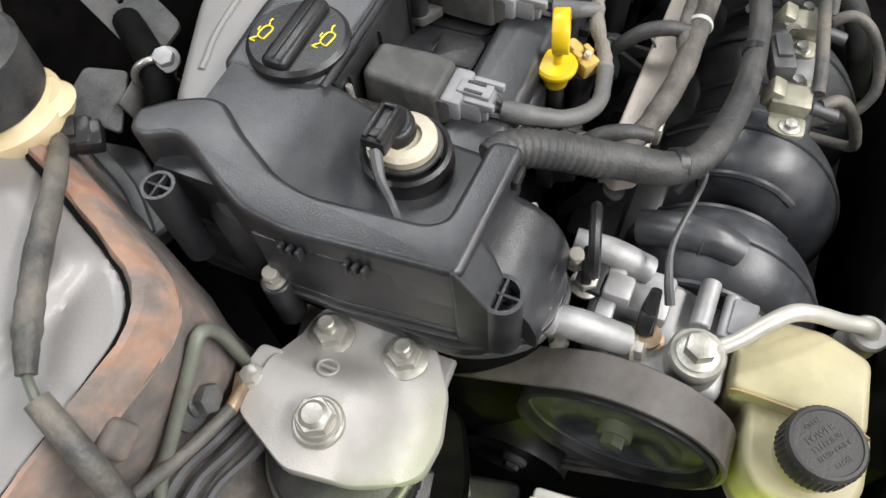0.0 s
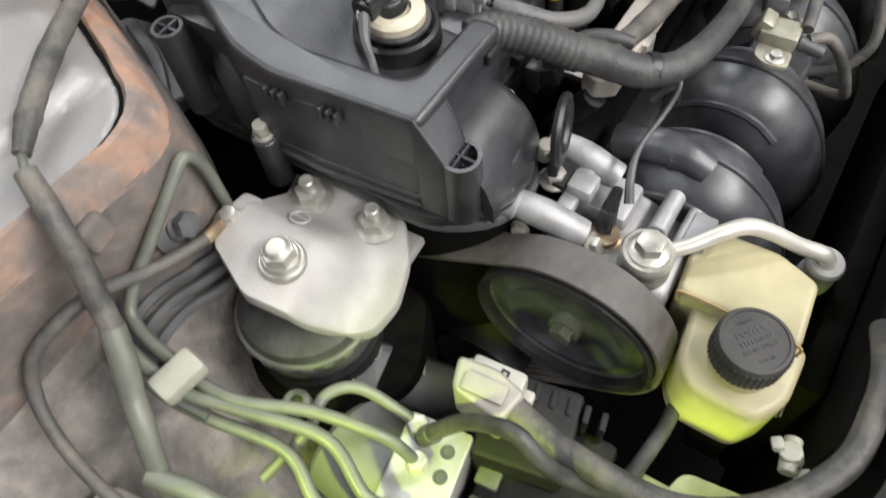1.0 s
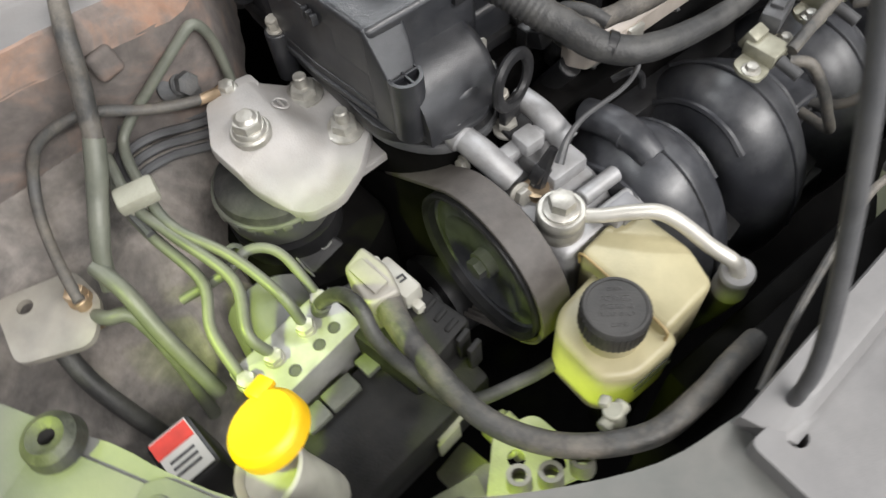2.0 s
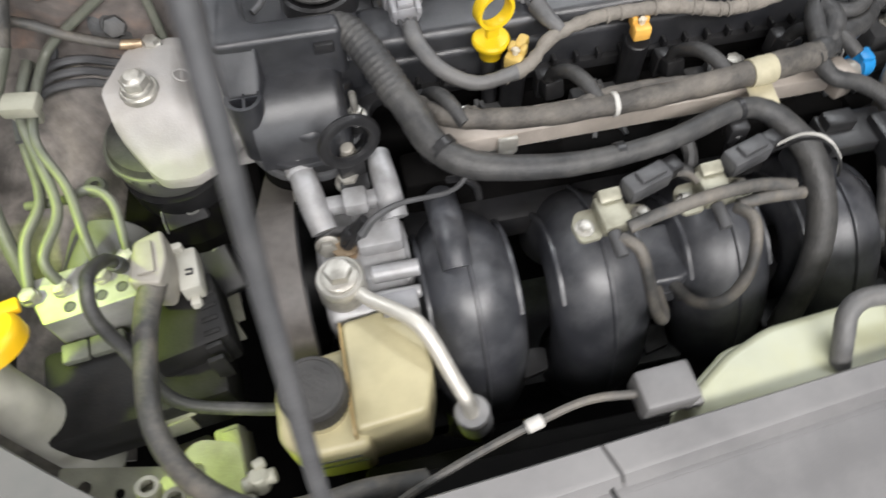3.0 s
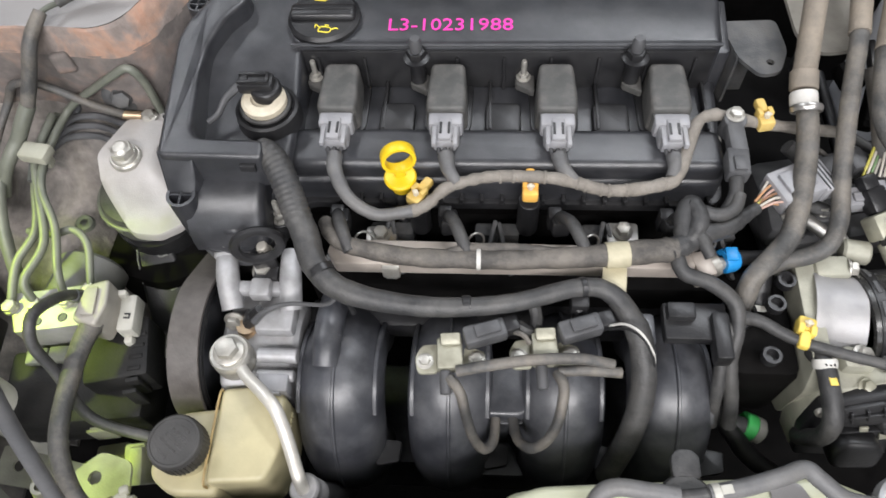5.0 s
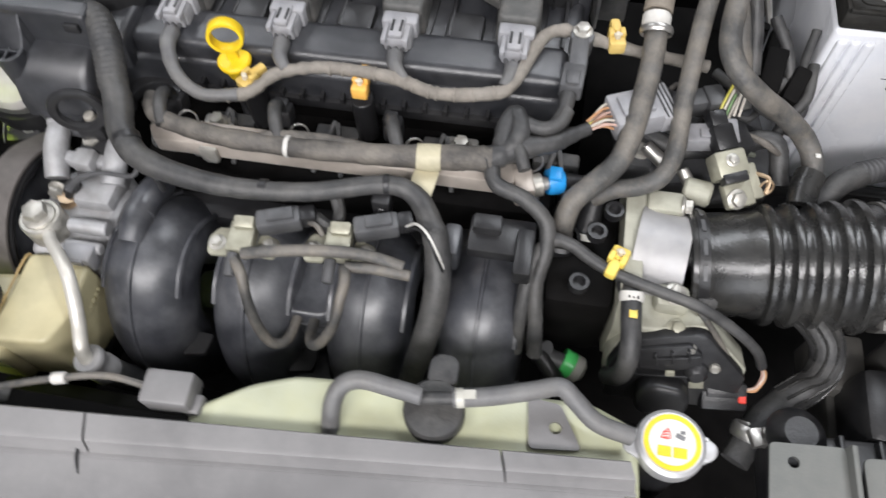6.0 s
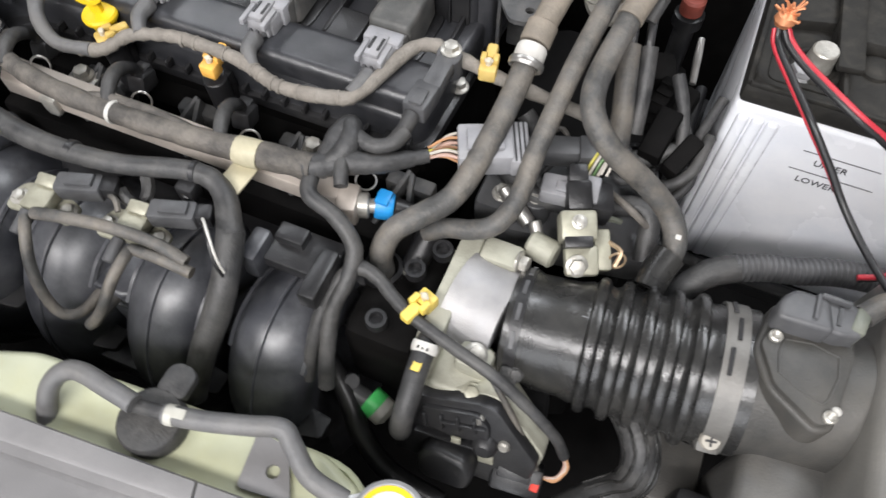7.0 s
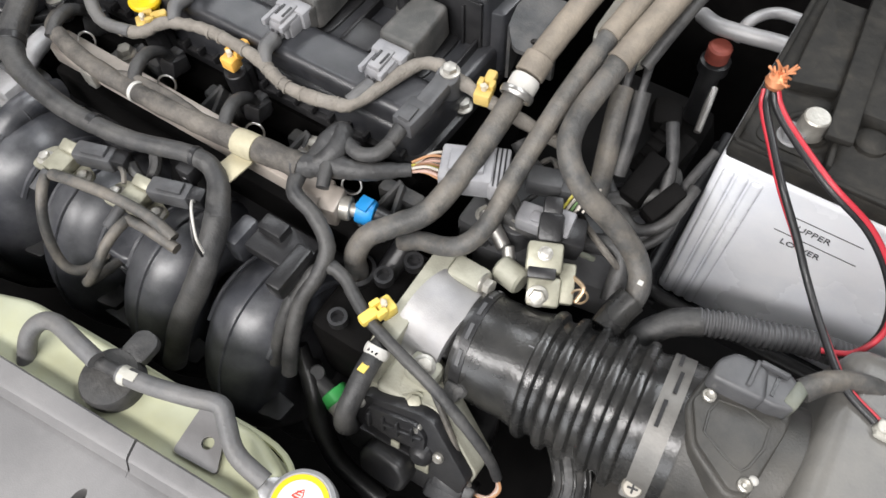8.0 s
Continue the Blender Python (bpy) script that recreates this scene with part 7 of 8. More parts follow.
part("end_cup", lathe([(0.012, 0), (0.0150, 0), (0.0150, 0.016), (0.012, 0.018)], pose(0.346, -0.143, 0.762)), BLACK, h1)
h2 = thing("heater_hose", (0.42, -0.05, 0.84), "dusty grey heater hose running beside its twin", "hose", "heater hoses")
part("upper_hose", tube([(0.458, 0.200, 0.925), (0.446, 0.110, 0.912), (0.437, 0.055, 0.898)], 0.0086, 14, 8, wobble=0.05), HOSETAN, h2)
part("hose", tube([(0.4375, 0.060, 0.8995), (0.436, 0.048, 0.895), (0.429, 0.005, 0.872), (0.424, -0.046, 0.842), (0.423, -0.078, 0.824), (0.415, -0.097, 0.813), (0.400, -0.104, 0.806), (0.382, -0.106, 0.800), (0.366, -0.110, 0.79)], 0.0074, 14, 8, wobble=0.03), HOSE, h2)
h3 = thing("heater_hose", (0.48, -0.03, 0.85), "long grey hose bending down to the intake boot", "hose", "heater hoses")
part("upper_hose", tube([(0.482, 0.200, 0.935), (0.466, 0.090, 0.920), (0.454, 0.036, 0.899)], 0.0096, 14, 8, wobble=0.05), HOSETAN, h3)
part("hose", tube([(0.4553, 0.042, 0.9015), (0.453, 0.030, 0.896), (0.448, -0.010, 0.880), (0.456, -0.030, 0.868), (0.476, -0.040, 0.854), (0.502, -0.040, 0.834), (0.524, -0.044, 0.815), (0.535, -0.058, 0.802), (0.533, -0.076, 0.792)], 0.0084, 14, 8, wobble=0.03), HOSE, h3)
part("dot", box(0.5345, -0.0590, 0.8135, 0.004, 0.004, 0.001, 0.0004), WHITE, h3, "white paint dot")
h4 = thing("thin_vent_tube", (0.48, 0.0, 0.86), "thin black vent tube clipped beside the hoses", "hose")
part("tube", tube([(0.492, 0.20, 0.925), (0.476, 0.100, 0.905), (0.466, 0.060, 0.880)], 0.0048, 10, 7), RUBBER, h4)
part("sleeve", tube([(0.459, 0.046, 0.868), (0.463, 0.030, 0.858), (0.470, 0.008, 0.838), (0.478, -0.016, 0.81)], [0.0075, 0.0080, 0.0080, 0.0075], 12, 6), HOSE, h4)
part("sleeve", tube([(0.472, 0.050, 0.868), (0.478, 0.028, 0.848), (0.482, 0.006, 0.826)], 0.0062, 10, 6), RUBBER, h4)
for x, y, z in ((0.458, 0.056, 0.872), (0.470, 0.056, 0.872)):
    part("fork", box(x, y, z, 0.006, 0.026, 0.009, 0.002, (35, 0, 12)), BLACK, h4)
guard = thing("bulkhead_shield", (0.43, 0.14, 0.86), "pale dusty steel shield under the hoses", "shield")
part("plate", sheet(rounded([(0.408, 0.175), (0.410, 0.095), (0.425, 0.074), (0.458, 0.078), (0.470, 0.170)], 0.012), [ring(0.430, 0.112, 0.006)], 0.852, 0.856), IVORYSTEEL, guard)
part("bolt", hexbolt((0.420, 0.096, 0.856), (0, 0, 1), 0.0055, 0.006), ZINC, guard)
holder = thing("pipe_holder", (0.37, 0.075, 0.85), "dark folded steel pipe holder with a hole", "bracket")
part("plate", sheet(rounded([(0.342, 0.110), (0.352, 0.066), (0.368, 0.045), (0.386, 0.048), (0.396, 0.074), (0.392, 0.112)], 0.007), [ring(0.379, 0.060, 0.0036, 12)], 0.856, 0.860), DIRTYSTEEL, holder)
part("fold", prism([(0.3415, 0.110), (0.3515, 0.066), (0.354, 0.067), (0.344, 0.111)], 0.80, 0.8585, 0.001), DIRTYSTEEL, holder)
part("leg", box(0.366, 0.100, 0.82, 0.030, 0.006, 0.075, 0.002), DIRTYSTEEL, holder)
# loom beside the throttle
tl = thing("throttle_loom", (0.40, -0.18, 0.79), "black taped throttle loom crossing the flange", "cable")
part("trunk", tube([(0.322, -0.228, 0.735), (0.322, -0.206, 0.770), (0.325, -0.180, 0.792), (0.336, -0.162, 0.802), (0.352, -0.162, 0.801), (0.368, -0.170, 0.798), (0.386, -0.178, 0.796), (0.420, -0.187, 0.794), (0.452, -0.194, 0.790), (0.482, -0.201, 0.774), (0.503, -0.206, 0.755), (0.513, -0.210, 0.736)], [0.0052, 0.0054, 0.0058, 0.0056, 0.0052, 0.0050, 0.0046, 0.0045, 0.0044, 0.0042, 0.0040, 0.0038], 12, 8, wobble=0.08), RUBBER, tl)
part("side_lead", tube([(0.452, -0.196, 0.788), (0.470, -0.206, 0.768), (0.486, -0.216, 0.746), (0.498, -0.224, 0.728)], 0.0024, 8, 8), HOSE, tl, "thin grey lead")
for k in range(3):
    part("bare_wire", tube([(0.513, -0.210, 0.737), (0.516 + 0.001 * k, -0.215, 0.728), (0.513, -0.222 - 0.001 * k, 0.720), (0.504, -0.225, 0.719)], 0.0014, 6, 6), WIREC[(1, 2, 5)[k]], tl)
pl = part("plug", box(0.487, -0.230, 0.716, 0.036, 0.022, 0.022, 0.003, (30, 0, 6)), BLACK, tl, "black four-way plug")
part("latch", box(0.485, -0.232, 0.728, 0.024, 0.010, 0.004, 0.001, (30, 0, 6)), BLACK, pl)
part("lock", box(0.501, -0.2345, 0.7235, 0.006, 0.007, 0.005, 0.001), REDINK, pl, "small red lock tab")
loom_clip((0.389, -0.165, 0.795), CLIPY, "yellow plastic clip on the throttle loom", 160, 1.05)
pcv = thing("coolant_stub", (0.36, -0.13, 0.76), "black stub with a zinc hex plug beside the throttle", "fitting")
part("stub", rod((0.368, -0.104, 0.786), (0.365, -0.133, 0.770), 0.0095), BLACK, pcv)
part("hex", hexbolt((0.365, -0.134, 0.769), (-0.05, -0.7, 0.7), 0.0068, 0.007, 1.1), ZINC, pcv)
wh = thing("coolant_bypass_hose", (0.40, -0.21, 0.75), "short curved black hose with a white clamp band and yellow tag", "hose")
part("hose", tube([(0.398, -0.178, 0.782), (0.4015, -0.194, 0.788), (0.4025, -0.209, 0.786), (0.4040, -0.224, 0.781), (0.4042, -0.236, 0.772), (0.4030, -0.240, 0.756), (0.401, -0.237, 0.738), (0.398, -0.230, 0.720)], 0.0078, 14, 8), RUBBER, wh)
part("clamp", torus(along((0.4015, -0.192, 0.7885), (0.4022, -0.203, 0.784)) @ Matrix.Diagonal((1, 1, 3.4, 1)), 0.0084, 0.0012), WHITE, wh, "white printed clamp band")
for k in range(3):
    part("print", box(0.3985 + 0.0032 * k, -0.195, 0.7966, 0.0012, 0.005, 0.0006, 0, (-22, 0, 0)), BLACK, wh)
part("tag", box(0.4025, -0.2085, 0.7942, 0.006, 0.007, 0.0016, 0.0005, (-10, 0, 0)), CLIPY, wh, "yellow paper tag")
gc = thing("purge_valve", (0.355, -0.225, 0.69), "black purge pipe with a green and white cap", "valve")
part("pipe", tube([(0.325, -0.205, 0.725), (0.338, -0.214, 0.712), (0.352, -0.226, 0.700), (0.366, -0.240, 0.688), (0.395, -0.255, 0.675), (0.44, -0.26, 0.665)], [0.0075, 0.0075, 0.0085, 0.0085, 0.0085, 0.0085], 12, 6), BLACK, gc)
part("elbow", joined(rod((0.345, -0.216, 0.704), (0.362, -0.218, 0.699), 0.0085), rod((0.337, -0.206, 0.700), (0.348, -0.213, 0.715), 0.0065)), DARKGREY, gc)
part("collar", rod((0.361, -0.2150, 0.698), (0.371, -0.2180, 0.695), 0.0120), GREEN, gc, "bright green collar")
part("end", lathe([(0, 0), (0.0120, 0), (0.0115, 0.007), (0.007, 0.0105), (0, 0.011)], along((0.371, -0.2180, 0.695), (0.384, -0.2220, 0.691))), WHITE, gc, "white rounded end")

# switch valve and looms near the battery
sv = thing("purge_solenoid", (0.468, -0.08, 0.79), "pale zinc bracketed solenoid with a black plug", "valve")
svm = pose(0.469, -0.077, 0.800, 22, 0, 24)


def sput(b):
    b.transform(svm)
    return b


part("bracket", sput(joined(box(0, 0.006, 0.004, 0.026, 0.022, 0.020, 0.003), box(0.002, -0.018, 0.002, 0.024, 0.022, 0.010, 0.003), box(0.018, -0.010, -0.004, 0.012, 0.030, 0.012, 0.002))), BRACKET, sv)
part("gap", sput(box(-0.001, -0.006, 0.010, 0.020, 0.008, 0.010, 0.001)), BLACK, sv)
part("bolt", sput(hexbolt((-0.002, -0.022, 0.006), (0, -0.3, 1), 0.006, 0.007)), ZINC, sv)
part("bolt", sput(hexbolt((0.000, 0.008, 0.014), (0, 0, 1), 0.004, 0.004)), ZINC, sv)
part("plug", sput(joined(box(0.002, 0.028, 0.004, 0.018, 0.022, 0.016, 0.003), box(0.002, 0.044, 0.004, 0.014, 0.014, 0.012, 0.002))), BLACK, sv)
part("clip", sput(joined(torus(pose(0.028, -0.018, 0.0, 40, 0, 0), 0.006, 0.001, 16, 6), tube([(0.022, -0.004, 0.0), (0.030, -0.012, 0.004), (0.026, -0.022, 0.0)], 0.0018, 6, 4))), BRASS, sv)
gl = thing("gearbox_loom", (0.46, 0.0, 0.80), "tangle of black plugs and taped leads above the gearbox", "cable")
part("plug", joined(box(0.436, -0.014, 0.806, 0.030, 0.018, 0.018, 0.003, (0, 0, 18)), box(0.456, -0.010, 0.806, 0.016, 0.022, 0.022, 0.002, (0, 0, 18))), DARKGREY, gl)
# Second plug is darker than its black plastic, to paint in the shadowed gap.
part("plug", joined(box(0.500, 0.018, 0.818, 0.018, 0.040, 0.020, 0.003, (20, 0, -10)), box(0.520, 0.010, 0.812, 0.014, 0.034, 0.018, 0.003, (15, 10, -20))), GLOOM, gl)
for k, pts in enumerate(([(0.40, 0.005, 0.812), (0.42, -0.004, 0.800), (0.450, -0.010, 0.796), (0.48, -0.002, 0.80), (0.52, 0.02, 0.81)], [(0.46, 0.03, 0.80), (0.49, 0.0, 0.802), (0.512, -0.012, 0.80), (0.53, 0.0, 0.81), (0.535, 0.03, 0.82)],
                          [(0.39, -0.03, 0.79), (0.43, -0.045, 0.785), (0.47, -0.035, 0.78), (0.51, -0.03, 0.79), (0.52, -0.06, 0.77)], [(0.498, 0.06, 0.84), (0.512, 0.035, 0.825), (0.520, 0.0, 0.80), (0.510, -0.03, 0.78)], [(0.535, 0.06, 0.83), (0.528, 0.03, 0.815), (0.532, 0.0, 0.80), (0.52, -0.02, 0.79)])):
    part("lead", tube(pts, (0.007, 0.0045, 0.008, 0.005, 0.004)[k], 10, 6, wobble=0.1), RUBBER, gl)
for k in range(4):
    part("wire", tube([(0.458 + 0.003 * k, -0.030, 0.806), (0.462 + 0.003 * k, -0.018, 0.818), (0.468 + 0.003 * k, -0.004, 0.826)], 0.0012, 6, 4), WIREC[(0, 2, 4, 2)[k]], gl)
blk = thing("selector_plug", (0.49, 0.06, 0.79), "black ribbed plug pair with a silver lever over the gearbox", "connector")
# Shells take the near-black too: shadow between hoses and battery put into colour.
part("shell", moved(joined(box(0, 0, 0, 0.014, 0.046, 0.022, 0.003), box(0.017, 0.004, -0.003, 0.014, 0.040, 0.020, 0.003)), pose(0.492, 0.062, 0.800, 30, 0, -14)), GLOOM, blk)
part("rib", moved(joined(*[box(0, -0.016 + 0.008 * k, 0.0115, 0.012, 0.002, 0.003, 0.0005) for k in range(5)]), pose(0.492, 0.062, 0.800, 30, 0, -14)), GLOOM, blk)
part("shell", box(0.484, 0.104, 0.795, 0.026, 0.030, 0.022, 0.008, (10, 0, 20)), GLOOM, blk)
part("lever", tube([(0.507, 0.146, 0.802), (0.509, 0.128, 0.798), (0.512, 0.106, 0.790)], [0.0028, 0.0034, 0.003], 8, 4), STEEL, blk)
part("loop", tube([(0.500, 0.030, 0.790), (0.515, 0.022, 0.796), (0.522, 0.036, 0.800), (0.516, 0.052, 0.800), (0.506, 0.050, 0.795)], 0.0032, 8, 6), RUBBER, blk)
for k in range(7):
    a = random.uniform(0, 6.28)
    x, y = 0.425 + 0.012 * k, -0.01 + 0.03 * math.sin(a)
    part("lead", tube([(x - 0.03, y + 0.03 * math.cos(a), 0.782), (x - 0.01, y + 0.006, 0.795 + 0.006 * math.sin(3 * a)), (x + 0.012, y - 0.012, 0.798), (x + 0.034, y - 0.02 * math.cos(a), 0.786)], random.uniform(0.0018, 0.0036), 8, 6, wobble=0.1), (RUBBER, TAPE, BLACK, PIPE)[k % 4], blk)
ctl = thing("gearbox_sensor", (0.45, -0.045, 0.80), "grey gearbox sensor plug with two pale wires", "sensor")
part("body", moved(joined(box(0, 0, 0, 0.032, 0.018, 0.018, 0.003), box(0.020, 0.001, 0.001, 0.012, 0.022, 0.020, 0.002), box(0.002, -0.002, 0.010, 0.014, 0.008, 0.004, 0.001)), pose(0.448, -0.048, 0.806, 8, 0, 8)), GREY, ctl)
part("socket", box(0.474, -0.046, 0.802, 0.020, 0.026, 0.022, 0.003, (0, 10, 20)), BLACK, ctl)
for k in range(2):
    part("wire", tube([(0.470 + 0.004 * k, -0.030, 0.815), (0.472 + 0.004 * k, -0.020, 0.823), (0.474 + 0.004 * k, -0.012, 0.826)], 0.0011, 6, 4), WIREC[2], ctl)
for p0, p1, r in (((0.405, -0.052, 0.792), (0.432, -0.068, 0.780), 0.006), ((0.436, -0.070, 0.790), (0.452, -0.092, 0.778), 0.005)):
    single("gearbox_pipe", rod(p0, p1, r, 14, 0.001), STEEL, p0, "short dull metal pipe above the gearbox", "pipe")
gt = thing("gearbox", (0.45, -0.03, 0.72), "dusty cast gearbox top with bolts", "gearbox")
part("casting", joined(box(0.455, -0.010, 0.735, 0.13, 0.10, 0.05, 0.012, (0, 0, 10)), rod((0.43, -0.045, 0.75), (0.43, -0.045, 0.785), 0.012), rod((0.41, -0.06, 0.765), (0.425, -0.03, 0.775), 0.009), box(0.40, -0.045, 0.765, 0.03, 0.04, 0.03, 0.006)), DARKGREY, gt)
for p in ((0.430, -0.045, 0.785), (0.404, -0.050, 0.780), (0.448, -0.030, 0.770)):
    part("bolt", hexbolt(p, (0, 0, 1), 0.006, 0.007), ZINC, gt)

# ---- battery ----
bat = thing("battery", (0.64, 0.13, 0.66), "white-cased car battery with a dirty black top", "battery")
part("case", box(0.657, 0.128, 0.750, 0.234, 0.174, 0.200, 0.005, seg=3), BATWHITE, bat)
lid = part("lid", joined(box(0.657, 0.128, 0.8585, 0.232, 0.172, 0.018, 0.004), box(0.664, 0.142, 0.872, 0.150, 0.085, 0.016, 0.004)), BATTOP, bat, "grimy black battery lid")
for k in range(3):
    part("rib", box(0.5500 + 0.0105 * k, 0.0405, 0.748, 0.0088, 0.006, 0.186, 0.0028, seg=3), BATWHITE, bat)
part("rim", joined(box(0.657, 0.0435, 0.8685, 0.226, 0.004, 0.004, 0.0012), box(0.5435, 0.128, 0.8685, 0.004, 0.168, 0.004, 0.0012)), BATTOP, lid)
part("well", prism([(0.553, 0.052), (0.602, 0.052), (0.602, 0.104), (0.553, 0.100)], 0.8672, 0.8690, 0.0008, 0.008), BATTOP, lid)
part("ridge", box(0.600, 0.078, 0.872, 0.004, 0.062, 0.010, 0.0015, (0, 0, 6)), BATTOP, lid)
part("plateau", prism([(0.556, 0.106), (0.594, 0.116), (0.590, 0.205), (0.552, 0.205)], 0.867, 0.876, 0.002, 0.004), BATTOP, lid)
part("post", lathe([(0, 0), (0.0105, 0), (0.0090, 0.018), (0.008, 0.019), (0, 0.019)], pose(0.583, 0.075, 0.8665), 24), ZINC, lid, "dull lead battery post")
part("post_collar", torus(pose(0.583, 0.075, 0.868), 0.016, 0.003), BATTOP, lid)
part("terminal_nut", hexbolt((0.575, 0.066, 0.868), (0, 0, 1), 0.009, 0.007, 1.15), ALU, lid)
for k in range(3):
    part("vent_plug", lathe([(0, 0.004), (0.006, 0.004), (0.010, 0.002), (0.0105, 0), (0, 0)], pose(0.622 + 0.035 * k, (0.089, 0.056, 0.084)[k], 0.8675) @ Matrix.Diagonal((1.15, 1.15, 1.3, 1)), 24), BATTOP, lid)
part("hold_down", box(0.594, 0.150, 0.881, 0.018, 0.170, 0.006, 0.002, (0, 0, 5)), BATTOP, bat, "black hold-down strap")
lettering("level_word", "UPPER", 0.0086, pose(0.622, 0.0405, 0.814, 90, 0, 0), INK, bat, 0.0002)
lettering("level_word", "LOWER", 0.0086, pose(0.620, 0.0405, 0.793, 90, 0, 0), INK, bat, 0.0002)
part("level_line", joined(box(0.626, 0.0407, 0.8235, 0.054, 0.0004, 0.0006, 0), box(0.627, 0.0407, 0.8025, 0.060, 0.0004, 0.0006, 0)), INK, bat)
tray = thing("battery_tray", (0.655, 0.128, 0.64), "black battery tray with a raised rim", "tray")
part("floor", box(0.655, 0.128, 0.645, 0.27, 0.21, 0.012, 0.003), BLACK, tray)
part("rim", tube([(0.790, 0.024, 0.664), (0.66, 0.024, 0.664), (0.550, 0.025, 0.664), (0.534, 0.034, 0.664), (0.530, 0.060, 0.664), (0.530, 0.230, 0.664)], 0.006, 10, 6), BLACK, tray)
part("skirt", joined(box(0.664, 0.025, 0.652, 0.236, 0.005, 0.022, 0.001), box(0.530, 0.138, 0.652, 0.005, 0.19, 0.022, 0.001)), BLACK, tray)
cond = thing("battery_conduit", (0.60, -0.03, 0.79), "black corrugated conduit lying below the battery", "cable")
part("ribbed", tube([(0.580, -0.046, 0.780), (0.588, -0.043, 0.780), (0.603, -0.037, 0.780), (0.625, -0.030, 0.779), (0.647, -0.021, 0.778), (0.669, -0.015, 0.776), (0.70, -0.008, 0.77)], 0.0088, 16, 8, ridge=(0.0042, 0.0016)), DARKGREY, cond)
part("taped_end", tube([(0.548, -0.080, 0.765), (0.555, -0.068, 0.772), (0.568, -0.054, 0.777), (0.584, -0.045, 0.780)], [0.009, 0.010, 0.0105, 0.0104], 14, 6, wobble=0.06), RUBBER, cond)
wires = thing("jumper_lead", (0.55, 0.068, 0.87), "red and black twin lead with a frayed copper end", "cable")
WA = [(0.547, 0.067, 0.898), (0.551, 0.058, 0.892), (0.566, 0.034, 0.889), (0.584, 0.008, 0.884), (0.606, -0.008, 0.866), (0.624, -0.022, 0.850), (0.646, -0.047, 0.842), (0.668, -0.074, 0.842), (0.690, -0.086, 0.842)]
WB = [(0.551, 0.066, 0.898), (0.557, 0.060, 0.893), (0.572, 0.048, 0.889), (0.606, 0.024, 0.885), (0.643, 0.019, 0.866), (0.672, 0.010, 0.838), (0.684, -0.006, 0.815), (0.678, -0.022, 0.798), (0.66, -0.03, 0.792)]
for pts, first, turn, r in ((WA, 180, 95, 0.0016), (WB, 20, 40, 0.0021)):
    part("black_core", tube(pts, 0.0025, 10, 8), BLACK, wires)
    wound = []
    for k, p in enumerate(pts):
        run = (Vector(pts[min(k + 1, 8)]) - Vector(pts[max(k - 1, 0)])).normalized()
        across = run.cross(Vector((0, 0, 1))).normalized()
        a = radians(first + turn * k / 8 * 2)
        wound.append(Vector(p) + (across * -math.cos(a) + across.cross(run) * math.sin(a)) * 0.0027)
    part("red_core", tube(wound, r, 10, 8), RED, wires, "red insulated core")
fray = [tube([(0.549, 0.067, 0.897), (0.549 + random.uniform(-0.005, 0.005), 0.071 + random.uniform(-0.004, 0.005), 0.903 + random.uniform(-0.003, 0.004)), (0.549 + random.uniform(-0.009, 0.009), 0.074 + random.uniform(-0.009, 0.008), 0.907 + random.uniform(-0.006, 0.008))], 0.0009, 5, 3) for _ in range(42)]
part("frayed_end", lathe([(0, -0.006), (0.006, -0.004), (0.0075, 0.0), (0.006, 0.004), (0, 0.006)], pose(0.549, 0.071, 0.903), 10), COPPER, wires, "frayed copper strands")
for strand in fray[:26]:
    part("strand", strand, COPPER, wires)
rd = thing("drain_valve", (0.491, 0.212, 0.75), "black pipe stub with a worn red cap", "fitting")
part("cap", lathe([(0, 0.014), (0.010, 0.014), (0.012, 0.012), (0.012, 0.0), (0, 0)], pose(0.491, 0.209, 0.774) @ Matrix.Diagonal((0.90, 0.90, 1.1, 1)), 24), REDCAP, rd, "worn red cap")
part("stub", joined(lathe([(0, 0), (0.014, 0), (0.014, 0.012), (0.010, 0.014), (0, 0.014)], pose(0.491, 0.212, 0.757)), rod((0.491, 0.212, 0.65), (0.491, 0.212, 0.76), 0.010)), BLACK, rd)
single("ac_pipe", tube([(0.462, 0.235, 0.79), (0.480, 0.219, 0.799), (0.510, 0.221, 0.800), (0.543, 0.226, 0.800), (0.62, 0.236, 0.79)], 0.0075, 12, 6), MATTALU, (0.5, 0.22, 0.79), "bare aluminium pipe behind the battery", "pipe")
single("ac_pipe", tube([(0.498, 0.226, 0.785), (0.502, 0.236, 0.800), (0.516, 0.257, 0.801), (0.541, 0.263, 0.800), (0.62, 0.275, 0.79)], 0.0052, 12, 6), MATTALU, (0.52, 0.26, 0.79), "thin bent aluminium pipe behind the battery", "pipe")

# ---- coolant tank, radiator cap and hose ----
tank = thing("coolant_tank", (0.25, -0.31, 0.74), "milky yellow-green coolant overflow tank behind the shield", "tank")
part("body", prism([(0.108, -0.332), (0.145, -0.308), (0.175, -0.297), (0.215, -0.294), (0.300, -0.288), (0.375, -0.283), (0.408, -0.296), (0.412, -0.345), (0.11, -0.345)], 0.715, 0.806, 0.011, 0.008, seg=4), TANK, tank)
part("seam", tube([(0.112, -0.331, 0.768), (0.147, -0.306, 0.768), (0.177, -0.295, 0.768), (0.302, -0.286, 0.768), (0.377, -0.281, 0.768), (0.409, -0.296, 0.768)], 0.0025, 6, 5), TANK, tank)
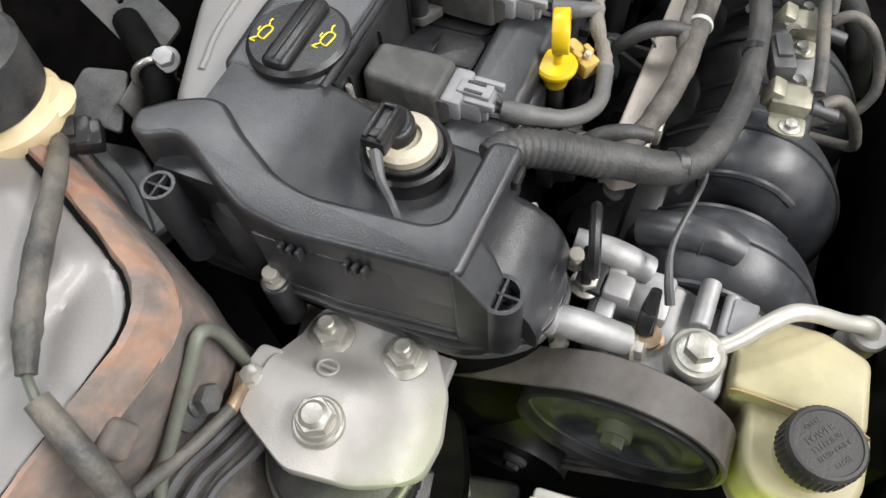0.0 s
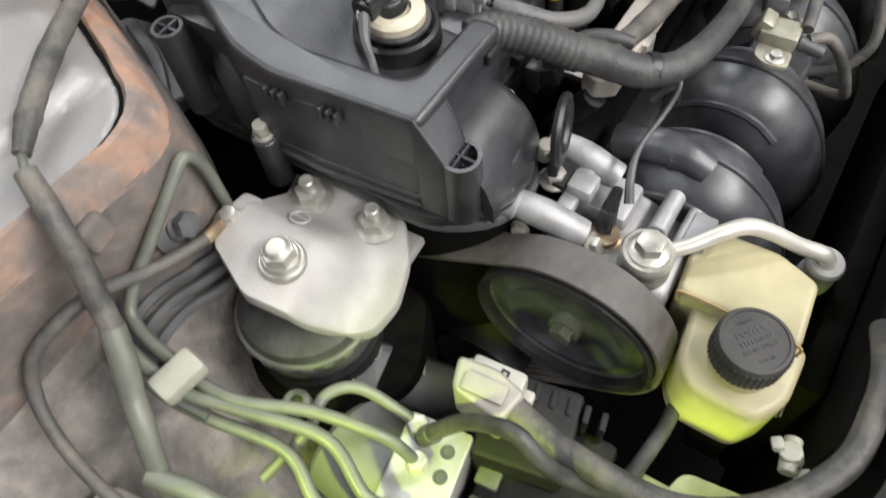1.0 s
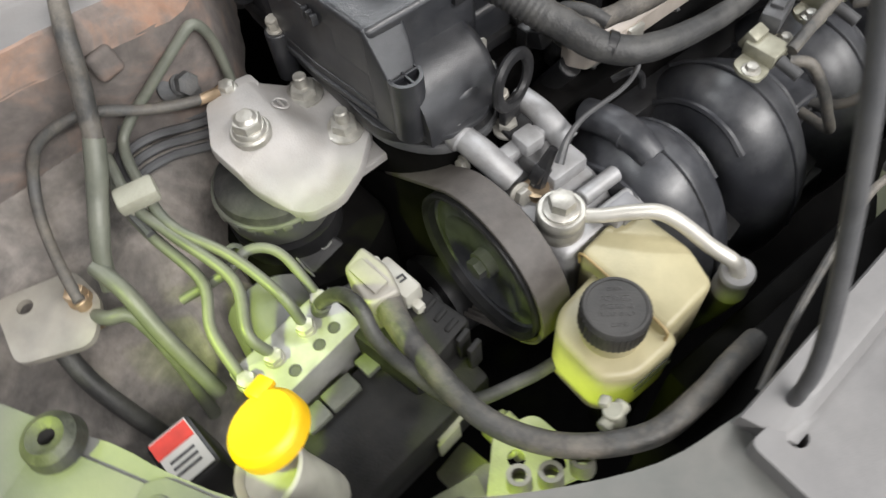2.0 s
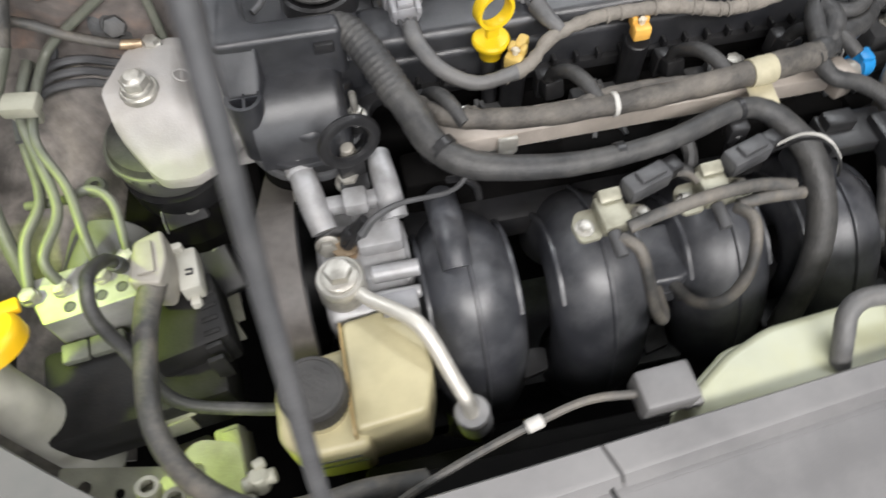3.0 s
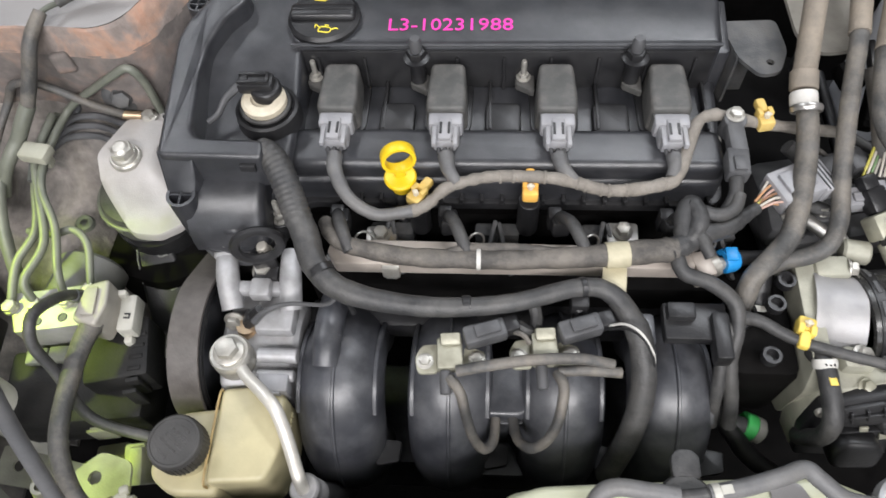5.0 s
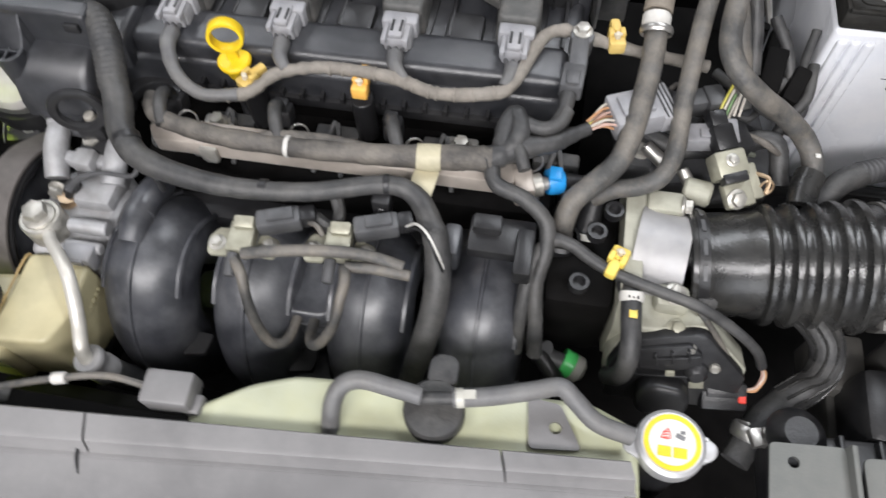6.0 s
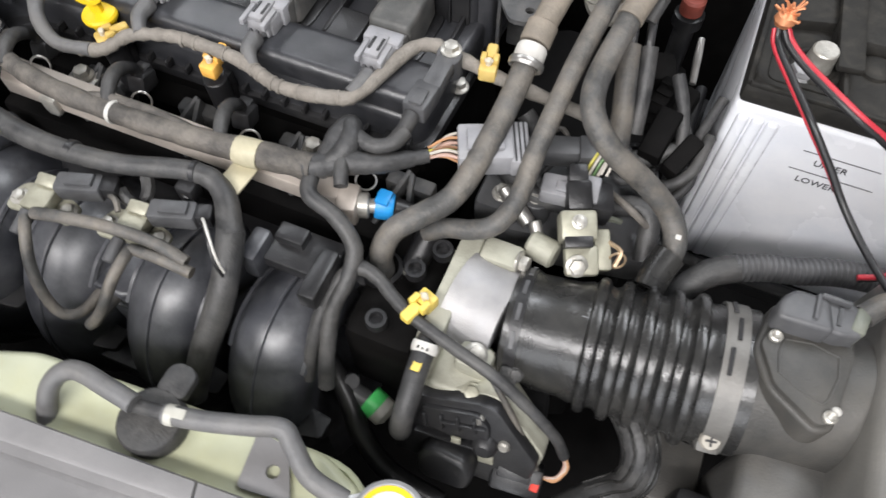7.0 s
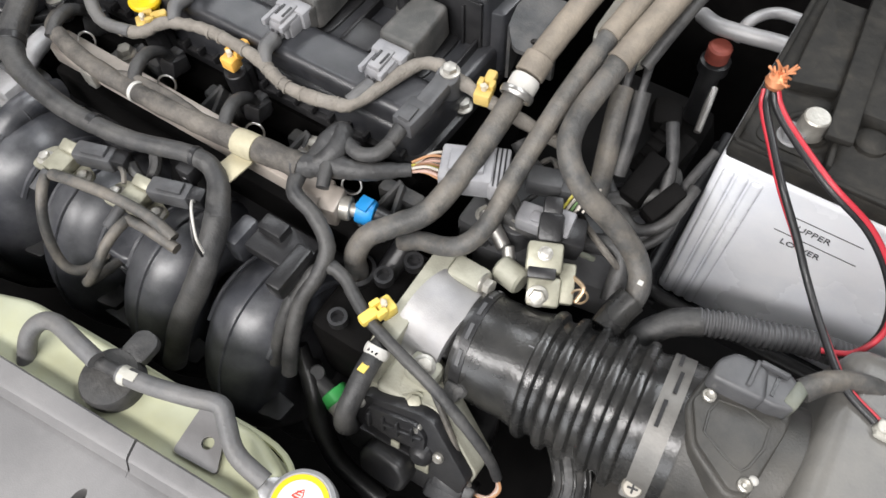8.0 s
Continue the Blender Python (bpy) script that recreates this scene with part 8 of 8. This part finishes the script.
part("tab", sheet(rounded([(0.334, -0.288), (0.356, -0.290), (0.372, -0.318), (0.338, -0.322)], 0.004), [ring(0.354, -0.306, 0.0042)], 0.8065, 0.8095), PANEL, tank, "grey mounting tab")
tc = part("cap", lathe([(0, 0.014), (0.019, 0.014), (0.0205, 0.012), (0.0205, 0), (0, 0)], pose(0.274, -0.309, 0.806, 0, 0, 0), 32), RUBBER, tank, "black push-on tank cap")
part("cap_tab", prism([(0.266, -0.292), (0.286, -0.292), (0.286, -0.276), (0.281, -0.271), (0.271, -0.271), (0.266, -0.276)], 0.814, 0.820, 0.0015, 0.004), RUBBER, tc)
part("spout", rod((0.262, -0.306, 0.825), (0.290, -0.303, 0.830), 0.0045), RUBBER, tc)
oh = thing("overflow_hose", (0.30, -0.30, 0.83), "grey rubber overflow hose along the coolant tank", "hose")
part("hose", tube([(0.207, -0.332, 0.802), (0.208, -0.318, 0.821), (0.213, -0.307, 0.829), (0.225, -0.302, 0.832), (0.247, -0.304, 0.832), (0.266, -0.306, 0.831)], 0.0062, 14, 8), SLEEVE, oh)
part("hose", tube([(0.286, -0.304, 0.831), (0.310, -0.299, 0.832), (0.336, -0.291, 0.832), (0.353, -0.285, 0.830), (0.363, -0.291, 0.827), (0.379, -0.302, 0.822), (0.402, -0.305, 0.815)], 0.0062, 14, 8), SLEEVE, oh)
part("collar", joined(tube([(0.288, -0.3036, 0.8311), (0.293, -0.3026, 0.8313)], 0.0066, 14, 3), box(0.2965, -0.3018, 0.8378, 0.008, 0.006, 0.0010, 0.0003, (0, 0, 10))), NECK, oh, "pale paint mark")
rad = thing("pressure_cap", (0.430, -0.302, 0.80), "aluminium radiator cap with a yellow and white warning label", "cap")
part("neck", rod((0.428, -0.304, 0.70), (0.428, -0.304, 0.803), 0.018, 28), BLACK, rad)
CAPC = (0.428, -0.304)
rcap = part("cap", joined(lathe([(0, 0.0085), (0.0195, 0.0085), (0.0220, 0.0065), (0.0228, 0.002), (0.0228, -0.003), (0.020, -0.003), (0, -0.001)], pose(*CAPC, 0.805), 40),
                          prism([(CAPC[0] + x, CAPC[1] + y) for x, y in ((-0.030, -0.008), (-0.018, -0.013), (0.018, -0.011), (0.030, -0.004), (0.031, 0.004), (0.020, 0.011), (-0.016, 0.012), (-0.030, 0.002))], 0.803, 0.8075, 0.0015, 0.004)), MACHINED, rad)
for y in (-0.007, 0.007):
    part("notch", box(CAPC[0] + 0.0225, CAPC[1] + y, 0.806, 0.003, 0.002, 0.007, 0.0005), MACHINED, rcap)
part("label_ring", lathe([(0.0150, 0), (0.0182, 0), (0.0182, 0.0006), (0.0150, 0.0006)], pose(*CAPC, 0.8136), 40), YELLOW, rcap, "yellow label ring")
part("label_disc", lathe([(0, 0), (0.0149, 0), (0.0149, 0.0004), (0, 0.0004)], pose(*CAPC, 0.8136), 40), LABEL, rcap)
part("label_bar", joined(box(CAPC[0] - 0.0050, CAPC[1] - 0.0065, 0.8143, 0.0085, 0.0065, 0.0004, 0), box(CAPC[0] + 0.0050, CAPC[1] - 0.0065, 0.8143, 0.0085, 0.0065, 0.0004, 0)), YELLOW, rcap)
part("warning_mark", joined(tube([(CAPC[0] - 0.0075, CAPC[1] + 0.002, 0.8142), (CAPC[0] - 0.0030, CAPC[1] + 0.0085, 0.8142), (CAPC[0] - 0.0015, CAPC[1] + 0.002, 0.8142), (CAPC[0] - 0.0075, CAPC[1] + 0.002, 0.8142)], 0.0004, 5, 2), *[box(CAPC[0] - 0.0045, CAPC[1] + 0.0025 + 0.0018 * k, 0.8142, 0.0036, 0.0007, 0.0003, 0, (0, 0, 12)) for k in range(3)]), REDINK, rcap)
part("warning_mark", joined(box(CAPC[0] + 0.0050, CAPC[1] + 0.004, 0.8142, 0.006, 0.0030, 0.0003, 0, (0, 0, -20)), box(CAPC[0] + 0.0065, CAPC[1] + 0.0070, 0.8142, 0.0030, 0.0022, 0.0003, 0)), GREYINK, rcap)
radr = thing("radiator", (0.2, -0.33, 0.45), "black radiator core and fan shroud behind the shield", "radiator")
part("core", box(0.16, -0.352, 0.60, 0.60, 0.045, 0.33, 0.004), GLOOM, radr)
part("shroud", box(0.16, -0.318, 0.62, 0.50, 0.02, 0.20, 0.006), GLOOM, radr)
latch = thing("hood_cable_box", (0.095, -0.325, 0.80), "grey plastic hood cable joint box on the tank edge", "box")
part("case", joined(box(0.096, -0.325, 0.813, 0.034, 0.024, 0.022, 0.003, (0, 0, 3)), box(0.112, -0.330, 0.806, 0.012, 0.014, 0.010, 0.002)), PANEL, latch)
hc = thing("hood_cable", (0.0, -0.33, 0.81), "thin grey hood release cable with a white sleeve", "cable")
part("cable", tube([(0.080, -0.325, 0.816), (0.050, -0.323, 0.817), (0.018, -0.329, 0.815), (-0.020, -0.338, 0.808), (-0.055, -0.348, 0.800), (-0.09, -0.36, 0.79)], 0.0026, 8, 8), HOSE, hc)
part("sleeve", rod((0.012, -0.3303, 0.8143), (0.022, -0.3283, 0.8153), 0.0042), WHITE, hc, "white marker sleeve")
